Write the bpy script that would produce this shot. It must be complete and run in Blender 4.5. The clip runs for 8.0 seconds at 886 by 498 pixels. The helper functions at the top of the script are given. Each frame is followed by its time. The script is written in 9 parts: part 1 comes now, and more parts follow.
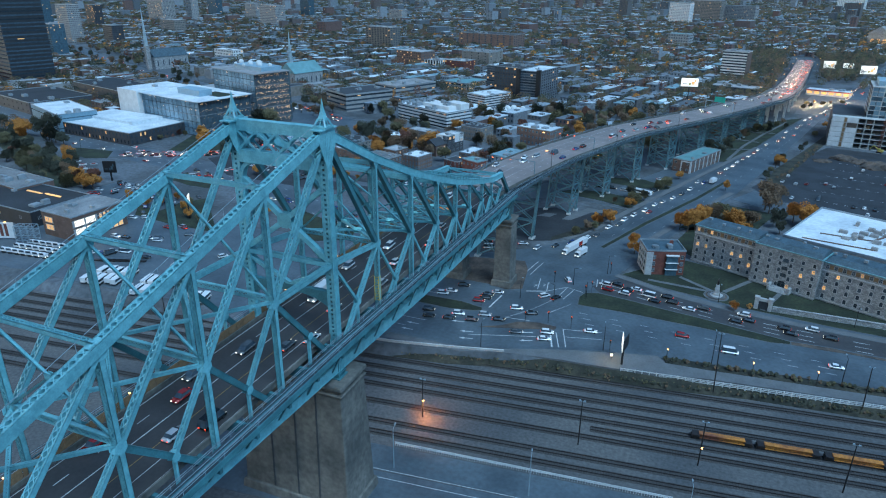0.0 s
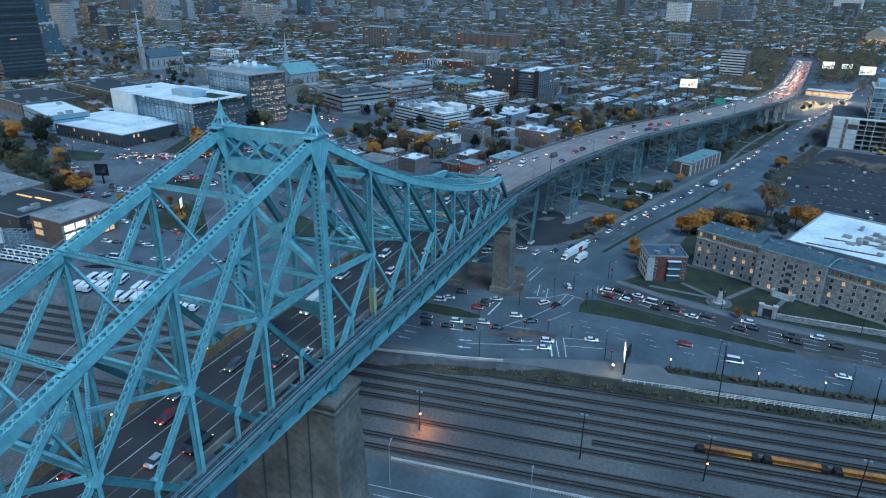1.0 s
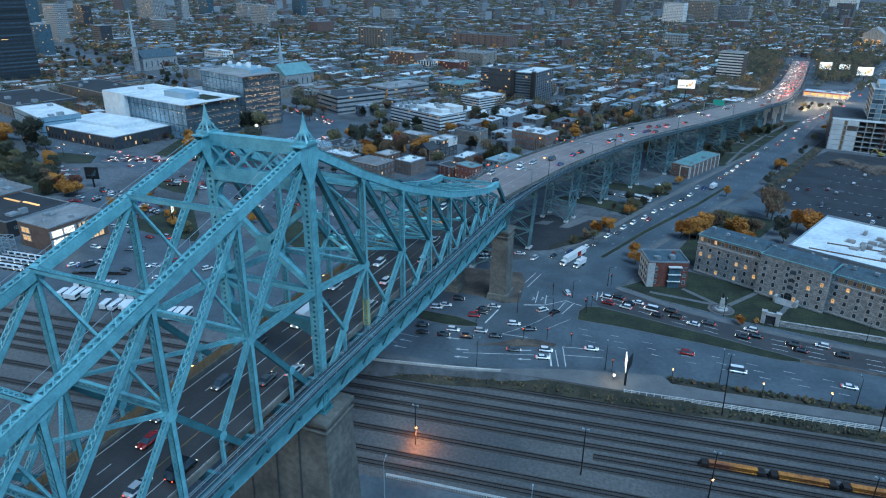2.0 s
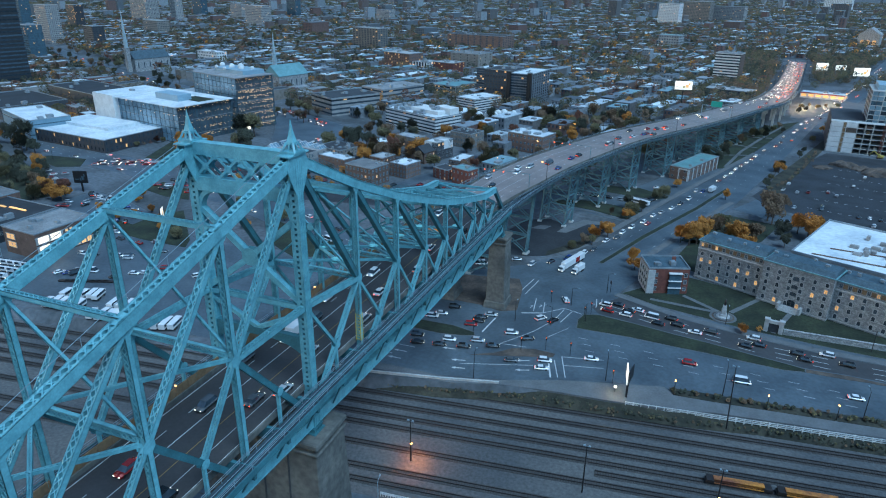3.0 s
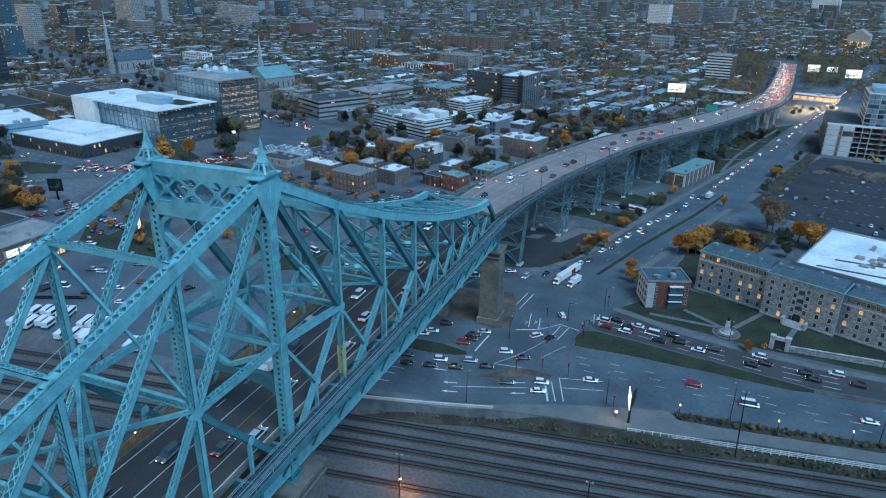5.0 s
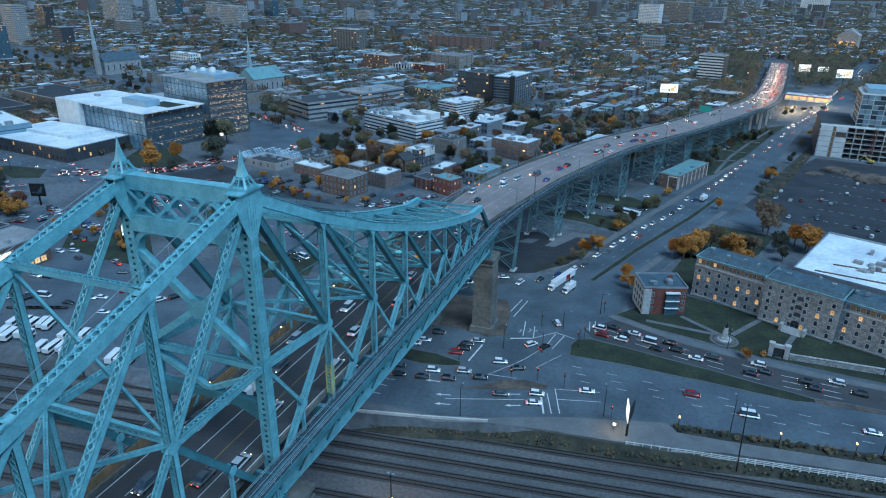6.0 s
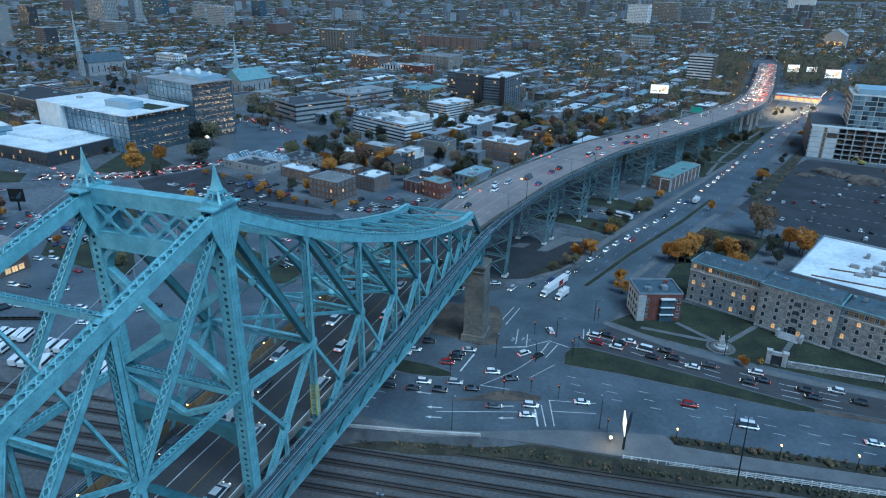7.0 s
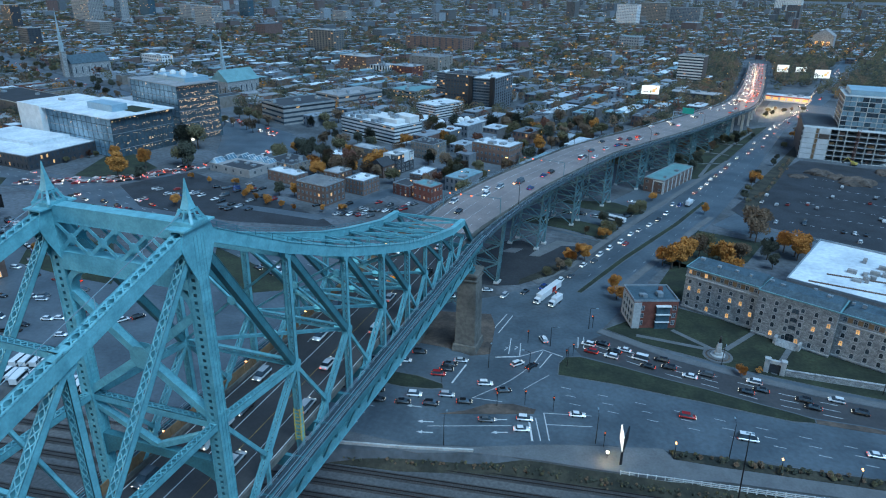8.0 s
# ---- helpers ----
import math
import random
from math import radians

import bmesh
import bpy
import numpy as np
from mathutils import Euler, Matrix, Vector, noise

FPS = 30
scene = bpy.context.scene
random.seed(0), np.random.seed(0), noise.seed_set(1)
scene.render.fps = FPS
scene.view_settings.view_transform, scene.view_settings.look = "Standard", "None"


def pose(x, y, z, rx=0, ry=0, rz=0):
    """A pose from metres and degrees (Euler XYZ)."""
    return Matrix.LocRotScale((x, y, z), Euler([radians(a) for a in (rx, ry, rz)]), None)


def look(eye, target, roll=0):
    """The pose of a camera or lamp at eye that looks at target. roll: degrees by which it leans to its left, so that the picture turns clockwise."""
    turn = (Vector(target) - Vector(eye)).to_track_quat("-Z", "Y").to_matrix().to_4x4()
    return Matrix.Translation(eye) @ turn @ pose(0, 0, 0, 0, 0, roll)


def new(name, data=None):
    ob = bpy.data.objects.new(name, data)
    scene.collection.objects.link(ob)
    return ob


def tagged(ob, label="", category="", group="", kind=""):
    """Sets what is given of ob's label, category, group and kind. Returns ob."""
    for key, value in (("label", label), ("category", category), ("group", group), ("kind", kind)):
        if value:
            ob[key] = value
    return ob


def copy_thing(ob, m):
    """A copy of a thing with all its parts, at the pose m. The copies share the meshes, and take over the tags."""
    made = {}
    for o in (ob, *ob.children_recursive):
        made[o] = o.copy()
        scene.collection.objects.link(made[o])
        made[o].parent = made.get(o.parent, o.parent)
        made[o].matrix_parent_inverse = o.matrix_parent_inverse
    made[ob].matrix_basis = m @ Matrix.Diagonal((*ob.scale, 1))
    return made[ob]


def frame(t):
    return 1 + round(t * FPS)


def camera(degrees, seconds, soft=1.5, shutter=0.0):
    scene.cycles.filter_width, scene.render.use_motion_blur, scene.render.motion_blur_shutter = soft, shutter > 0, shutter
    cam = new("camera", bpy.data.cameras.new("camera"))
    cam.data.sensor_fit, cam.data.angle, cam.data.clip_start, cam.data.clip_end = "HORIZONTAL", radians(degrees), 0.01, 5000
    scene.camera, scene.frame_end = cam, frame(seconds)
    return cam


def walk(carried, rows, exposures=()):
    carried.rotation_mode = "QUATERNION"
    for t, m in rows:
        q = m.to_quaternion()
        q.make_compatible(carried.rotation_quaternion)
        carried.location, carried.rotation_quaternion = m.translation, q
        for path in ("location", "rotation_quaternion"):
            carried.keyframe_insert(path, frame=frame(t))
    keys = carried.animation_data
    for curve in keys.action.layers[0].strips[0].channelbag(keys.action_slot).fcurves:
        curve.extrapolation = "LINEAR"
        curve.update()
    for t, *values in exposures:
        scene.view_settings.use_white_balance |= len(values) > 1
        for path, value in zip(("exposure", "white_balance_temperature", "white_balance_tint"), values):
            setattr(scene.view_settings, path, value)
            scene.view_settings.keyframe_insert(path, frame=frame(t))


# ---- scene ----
cam = camera(67.72, 8.0, 1.1)
# seconds, eye, then pitch, roll and yaw in degrees
ROWS = [
    (0, 87.033, -117.401, 126.098, -22.422, 0.564, 22.307),
    (0.5, 85.825, -114.292, 126.156, -22.426, 0.568, 22.197),
    (1, 84.474, -111.357, 126.225, -22.431, 0.609, 22.053),
    (1.5, 83.279, -108.331, 126.293, -22.433, 0.624, 21.899),
    (3, 79.370, -98.712, 126.246, -22.395, 0.664, 21.316),
    (3.5, 78.080, -95.389, 126.087, -22.368, 0.695, 21.106),
    (4, 76.722, -92.164, 126.073, -22.362, 0.719, 20.900),
    (4.5, 75.456, -88.842, 125.931, -22.329, 0.762, 20.685),
    (6, 71.675, -79.277, 126.358, -22.360, 0.784, 19.633),
    (6.5, 70.500, -76.063, 126.229, -22.322, 0.791, 19.170),
    (7, 69.270, -72.666, 126.159, -22.329, 0.825, 18.708),
    (7.5, 68.011, -69.433, 126.443, -22.354, 0.851, 18.244),
    (8, 66.866, -65.834, 126.229, -22.334, 0.879, 17.807),
]
walk(cam, [(t, pose(x, y, z, 0, 0, yaw) @ pose(0, 0, 0, 90 + pitch) @ pose(0, 0, 0, 0, 0, roll)) for t, x, y, z, pitch, roll, yaw in ROWS], [(0, 1.44, 5830, 3), (8, 1.44, 5830, 3)])
# ---- end of path ----


# ---- light: overcast dusk ----
world = bpy.data.worlds.new("dusk_sky")
scene.world = world
world.use_nodes = True
wn, wl = world.node_tree.nodes, world.node_tree.links
sky = wn.new("ShaderNodeTexSky")
sky.sky_type, sky.sun_disc = "NISHITA", False
sky.sun_elevation, sky.sun_rotation = radians(9), radians(250)
sky.dust_density, sky.ozone_density = 2.0, 4.0
wn["Background"].inputs[1].default_value = 0.085
wl.new(sky.outputs[0], wn["Background"].inputs[0])

sun_data = bpy.data.lights.new("dusk_sun", "SUN")
sun_data.energy, sun_data.angle, sun_data.color = 1.5, radians(36), (0.57, 0.79, 1.0)
sun = new("dusk_sun", sun_data)
sun.matrix_world = look((140, -90, 250), (0, 0, 0))

# ---- materials ----


def mat(name, color, rough=0.8, metal=0.0, var=0.25, scale=0.15, fine=2.0, bump=0.15, color2=None, rnd=0.0, emit=0.0, stain=0.0, course=None):
    """Base colour varied at two scales, with a fine relief."""
    m = bpy.data.materials.new(name)
    m.use_nodes = True
    n, l = m.node_tree.nodes, m.node_tree.links
    b = n["Principled BSDF"]
    b.inputs["Roughness"].default_value, b.inputs["Metallic"].default_value = rough, metal
    geo = n.new("ShaderNodeNewGeometry")
    big, small = n.new("ShaderNodeTexNoise"), n.new("ShaderNodeTexNoise")
    big.inputs["Scale"].default_value, small.inputs["Scale"].default_value = scale, fine
    big.inputs["Detail"].default_value, small.inputs["Detail"].default_value = 5, 4
    l.new(geo.outputs["Position"], big.inputs["Vector"])
    l.new(geo.outputs["Position"], small.inputs["Vector"])
    ramp = n.new("ShaderNodeValToRGB")
    c2 = color2 or tuple(c * (1 - var) for c in color)
    ramp.color_ramp.elements[0].color, ramp.color_ramp.elements[1].color = (*c2, 1), (*color, 1)
    ramp.color_ramp.elements[0].position, ramp.color_ramp.elements[1].position = 0.36, 0.62
    l.new(big.outputs[0], ramp.inputs[0])
    hsv = n.new("ShaderNodeHueSaturation")
    rng = n.new("ShaderNodeMapRange")
    rng.inputs[1].default_value, rng.inputs[2].default_value = 0.3, 0.7
    rng.inputs[3].default_value, rng.inputs[4].default_value = 1 - var * 0.7, 1 + var * 0.5
    l.new(small.outputs[0], rng.inputs[0])
    if rnd:
        info = n.new("ShaderNodeObjectInfo")
        r2, mul = n.new("ShaderNodeMapRange"), n.new("ShaderNodeMath")
        r2.inputs[3].default_value, r2.inputs[4].default_value = 1 - rnd, 1 + rnd
        mul.operation = "MULTIPLY"
        l.new(info.outputs["Random"], r2.inputs[0])
        l.new(r2.outputs[0], mul.inputs[0])
        l.new(rng.outputs[0], mul.inputs[1])
        l.new(mul.outputs[0], hsv.inputs["Value"])
    else:
        l.new(rng.outputs[0], hsv.inputs["Value"])
    l.new(ramp.outputs[0], hsv.inputs["Color"])
    if course:
        tc, sp, cb, ad = n.new("ShaderNodeTexCoord"), n.new("ShaderNodeSeparateXYZ"), n.new("ShaderNodeCombineXYZ"), n.new("ShaderNodeMath")
        br = n.new("ShaderNodeTexBrick")
        l.new(tc.outputs["Object"], sp.inputs[0])
        l.new(sp.outputs[0], ad.inputs[0])
        l.new(sp.outputs[1], ad.inputs[1])
        l.new(ad.outputs[0], cb.inputs[0])
        l.new(sp.outputs[2], cb.inputs[1])
        l.new(cb.outputs[0], br.inputs["Vector"])
        br.inputs["Scale"].default_value, br.inputs["Mortar Size"].default_value = 1.0, 0.035
        br.inputs["Brick Width"].default_value, br.inputs["Row Height"].default_value = course
        br.inputs["Color1"].default_value, br.inputs["Color2"].default_value, br.inputs["Mortar"].default_value = (1.15, 1.15, 1.15, 1), (0.72, 0.73, 0.75, 1), (0.5, 0.5, 0.5, 1)
        mx = n.new("ShaderNodeMix")
        mx.data_type, mx.blend_type = "RGBA", "MULTIPLY"
        mx.inputs[0].default_value = 1.0
        l.new(ramp.outputs[0], mx.inputs[6])
        l.new(br.outputs[0], mx.inputs[7])
        l.new(mx.outputs[2], hsv.inputs["Color"])
    l.new(hsv.outputs[0], b.inputs["Base Color"])
    if bump:
        bm_ = n.new("ShaderNodeBump")
        bm_.inputs["Strength"].default_value, bm_.inputs["Distance"].default_value = bump, 0.1
        l.new(small.outputs[0], bm_.inputs["Height"])
        l.new(bm_.outputs[0], b.inputs["Normal"])
    if emit:
        l.new(hsv.outputs[0], b.inputs["Emission Color"])
        b.inputs["Emission Strength"].default_value = emit
    return m


def island_mat(name, colors, rough=0.85, emit=None):
    """One of several colours for each loose piece of a joined mesh."""
    m = bpy.data.materials.new(name)
    m.use_nodes = True
    n, l = m.node_tree.nodes, m.node_tree.links
    b = n["Principled BSDF"]
    b.inputs["Roughness"].default_value = rough
    geo = n.new("ShaderNodeNewGeometry")
    ramp = n.new("ShaderNodeValToRGB")
    ramp.color_ramp.interpolation = "CONSTANT"
    els = ramp.color_ramp.elements
    while len(els) < len(colors):
        els.new(0.5)
    for i, c in enumerate(colors):
        els[i].position, els[i].color = i / len(colors), (*c, 1)
    l.new(geo.outputs["Random Per Island"], ramp.inputs[0])
    noise_ = n.new("ShaderNodeTexNoise")
    noise_.inputs["Scale"].default_value = 0.4
    l.new(geo.outputs["Position"], noise_.inputs["Vector"])
    rng = n.new("ShaderNodeMapRange")
    rng.inputs[1].default_value, rng.inputs[2].default_value = 0.3, 0.7
    rng.inputs[3].default_value, rng.inputs[4].default_value = 0.75, 1.2
    hsv = n.new("ShaderNodeHueSaturation")
    l.new(noise_.outputs[0], rng.inputs[0])
    l.new(rng.outputs[0], hsv.inputs["Value"])
    l.new(ramp.outputs[0], hsv.inputs["Color"])
    l.new(hsv.outputs[0], b.inputs["Base Color"])
    if emit:
        l.new(ramp.outputs[0], b.inputs["Emission Color"])
        b.inputs["Emission Strength"].default_value = emit
    return m


def glow(name, color, strength, rnd=0.0):
    m = bpy.data.materials.new(name)
    m.use_nodes = True
    b = m.node_tree.nodes["Principled BSDF"]
    b.inputs["Base Color"].default_value = (*color, 1)
    b.inputs["Emission Color"].default_value = (*color, 1)
    b.inputs["Emission Strength"].default_value = strength
    if rnd:
        n, l = m.node_tree.nodes, m.node_tree.links
        info, r2 = n.new("ShaderNodeObjectInfo"), n.new("ShaderNodeMapRange")
        r2.inputs[3].default_value, r2.inputs[4].default_value = strength * (1 - rnd), strength * (1 + rnd)
        l.new(info.outputs["Random"], r2.inputs[0])
        l.new(r2.outputs[0], b.inputs["Emission Strength"])
    return m


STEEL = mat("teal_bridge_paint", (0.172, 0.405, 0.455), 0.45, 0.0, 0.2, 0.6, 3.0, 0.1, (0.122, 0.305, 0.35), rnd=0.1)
# girders and fascia of the viaduct, colour darkened for the shade beneath the roadway
VIA_DARK = mat("dark_shaded_viaduct_steel", (0.06, 0.1, 0.118), 0.65, 0.0, 0.35, 0.25, 2.0, 0.15)
# darker tone of the bridge colour for plated diagonals, floor beams and brackets
STEEL_DULL = mat("darker_bridge_paint", (0.055, 0.17, 0.2), 0.55, 0.0, 0.3, 0.3, 3.0, 0.15, rnd=0.1)
# tower steel, also darkened in colour to hold the shade under the deck
VIA_STEEL = mat("shaded_viaduct_steel", (0.105, 0.21, 0.245), 0.65, 0.0, 0.35, 0.25, 2.0, 0.15)
TOWER_DARK = mat("dark_ribbed_concrete", (0.12, 0.13, 0.146), 0.8, 0, 0.25, 0.2, 1.5, 0.1)
PALE_STEEL = mat("bare_gusset_paint", (0.3, 0.68, 0.66), 0.5, 0.0, 0.15, 0.4, 3.0, 0.05)
RAIL_STEEL = mat("galvanised_railing", (0.3, 0.38, 0.43), 0.5, 0.3, 0.2, 0.5, 4.0, 0.05)
YELLOW = mat("yellow_paint_and_light", (0.5, 0.4, 0.1), 0.6, 0, 0.2, 0.6, 4)
CONCRETE = mat("weathered_pier_concrete", (0.14, 0.134, 0.12), 0.9, 0, 0.45, 0.1, 0.7, 0.35, (0.07, 0.071, 0.067))
CONCRETE_PALE = mat("pale_concrete", (0.46, 0.47, 0.46), 0.9, 0, 0.25, 0.2, 1.5, 0.2)
ASPHALT = mat("asphalt", (0.085, 0.108, 0.128), 0.55, 0, 0.3, 0.06, 0.7, 0.1, (0.052, 0.068, 0.083))
ASPHALT_BROWN = mat("worn_brown_asphalt", (0.052, 0.052, 0.055), 0.65, 0, 0.3, 0.08, 0.8, 0.1, (0.038, 0.04, 0.044))
ASPHALT_DARK = mat("dark_parking_asphalt", (0.03, 0.035, 0.043), 0.85, 0, 0.45, 0.08, 1.0, 0.1)
COAL = mat("black_yard_asphalt", (0.014, 0.017, 0.022), 0.85, 0, 0.5, 0.1, 0.8, 0.2, (0.024, 0.027, 0.032))
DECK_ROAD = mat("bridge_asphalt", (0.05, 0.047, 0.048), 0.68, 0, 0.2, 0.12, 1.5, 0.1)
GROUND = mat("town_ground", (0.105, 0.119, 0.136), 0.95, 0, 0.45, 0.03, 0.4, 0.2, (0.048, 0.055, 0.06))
BALLAST = mat("rail_ballast", (0.1, 0.1, 0.1), 0.95, 0, 0.45, 0.03, 1.0, 0.4, (0.062, 0.067, 0.073))
TRACK_BED = mat("oily_track_bed", (0.062, 0.058, 0.057), 0.95, 0, 0.4, 0.05, 1.2, 0.3, (0.045, 0.044, 0.045))
SLEEPER = mat("sleeper_wood", (0.052, 0.047, 0.045), 0.9, 0, 0.3, 0.5, 3)
RAIL = mat("rail_iron", (0.045, 0.037, 0.035), 0.5, 0.5, 0.2, 0.5, 3)
GRASS = mat("autumn_grass", (0.027, 0.036, 0.018), 0.95, 0, 0.6, 0.11, 0.9, 0.4, (0.01, 0.016, 0.009))
PAVING = mat("pavement_concrete", (0.122, 0.13, 0.138), 0.9, 0, 0.2, 0.2, 1.5, 0.1)
PAINT = mat("road_paint", (0.5, 0.52, 0.53), 0.7, 0, 0.2, 0.6, 3, 0)
PAINT_Y = mat("yellow_road_paint", (0.34, 0.22, 0.07), 0.7, 0, 0.2, 0.6, 3, 0)
STONE = mat("grey_limestone", (0.37, 0.372, 0.37), 0.9, 0, 0.35, 0.6, 1.3, 0.4, (0.25, 0.255, 0.258), course=(1.1, 0.5))
STONE_TRIM = mat("pale_limestone_trim", (0.4, 0.405, 0.405), 0.9, 0, 0.2, 0.5, 2, 0.2)
BRICK = mat("red_brick", (0.17, 0.058, 0.043), 0.9, 0, 0.3, 0.4, 3, 0.2, rnd=0.15)
BRICK_BROWN = mat("brown_brick", (0.18, 0.115, 0.092), 0.9, 0, 0.3, 0.3, 3, 0.2, rnd=0.3)
BRICK_GREY = mat("grey_brick", (0.21, 0.19, 0.17), 0.9, 0, 0.3, 0.3, 3, 0.2, rnd=0.25)
CLAD_DARK = mat("dark_cladding", (0.05, 0.052, 0.06), 0.6, 0, 0.3, 0.2, 1.5, 0.1, rnd=0.2)
CLAD_WHITE = mat("white_cladding", (0.62, 0.63, 0.63), 0.7, 0, 0.15, 0.2, 1.5, 0.05)
CLAD_GREY = mat("grey_precast", (0.30, 0.295, 0.29), 0.8, 0, 0.2, 0.2, 1.5, 0.1)
ROOF_WHITE = mat("white_roof_membrane", (0.64, 0.68, 0.7), 0.7, 0, 0.22, 0.07, 0.5, 0.05, (0.47, 0.52, 0.56))
ROOF_GREY = mat("gravel_roof", (0.3, 0.31, 0.32), 0.9, 0, 0.3, 0.12, 1.2, 0.2, (0.2, 0.21, 0.22), rnd=0.45)
ROOF_SLATE = mat("blue_slate_roof", (0.06, 0.098, 0.125), 0.65, 0, 0.35, 0.3, 1.2, 0.1)
ROOF_COPPER = mat("green_copper_roof", (0.15, 0.29, 0.31), 0.6, 0, 0.2, 0.15, 1.2, 0.1)
ROOF_DARK = mat("dark_tar_roof", (0.045, 0.05, 0.058), 0.8, 0, 0.3, 0.1, 1.0, 0.1)
FLASH = mat("metal_flashing", (0.29, 0.33, 0.36), 0.5, 0.3, 0.2, 0.4, 2, 0.05)
GLASS = mat("dark_window_glass", (0.05, 0.07, 0.09), 0.12, 0, 0.3, 0.6, 1, 0, rnd=0.5)
GLASS_BLUE = mat("blue_curtain_glass", (0.10, 0.17, 0.22), 0.1, 0.3, 0.3, 0.3, 1, 0)
LIT = glow("lamplit_window", (1.0, 0.50, 0.17), 0.2, 0.6)
OFFICE_LIT = glow("office_ceiling_light", (1.0, 0.6, 0.28), 1.0, 0.6)
# the patchy pale blue base colour stands in for mirrored sky
SKY_GLASS = mat("sky_tinted_glass", (0.26, 0.39, 0.48), 0.14, 0.08, 0.35, 0.05, 0.5, 0, (0.1, 0.17, 0.225))
PALE_BLUE = mat("pale_blue_penthouse_panels", (0.25, 0.37, 0.45), 0.5, 0, 0.15, 0.1, 1.0, 0.03)
BLUE_CLAD = mat("blue_grey_panels", (0.16, 0.26, 0.33), 0.6, 0, 0.2, 0.1, 1.0, 0.05)
BLACK_CLAD = mat("black_tower_cladding", (0.022, 0.025, 0.03), 0.6, 0, 0.3, 0.2, 1.0, 0.05)
BLACK_ROOF = mat("black_tar_roof", (0.026, 0.031, 0.038), 0.8, 0, 0.4, 0.08, 0.8, 0.1)
GLASS_OFFICE = mat("office_curtain_glass", (0.06, 0.095, 0.12), 0.08, 0, 0.3, 0.3, 1, 0)
COPPER_EDGE = mat("bright_copper_edge", (0.16, 0.31, 0.34), 0.6, 0, 0.2, 0.15, 1.2, 0.1)
SPIRE = mat("silver_spire_metal", (0.4, 0.48, 0.52), 0.45, 0.3, 0.2, 0.3, 2, 0.05)
SCRUB = mat("dry_scrub", (0.05, 0.046, 0.032), 0.95, 0, 0.55, 0.12, 1.0, 0.4, (0.016, 0.018, 0.013))
EARTH = mat("dug_earth", (0.115, 0.088, 0.07), 0.95, 0, 0.4, 0.15, 0.8, 0.4, (0.05, 0.042, 0.038))
LIT_PALE = glow("lamplit_panel", (1.0, 0.84, 0.6), 0.42)
BOARD_GLOW = glow("lit_billboard", (1.0, 0.92, 0.8), 0.28)
SODIUM = glow("sodium_lamp", (1.0, 0.42, 0.1), 2.8)
HEAD = glow("headlamp", (1.0, 0.88, 0.7), 1.3)
TAIL = glow("tail_lamp", (1.0, 0.06, 0.02), 1.5)
SIGNAL = glow("signal_lamp", (1.0, 0.12, 0.03), 1.4)
SIGNAL_RED = mat("red_enamel_trim", (0.55, 0.05, 0.03), 0.4, 0, 0.1, 0.4, 2, 0)
SIGN_GREEN = mat("green_road_sign", (0.02, 0.32, 0.25), 0.5, 0, 0.1, 0.5, 2, 0)
# the board gives off some of its own orange, with no lamp on it
SIGN_ORANGE = mat("orange_road_sign", (0.85, 0.3, 0.02), 0.5, 0, 0.1, 0.5, 2, 0, emit=0.25)
BLACK = mat("black_metal", (0.02, 0.02, 0.022), 0.5, 0.3, 0.2, 1, 3, 0)
TYRE = mat("tyre_rubber", (0.015, 0.015, 0.016), 0.9, 0, 0.2, 1, 3, 0)
BARK = mat("bark", (0.09, 0.07, 0.055), 0.95, 0, 0.3, 1, 4, 0.3)
LEAF_COLORS = [("olive_leaves", (0.115, 0.1, 0.05)), ("brown_leaves", (0.15, 0.1, 0.062)), ("orange_leaves", (0.42, 0.18, 0.035)), ("dark_leaves", (0.056, 0.06, 0.042)), ("rust_leaves", (0.15, 0.064, 0.042))]
LEAVES = [island_mat(n_, [tuple(c * k for c in col) for k in (0.75, 0.9, 1.0, 1.14, 0.95)], 0.9) for n_, col in LEAF_COLORS]
WOOD_WALL = mat("brown_timber_barrier", (0.24, 0.15, 0.08), 0.9, 0, 0.3, 0.3, 2, 0.2)
TRAIN_YELLOW = mat("yellow_rail_car", (0.5, 0.2, 0.03), 0.6, 0, 0.5, 0.12, 1.5, 0.1, (0.16, 0.055, 0.03))

# ---- builders ----


def box(bm, c, s, m=None):
    """A box of size s round c, turned by m."""
    r = bmesh.ops.create_cube(bm, size=1.0)["verts"]
    t = Matrix.Translation(c) @ (m.to_4x4() if m else Matrix()) @ Matrix.Diagonal((*s, 1))
    for v in r:
        v.co = t @ v.co
    return r


def part(name, bm, material, parent=None, label="", smooth=False):
    me = bpy.data.meshes.new(name)
    bm.normal_update()
    bm.to_mesh(me)
    bm.free()
    me.materials.append(material)
    if smooth:
        for p in me.polygons:
            p.use_smooth = True
    ob = new(name, me)
    ob.parent = parent
    if label:
        ob["label"] = label
    return ob


def share(name, src, parent, m):
    """Another object on the mesh of src."""
    ob = new(name, src.data if hasattr(src, "data") else src)
    ob.parent = parent
    ob.matrix_basis = m
    return ob


def thing(name, label, category, m=None, group="", kind=""):
    ob = new(name)
    ob.empty_display_size = 0.5
    if m is not None:
        ob.matrix_basis = m
    return tagged(ob, label, category, group, kind)


def raw(name, verts, faces, material):
    me = bpy.data.meshes.new(name)
    me.from_pydata(verts, [], faces)
    me.materials.append(material)
    me.update()
    return new(name, me)


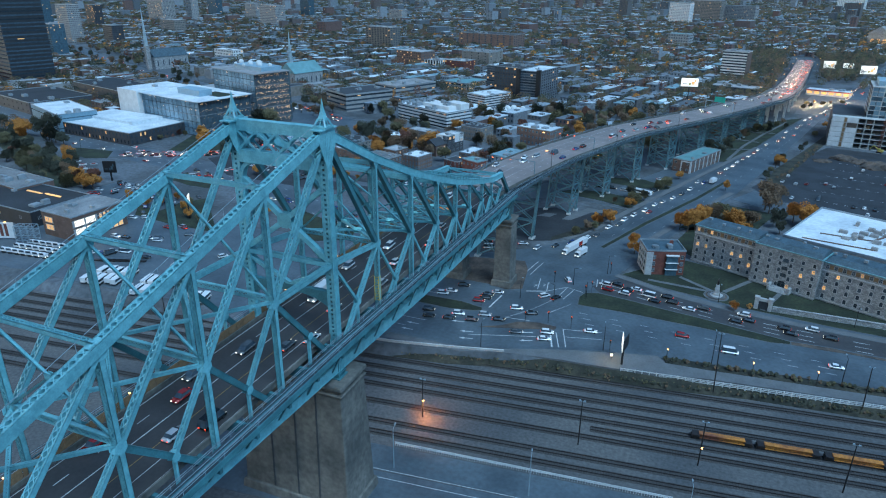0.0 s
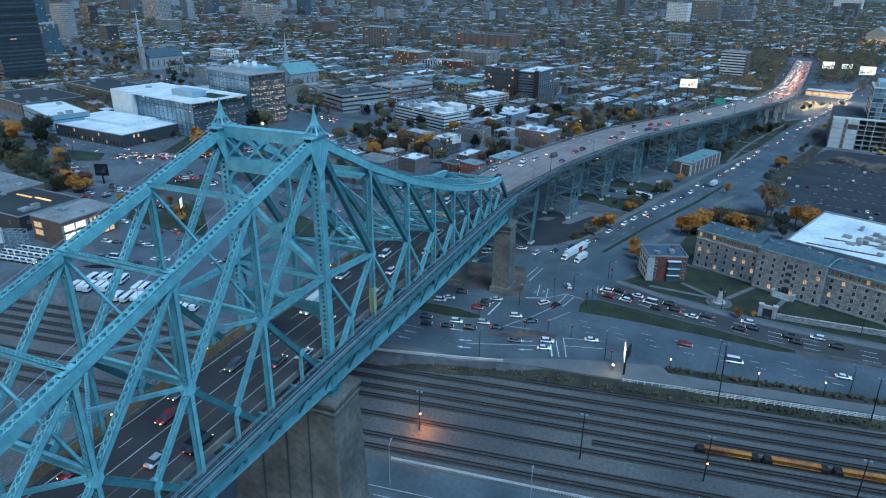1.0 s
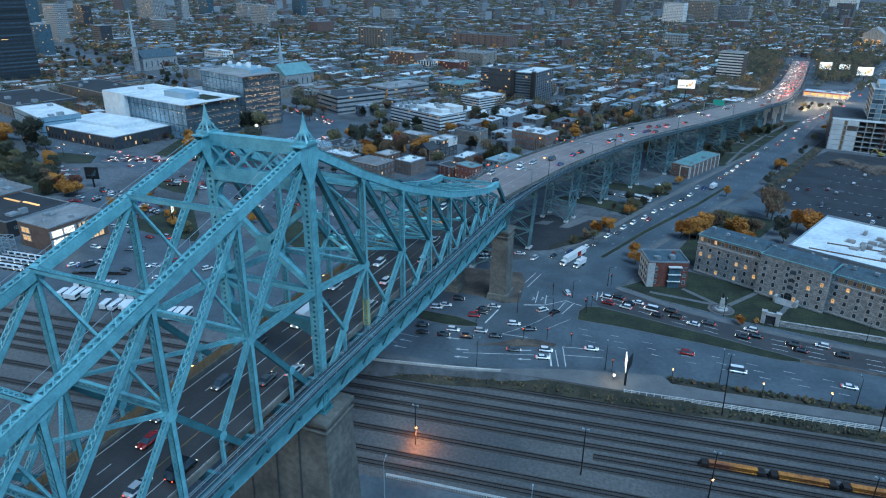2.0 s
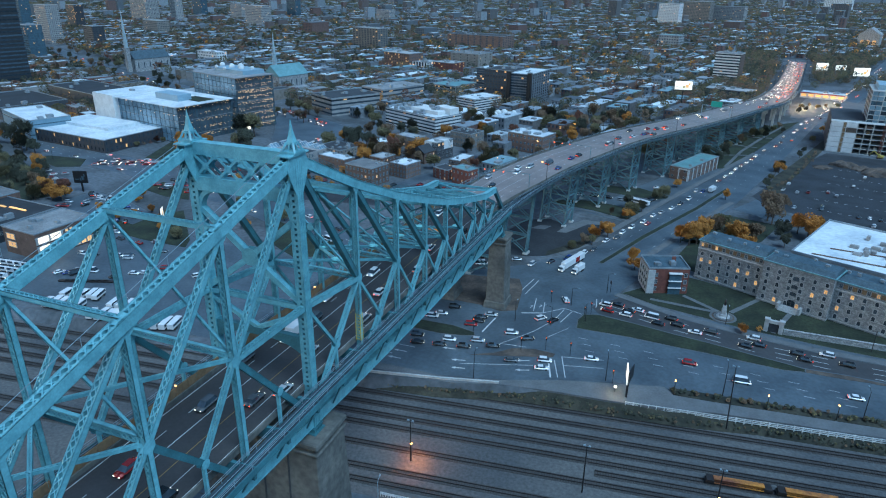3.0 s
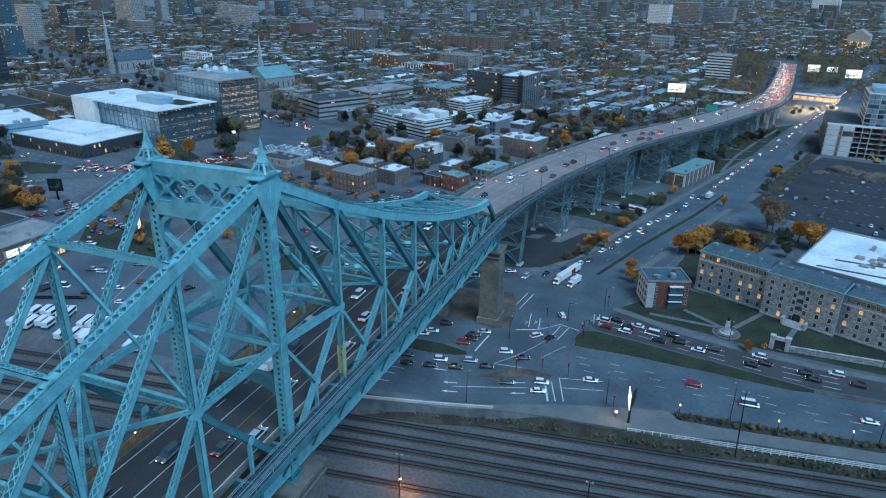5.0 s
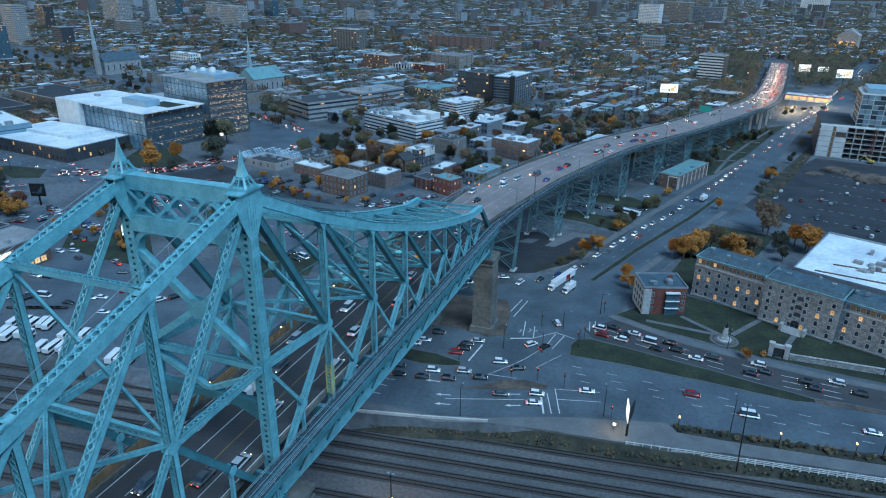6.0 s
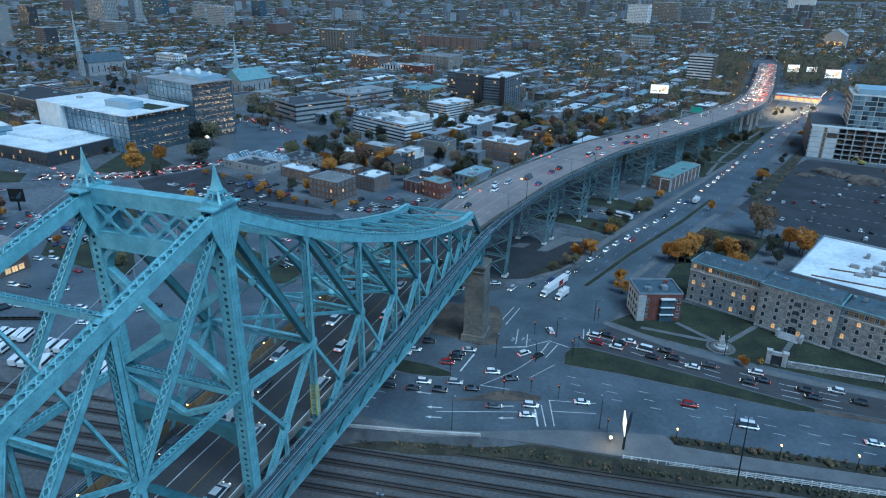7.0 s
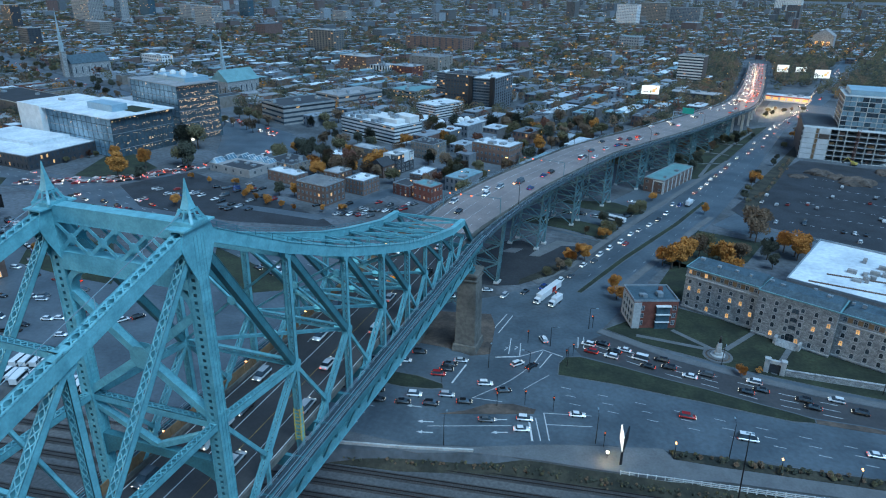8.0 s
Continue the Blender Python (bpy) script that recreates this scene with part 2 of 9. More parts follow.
def slab(name, pts, z0, z1, material, parent=None, label=""):
    """A flat sheet with thickness over a polygon of the plan."""
    bm = bmesh.new()
    top = [bm.verts.new((x, y, z1)) for x, y in pts]
    f = bm.faces.new(top)
    f.normal_update()
    if f.normal.z < 0:
        f.normal_flip()
    r = bmesh.ops.extrude_face_region(bm, geom=[f])
    for v in r["geom"]:
        if isinstance(v, bmesh.types.BMVert):
            v.co.z = z1
    for v in top:
        v.co.z = z0
    bmesh.ops.recalc_face_normals(bm, faces=bm.faces)
    return part(name, bm, material, parent, label)


def spline(pts, n):
    """Points along a smooth line through pts, n to each stretch."""
    p = [np.array(q, float) for q in pts]
    p = [2 * p[0] - p[1], *p, 2 * p[-1] - p[-2]]
    out = []
    for i in range(1, len(p) - 2):
        for k in range(n):
            t = k / n
            out.append(0.5 * (2 * p[i] + (p[i + 1] - p[i - 1]) * t + (2 * p[i - 1] - 5 * p[i] + 4 * p[i + 1] - p[i + 2]) * t * t + (3 * p[i] - p[i - 1] - 3 * p[i + 1] + p[i + 2]) * t ** 3))
    out.append(p[-2])
    return out


def offset(line, d):
    """The line moved d to its right."""
    out = []
    for i, q in enumerate(line):
        a, b = line[max(i - 1, 0)], line[min(i + 1, len(line) - 1)]
        t = (b - a)[:2] / np.linalg.norm((b - a)[:2])
        w = q.copy()
        w[0] += t[1] * d
        w[1] -= t[0] * d
        out.append(w)
    return out


def ribbon(bm, left, right, drop):
    """A band between two lines, drop thick."""
    rows = []
    for a, b in zip(left, right):
        rows.append([bm.verts.new(v) for v in ((*a[:2], a[2]), (*b[:2], b[2]), (*b[:2], b[2] - drop), (*a[:2], a[2] - drop))])
    for r, s in zip(rows, rows[1:]):
        for k in range(4):
            bm.faces.new((r[k], r[(k + 1) % 4], s[(k + 1) % 4], s[k]))
    bm.faces.new(rows[0][::-1])
    bm.faces.new(rows[-1])


def beam_frame(a, b, up=(0, 0, 1)):
    a, b = Vector(a), Vector(b)
    d = (b - a).normalized()
    u = Vector(up)
    s = d.cross(u)
    if s.length < 0.05:
        s = d.cross(Vector((0, 1, 0)))
    s.normalize()
    n = s.cross(d).normalized()
    return (b - a).length, Matrix((s, d, n)).transposed()


def beam(bm, a, b, w, h, up=(0, 0, 1)):
    ln, m = beam_frame(a, b, up)
    box(bm, (Vector(a) + Vector(b)) / 2, (w, ln, h), m)

# ---- ground ----
GR = radians(-16)
U, V = np.array((math.sin(-GR), math.cos(GR))), np.array((math.cos(GR), math.sin(GR)))


def grid(u, v):
    return u * U + v * V


def yard_edge(x):
    """The line where the town ends above the rail yard."""
    return float(np.interp(x, [-6000, -400, -150, -60, -13, 29, 65, 97, 155, 400, 6000], [30, 30, 63, 68, 71, 82, 92, 95, 101, 110, 110]))


xs = [-6000, -2500, -1200, -600, -400, -250, -150, -100, -60, -13, 8, 29, 47, 65, 80, 97, 125, 155, 220, 400, 800, 2500, 6000]
verts, faces = [], []
for x in xs:
    e = yard_edge(x)
    for y, z in ((-1500, -3), (e - 60, -3), (e - 3, -3), (e, 0), (e + 60, 0), (e + 200, 0), (e + 600, 0), (2000, 0), (4000, 0), (9000, 0)):
        verts.append((x, y, z))
for i in range(len(xs) - 1):
    for j in range(9):
        a = i * 10 + j
        faces.append((a, a + 10, a + 11, a + 1))
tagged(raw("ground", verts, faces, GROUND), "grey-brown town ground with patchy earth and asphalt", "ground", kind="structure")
yard = [(x, yard_edge(x) - 4) for x in xs if -300 <= x <= 420]
yard += [(400, -60), (-250, -60)]
tagged(slab("rail_yard", yard, -2.99, -2.95, BALLAST), "brown gravel ballast of a rail yard", "rail yard", kind="structure")

# main boulevard along the yard, with its crossing
SK = [(-260, 62), (-150, 66), (-60, 72), (-13, 75.5), (9.7, 81), (29, 86), (46, 92.5), (65, 99), (97, 105), (125, 108), (154, 111.5), (260, 120), (420, 130)]
NK = [(420, 150), (260, 151), (161, 154.6), (113, 156.3), (84, 159.6), (56, 165.5)]
tagged(slab("boulevard", SK + NK + [(40, 190), (14, 186), (-10, 168), (-60, 158), (-150, 150), (-260, 140)], 0.0, 0.06, ASPHALT), "wide grey asphalt boulevard with painted lanes", "road", kind="structure")
AL = [(12, 186), (37, 212.5), (58, 283), (101, 403), (153, 570), (199, 721), (260, 930), (420, 1500)]
AR = [(455, 1490), (290, 925), (222, 718), (180, 611), (132, 418), (106, 323), (78, 239), (55, 163)]
tagged(slab("avenue", AL + AR, 0.0, 0.065, ASPHALT), "long asphalt avenue with queueing traffic", "road", kind="structure")
W_BLVD = [np.array(p, float) for p in [(-20, 168, 0), (-80, 178, 0), (-150, 206, 0), (-250, 236, 0), (-363, 256, 0), (-517, 300, 0), (-760, 400, 0), (-1100, 560, 0)]]
bm = bmesh.new()
ln = spline(W_BLVD, 4)
ribbon(bm, [q + np.array((0, 0, 0.05)) for q in offset(ln, -15)], [q + np.array((0, 0, 0.05)) for q in offset(ln, 15)], 0.05)
tagged(part("cross_boulevard", bm, ASPHALT), "broad asphalt street with a median", "road", kind="structure")
W_ST = [np.array(p, float) for p in [(-330, 238, 0), (-298, 250, 0), (-268, 266, 0), (-249, 288, 0), (-240, 310, 0), (-226, 330, 0), (-212, 370, 0), (-204, 420, 0)]]
bm = bmesh.new()
ln = spline(W_ST, 4)
ribbon(bm, [q + np.array((0, 0, 0.07)) for q in offset(ln, -8)], [q + np.array((0, 0, 0.07)) for q in offset(ln, 8)], 0.07)
tagged(part("side_street", bm, ASPHALT), "asphalt side street busy with traffic", "road", kind="structure")
W_AVE = [np.array(p, float) for p in [(-232, 418, 0), (-300, 452, 0), (-400, 490, 0), (-537, 548, 0), (-640, 590, 0), (-783, 660, 0), (-1012, 784, 0), (-1300, 960, 0), (-1700, 1200, 0)]]
bm = bmesh.new()
ln = spline(W_AVE, 4)
ribbon(bm, [q + np.array((0, 0, 0.06)) for q in offset(ln, -12)], [q + np.array((0, 0, 0.06)) for q in offset(ln, 12)], 0.06)
tagged(part("west_avenue", bm, ASPHALT), "asphalt avenue lined with trees", "road", kind="structure")
tagged(slab("back_street", [(104, 312), (118, 338), (134, 312), (152, 303), (240, 294), (240, 284), (148, 291), (128, 297)], 0.0, 0.1, ASPHALT), "grey asphalt street behind the stone building", "road", kind="structure")
tagged(slab("plaza", [(-300, 430), (-312, 456), (-276, 444), (-230, 424), (-196, 412), (-196, 360), (-226, 340), (-250, 352), (-270, 385)], 0.0, 0.09, ASPHALT), "wide grey asphalt crossing between offices", "road", kind="structure")
tagged(slab("house_street", [(-175, 246), (-172, 252), (-143, 252), (-111, 251), (-100, 287), (-92, 312), (-60, 302), (-40, 296), (-43, 288), (-66, 291), (-86, 299), (-97, 262), (-106, 243)], 0.0, 0.1, ASPHALT), "narrow grey street before brick houses", "road", kind="structure")
tagged(slab("car_park", [(116, 345), (144, 423), (175, 492), (235, 480), (330, 430), (300, 290), (186, 300), (126, 322)], 0.0, 0.07, ASPHALT_DARK), "dark asphalt car park with scattered cars", "car park", kind="structure")
tagged(slab("town_car_park", [(-256, 258), (-233, 300), (-171, 276), (-128, 258), (-104, 246), (-91, 236), (-150, 225), (-214, 228)], 0.0, 0.08, ASPHALT_DARK), "dark asphalt town car park edged with trees", "car park", kind="structure")
tagged(slab("carriageway", [(48, 152), (52, 147), (66.6, 144.6), (81.6, 141.8), (94.2, 140), (109.2, 137), (120, 135.2), (126, 134), (140, 134.8), (250, 132), (260, 143), (190, 144.7), (148, 146.6), (130, 147), (117, 148.8), (97.3, 152.2), (81.4, 155.7), (73.2, 159), (58, 165.4)], 0.0, 0.07, ASPHALT_BROWN), "dark brownish carriageway before the stone building", "road", kind="structure")
tagged(slab("yard_street", [(-30, 215), (-12, 262), (10, 275), (45, 265), (58, 285), (66, 318), (98, 404), (78, 410), (50, 345), (34, 303), (-10, 300), (-44, 240)], 0.0, 0.05, ASPHALT), "grey asphalt street passing under the viaduct", "road", kind="structure")


def grass_patch(pts, label):
    tagged(slab("grass_patch", pts, 0.0, 0.14, GRASS), label, "grass", kind="structure")


def kerb(pts, closed=True, w=0.3, h=0.18):
    bm = bmesh.new()
    q = list(pts) + ([pts[0]] if closed else [])
    for a, b in zip(q, q[1:]):
        beam(bm, (*a, h / 2), (*b, h / 2), w, h)
    tagged(part("kerb", bm, PAVING), "pale concrete kerb along the roadway", "kerb", kind="structure")


MEDIAN = [(45.8, 131.5), (45, 139), (46.5, 144), (51.5, 146), (66.6, 144), (81.6, 141.2), (94.2, 139.4), (109.2, 136.4), (120, 134.6), (126, 133.2), (126, 131), (119.3, 129.6), (107.4, 130.2), (92.7, 131.2), (81.7, 131.4), (65.3, 132.2)]
LAWN = [(58, 170), (73, 163.5), (93, 159.5), (107, 156), (140, 152.6), (190, 149.5), (260, 148), (260, 163), (190, 171), (160, 176), (88, 198), (62, 205), (66, 180)]
grass_patch(MEDIAN, "dull green grass of the road median")
kerb(MEDIAN)
tagged(slab("gravel_strip", [(126.3, 133.2), (139.8, 134.1), (146, 133.6), (250, 131.4), (250, 129.6), (145.2, 132), (139.2, 131.4), (126.3, 131)], 0.0, 0.15, EARTH), "brown gravel strip between the carriageways", "median", kind="structure")
grass_patch(LAWN, "dull green lawn before the stone building")
kerb(LAWN)
ISLE = [(-46, 116), (-15.5, 114.6), (0.5, 115.2), (10, 113.2), (11, 110.8), (7, 109), (-2.3, 107.2), (-15.4, 107.5), (-46, 108)]
tagged(slab("bare_earth", [(-17, 136), (-19, 160), (13, 167), (17, 158), (20.3, 137), (14, 133.6), (4.8, 136)], 0.0, 0.13, EARTH), "dark bare earth round the pier", "ground", kind="structure")
tagged(slab("traffic_island", [(14, 97.2), (21.7, 101.8), (27, 107.3), (34.7, 109.9), (42.3, 109.4), (42.1, 107), (30.5, 102.8)], 0.0, 0.16, EARTH), "brown planted traffic island", "traffic island", kind="structure")
tagged(slab("pavement", [(-16, 76), (13.7, 77.7), (28.6, 83), (48, 86.2), (63, 87.6), (82, 90), (97, 94), (155, 101.6), (260, 110.5), (260, 115), (155, 106.3), (97, 100), (84, 99), (81, 102.8), (63.8, 98.2), (48.5, 93.6), (27.6, 85.2), (12.3, 80.6), (-16, 80)], -0.6, 0.14, PAVING), "pale concrete pavement above the yard", "pavement", kind="structure")
tagged(slab("scrub_verge", [(84, 99.3), (97, 100.2), (155, 106.5), (260, 115.2), (260, 119.3), (155, 110.8), (125, 107.3), (97, 104.3), (82.5, 103)], 0.0, 0.15, SCRUB), "dark scrubby verge beside the boulevard", "verge", kind="structure")
tagged(slab("bare_earth", [(-202, 135), (-172, 128.5), (-160, 116), (-182, 104), (-184, 83), (-192, 95), (-205, 120)], 0.0, 0.05, EARTH), "brown bare earth beside the showroom", "ground", kind="structure")
tagged(slab("yard_lot", [(-270, 162), (-268, 190), (-236, 184), (-196, 168), (-150, 148), (-120, 128), (-118, 74), (-180, 70), (-196, 66)], 0.0, 0.03, ASPHALT), "grey asphalt lot with parked vans", "car park", kind="structure")
grass_patch([(-244, 205), (-243, 222), (-217, 216), (-202, 199), (-221, 199)], "dull grass at the street corner")
grass_patch([(-219, 156), (-200, 153), (-200, 169), (-191, 182), (-156, 147), (-151, 138), (-178, 138), (-208, 142)], "leaf-strewn grass strip along the street")
grass_patch([(-134, 190), (-100, 176), (-84, 178), (-78, 158), (-94, 148), (-116, 160)], "dull grass plot beneath the bridge")
grass_patch([(-375, 233), (-368, 242), (-336, 245), (-323, 228), (-338, 221)], "planted street median with small trees")
grass_patch(ISLE, "dull green traffic island under the bridge")
kerb(ISLE)
grass_patch([(2, 284), (10, 293), (28.4, 294.5), (55.6, 285.5), (48.8, 268.2), (26.8, 277), (4, 281)], "worn grass beneath the viaduct")
grass_patch([(16, 326), (29.2, 331), (48.4, 334), (69.2, 320.6), (62, 315), (48.9, 313.4), (31.5, 316.5)], "worn grass beside the avenue")
tagged(slab("coal_yard", [(-6, 193), (-9, 226), (-4, 246), (8, 252), (20, 244), (27, 252), (38.2, 254.5), (41, 243), (36, 230), (30.5, 217), (18, 198.5), (8.3, 194)], 0.0, 0.1, COAL), "black asphalt yard beneath the viaduct", "yard", kind="structure")
tagged(slab("yard_track", [(15.5, 233), (18, 243), (25.3, 258), (39.5, 258.5), (39.5, 254.5), (28.7, 251.2), (24.4, 241.7), (20.4, 233.4)], 0.1, 0.115, PAVING), "pale dusty track across the black yard", "track", kind="structure")
tagged(slab("yard_patch", [(0.6, 233), (5, 240.2), (11, 240.8), (8.4, 234.1)], 0.1, 0.115, PAVING), "pale concrete patch in the black yard", "patch", kind="structure")
tagged(slab("yard_verge", [(17.6, 198.6), (17, 204), (27, 221), (35.4, 238.2), (38.6, 236.2), (30.6, 214)], 0.1, 0.2, SCRUB), "scrubby planted verge of the black yard", "verge", kind="structure")
for ln_ in ([(2, 279), (15, 276), (27.3, 274.2), (48, 266)], [(44, 297.6), (58, 291)]):
    bm = bmesh.new()
    for a, b in zip(ln_, ln_[1:]):
        beam(bm, (*a, 0.15), (*b, 0.15), 1.6, 0.06)
    tagged(part("footpath", bm, PAVING), "pale footpath beside the lawn", "footpath", kind="structure")
grass_patch([(84, 400), (100, 410), (122, 473), (151, 572), (167, 622), (138, 590), (112, 540), (92, 480), (78, 440)], "rough parkland grass beside the viaduct")
for ln_ in ([(80, 436), (96, 450), (116, 458)], [(92, 480), (108, 492), (124, 488)], [(112, 540), (122, 528), (138, 532)], [(100, 414), (112, 470), (130, 530), (150, 590)]):
    bm = bmesh.new()
    for a, b in zip(ln_, ln_[1:]):
        beam(bm, (*a, 0.16), (*b, 0.16), 2.4, 0.06)
    tagged(part("footpath", bm, PAVING), "pale footpath through the grass", "footpath", kind="structure")
for ln_ in ([(56, 168), (73.4, 161), (81.4, 157.7), (97.3, 154.2), (117, 150.8), (130, 149), (148, 148.6), (190, 146.6), (260, 145)], [(24, 203), (36, 226), (50, 268), (58, 291), (76, 341), (97, 399), (122, 468)], [(60, 206), (76, 250), (96, 306), (104, 326)]):
    bm = bmesh.new()
    for a, b in zip(ln_, ln_[1:]):
        beam(bm, (*a, 0.12), (*b, 0.12), 3.6, 0.16)
    tagged(part("pavement", bm, PAVING), "pale concrete pavement beside the roadway", "pavement", kind="structure")
tagged(slab("scrub_verge", [(122, 345), (132, 400), (150, 452), (178, 540), (184, 536), (162, 462), (150, 420), (138, 380), (128, 340)], 0.0, 0.1, SCRUB), "dry scrubby verge beside the avenue", "verge", kind="structure")
grass_patch([(-300, 265), (-262, 268), (-262, 300), (-330, 340)], "grass plot beside the low buildings")
grass_patch([(-490, 252), (-400, 206), (-330, 172), (-290, 152), (-284, 172), (-330, 205), (-400, 232), (-480, 268)], "planted verge beside the boulevard")
grass_patch([(88, 205), (110, 240), (84, 250), (76, 215)], "grass beside the avenue")
grass_patch([(78, 246), (96, 300), (128, 292), (118, 262), (104, 240)], "leaf-strewn grass behind the stone building")
import functools

# ---- the truss bridge ----
XT = 11.5  # half the distance of the trusses


def road_z(y):
    return float(np.interp(y, [-130, 0, 138, 640, 900, 1110], [47.4, 46.8, 43.3, 20.6, 11.2, 8.0]))


def chord_z(y):
    return float(np.interp(y, [-130, -48, -28, 0, 13, 62, 138], [43.5, 41.0, 40.0, 38.6, 37.7, 35.6, 34.0]))


def top_z(y):
    return float(np.interp(y, [-120, 0, 21.5, 42.2, 61, 77, 90.7, 104, 115, 127.3], [60.0, 95.6, 85.0, 76.2, 69.4, 64.0, 60.2, 57.0, 54.5, 53.4]))


def mid_z(y):
    return float(np.interp(y, [-120, -61, -42, -22, 0, 23, 43.4, 62, 78, 104, 115], [54, 60.2, 63.1, 65.7, 65.6, 62.4, 58.4, 54.8, 52.1, 49.5, 48.5]))


bridge = thing("truss_bridge", "teal-painted riveted steel cantilever truss road bridge", "bridge")


def laced(name, a, b, w, h, up=(0, 0, 1), faces="tb", pitch=None, plate=0.12, bar=0.16, label="", closed=False):
    """A riveted member: two plates, laced across on the named faces, with end plates. w across, h along the normal."""
    ln, m = beam_frame(a, b, up)
    o = (Vector(a) + Vector(b)) / 2
    bm = bmesh.new()
    s, d, n = m.col[0], m.col[1], m.col[2]
    if "t" in faces:  # the laced faces look along the normal, plates at the sides
        for sg in (-1, 1):
            box(bm, o + s * sg * (w - plate) / 2, (plate, ln, h), m)
            for e in (-1, 1):
                box(bm, o + s * sg * (w / 2 - 0.1) + n * e * (h / 2 - 0.03), (0.2, ln, 0.06), m)
        across, out, wide, high = s, n, w, h
    else:
        for sg in (-1, 1):
            box(bm, o + n * sg * (h - plate) / 2, (w, ln, plate), m)
            for e in (-1, 1):
                box(bm, o + n * sg * (h / 2 - 0.14) + s * e * (w / 2 - 0.03), (0.06, ln, 0.28), m)
        across, out, wide, high = n, s, h, w
    p = pitch or wide * 1.05
    k = max(2, round((ln - 2.4) / p))
    p = (ln - 2.4) / k
    if closed:  # a cover plate in place of the lower lacing
        box(bm, o - out * (high / 2 - 0.04), (wide - 0.1, ln, 0.08), m)
    for e in (1,) if closed else (-1, 1):
        off = out * e * (high / 2 - 0.025)
        for end in (-1, 1):
            c = o + off + d * end * (ln / 2 - 0.6)
            box(bm, c, (wide, 1.2, 0.05) if across == s else (0.05, 1.2, wide), m)
        for i in range(k):
            y0 = -ln / 2 + 1.2 + i * p
            for sg in (-1, 1):
                off = out * (e * (high / 2 - 0.025) + (0.012 if sg > 0 else 0))
                q0 = o + off + d * y0 + across * sg * (wide / 2 - 0.15)
                q1 = o + off + d * (y0 + p) - across * sg * (wide / 2 - 0.15)
                beam(bm, q0, q1, bar, 0.05, out)
    return part(name, bm, STEEL, bridge, label)


def plated(name, a, b, w, h, up=(0, 0, 1), material=None, label=""):
    """A closed built-up member with flange edges."""
    ln, m = beam_frame(a, b, up)
    o = (Vector(a) + Vector(b)) / 2
    bm = bmesh.new()
    box(bm, o, (w * 0.84, ln, h), m)
    for e in (-1, 1):
        box(bm, o + m.col[2] * e * (h / 2), (w, ln, 0.07), m)
    k = max(1, int(ln / 3))
    for i in range(k + 1):
        box(bm, o + m.col[1] * (-ln / 2 + ln * i / k), (w * 0.86, 0.1, h * 0.96), m)
    return part(name, bm, material or STEEL, bridge, label)


def gusset(c, r, n_=(1, 0, 0), material=None, th=0.1, name="gusset_plate", label=""):
    """A pair of riveted joint plates, th apart."""
    bm = bmesh.new()
    v = []
    for e in (-1, 1):
        v += bmesh.ops.create_cone(bm, cap_ends=True, segments=8, radius1=r, radius2=r, depth=0.08, matrix=Matrix.Translation((0, 0, e * (th / 2 - 0.04))))["verts"]
        for k in range(6):
            a_ = radians(60 * k + 22)
            v += bmesh.ops.create_cone(bm, cap_ends=True, segments=5, radius1=0.09, radius2=0.07, depth=0.06, matrix=Matrix.Translation((math.cos(a_) * r * 0.68, math.sin(a_) * r * 0.68, e * (th / 2 + 0.02))))["verts"]
    m = Matrix.Translation(c) @ Vector(n_).to_track_quat("Z", "Y").to_matrix().to_4x4() @ pose(0, 0, 0, 0, 0, 22.5)
    for q in v:
        q.co = m @ q.co
    return part(name, bm, material or STEEL, bridge, label)


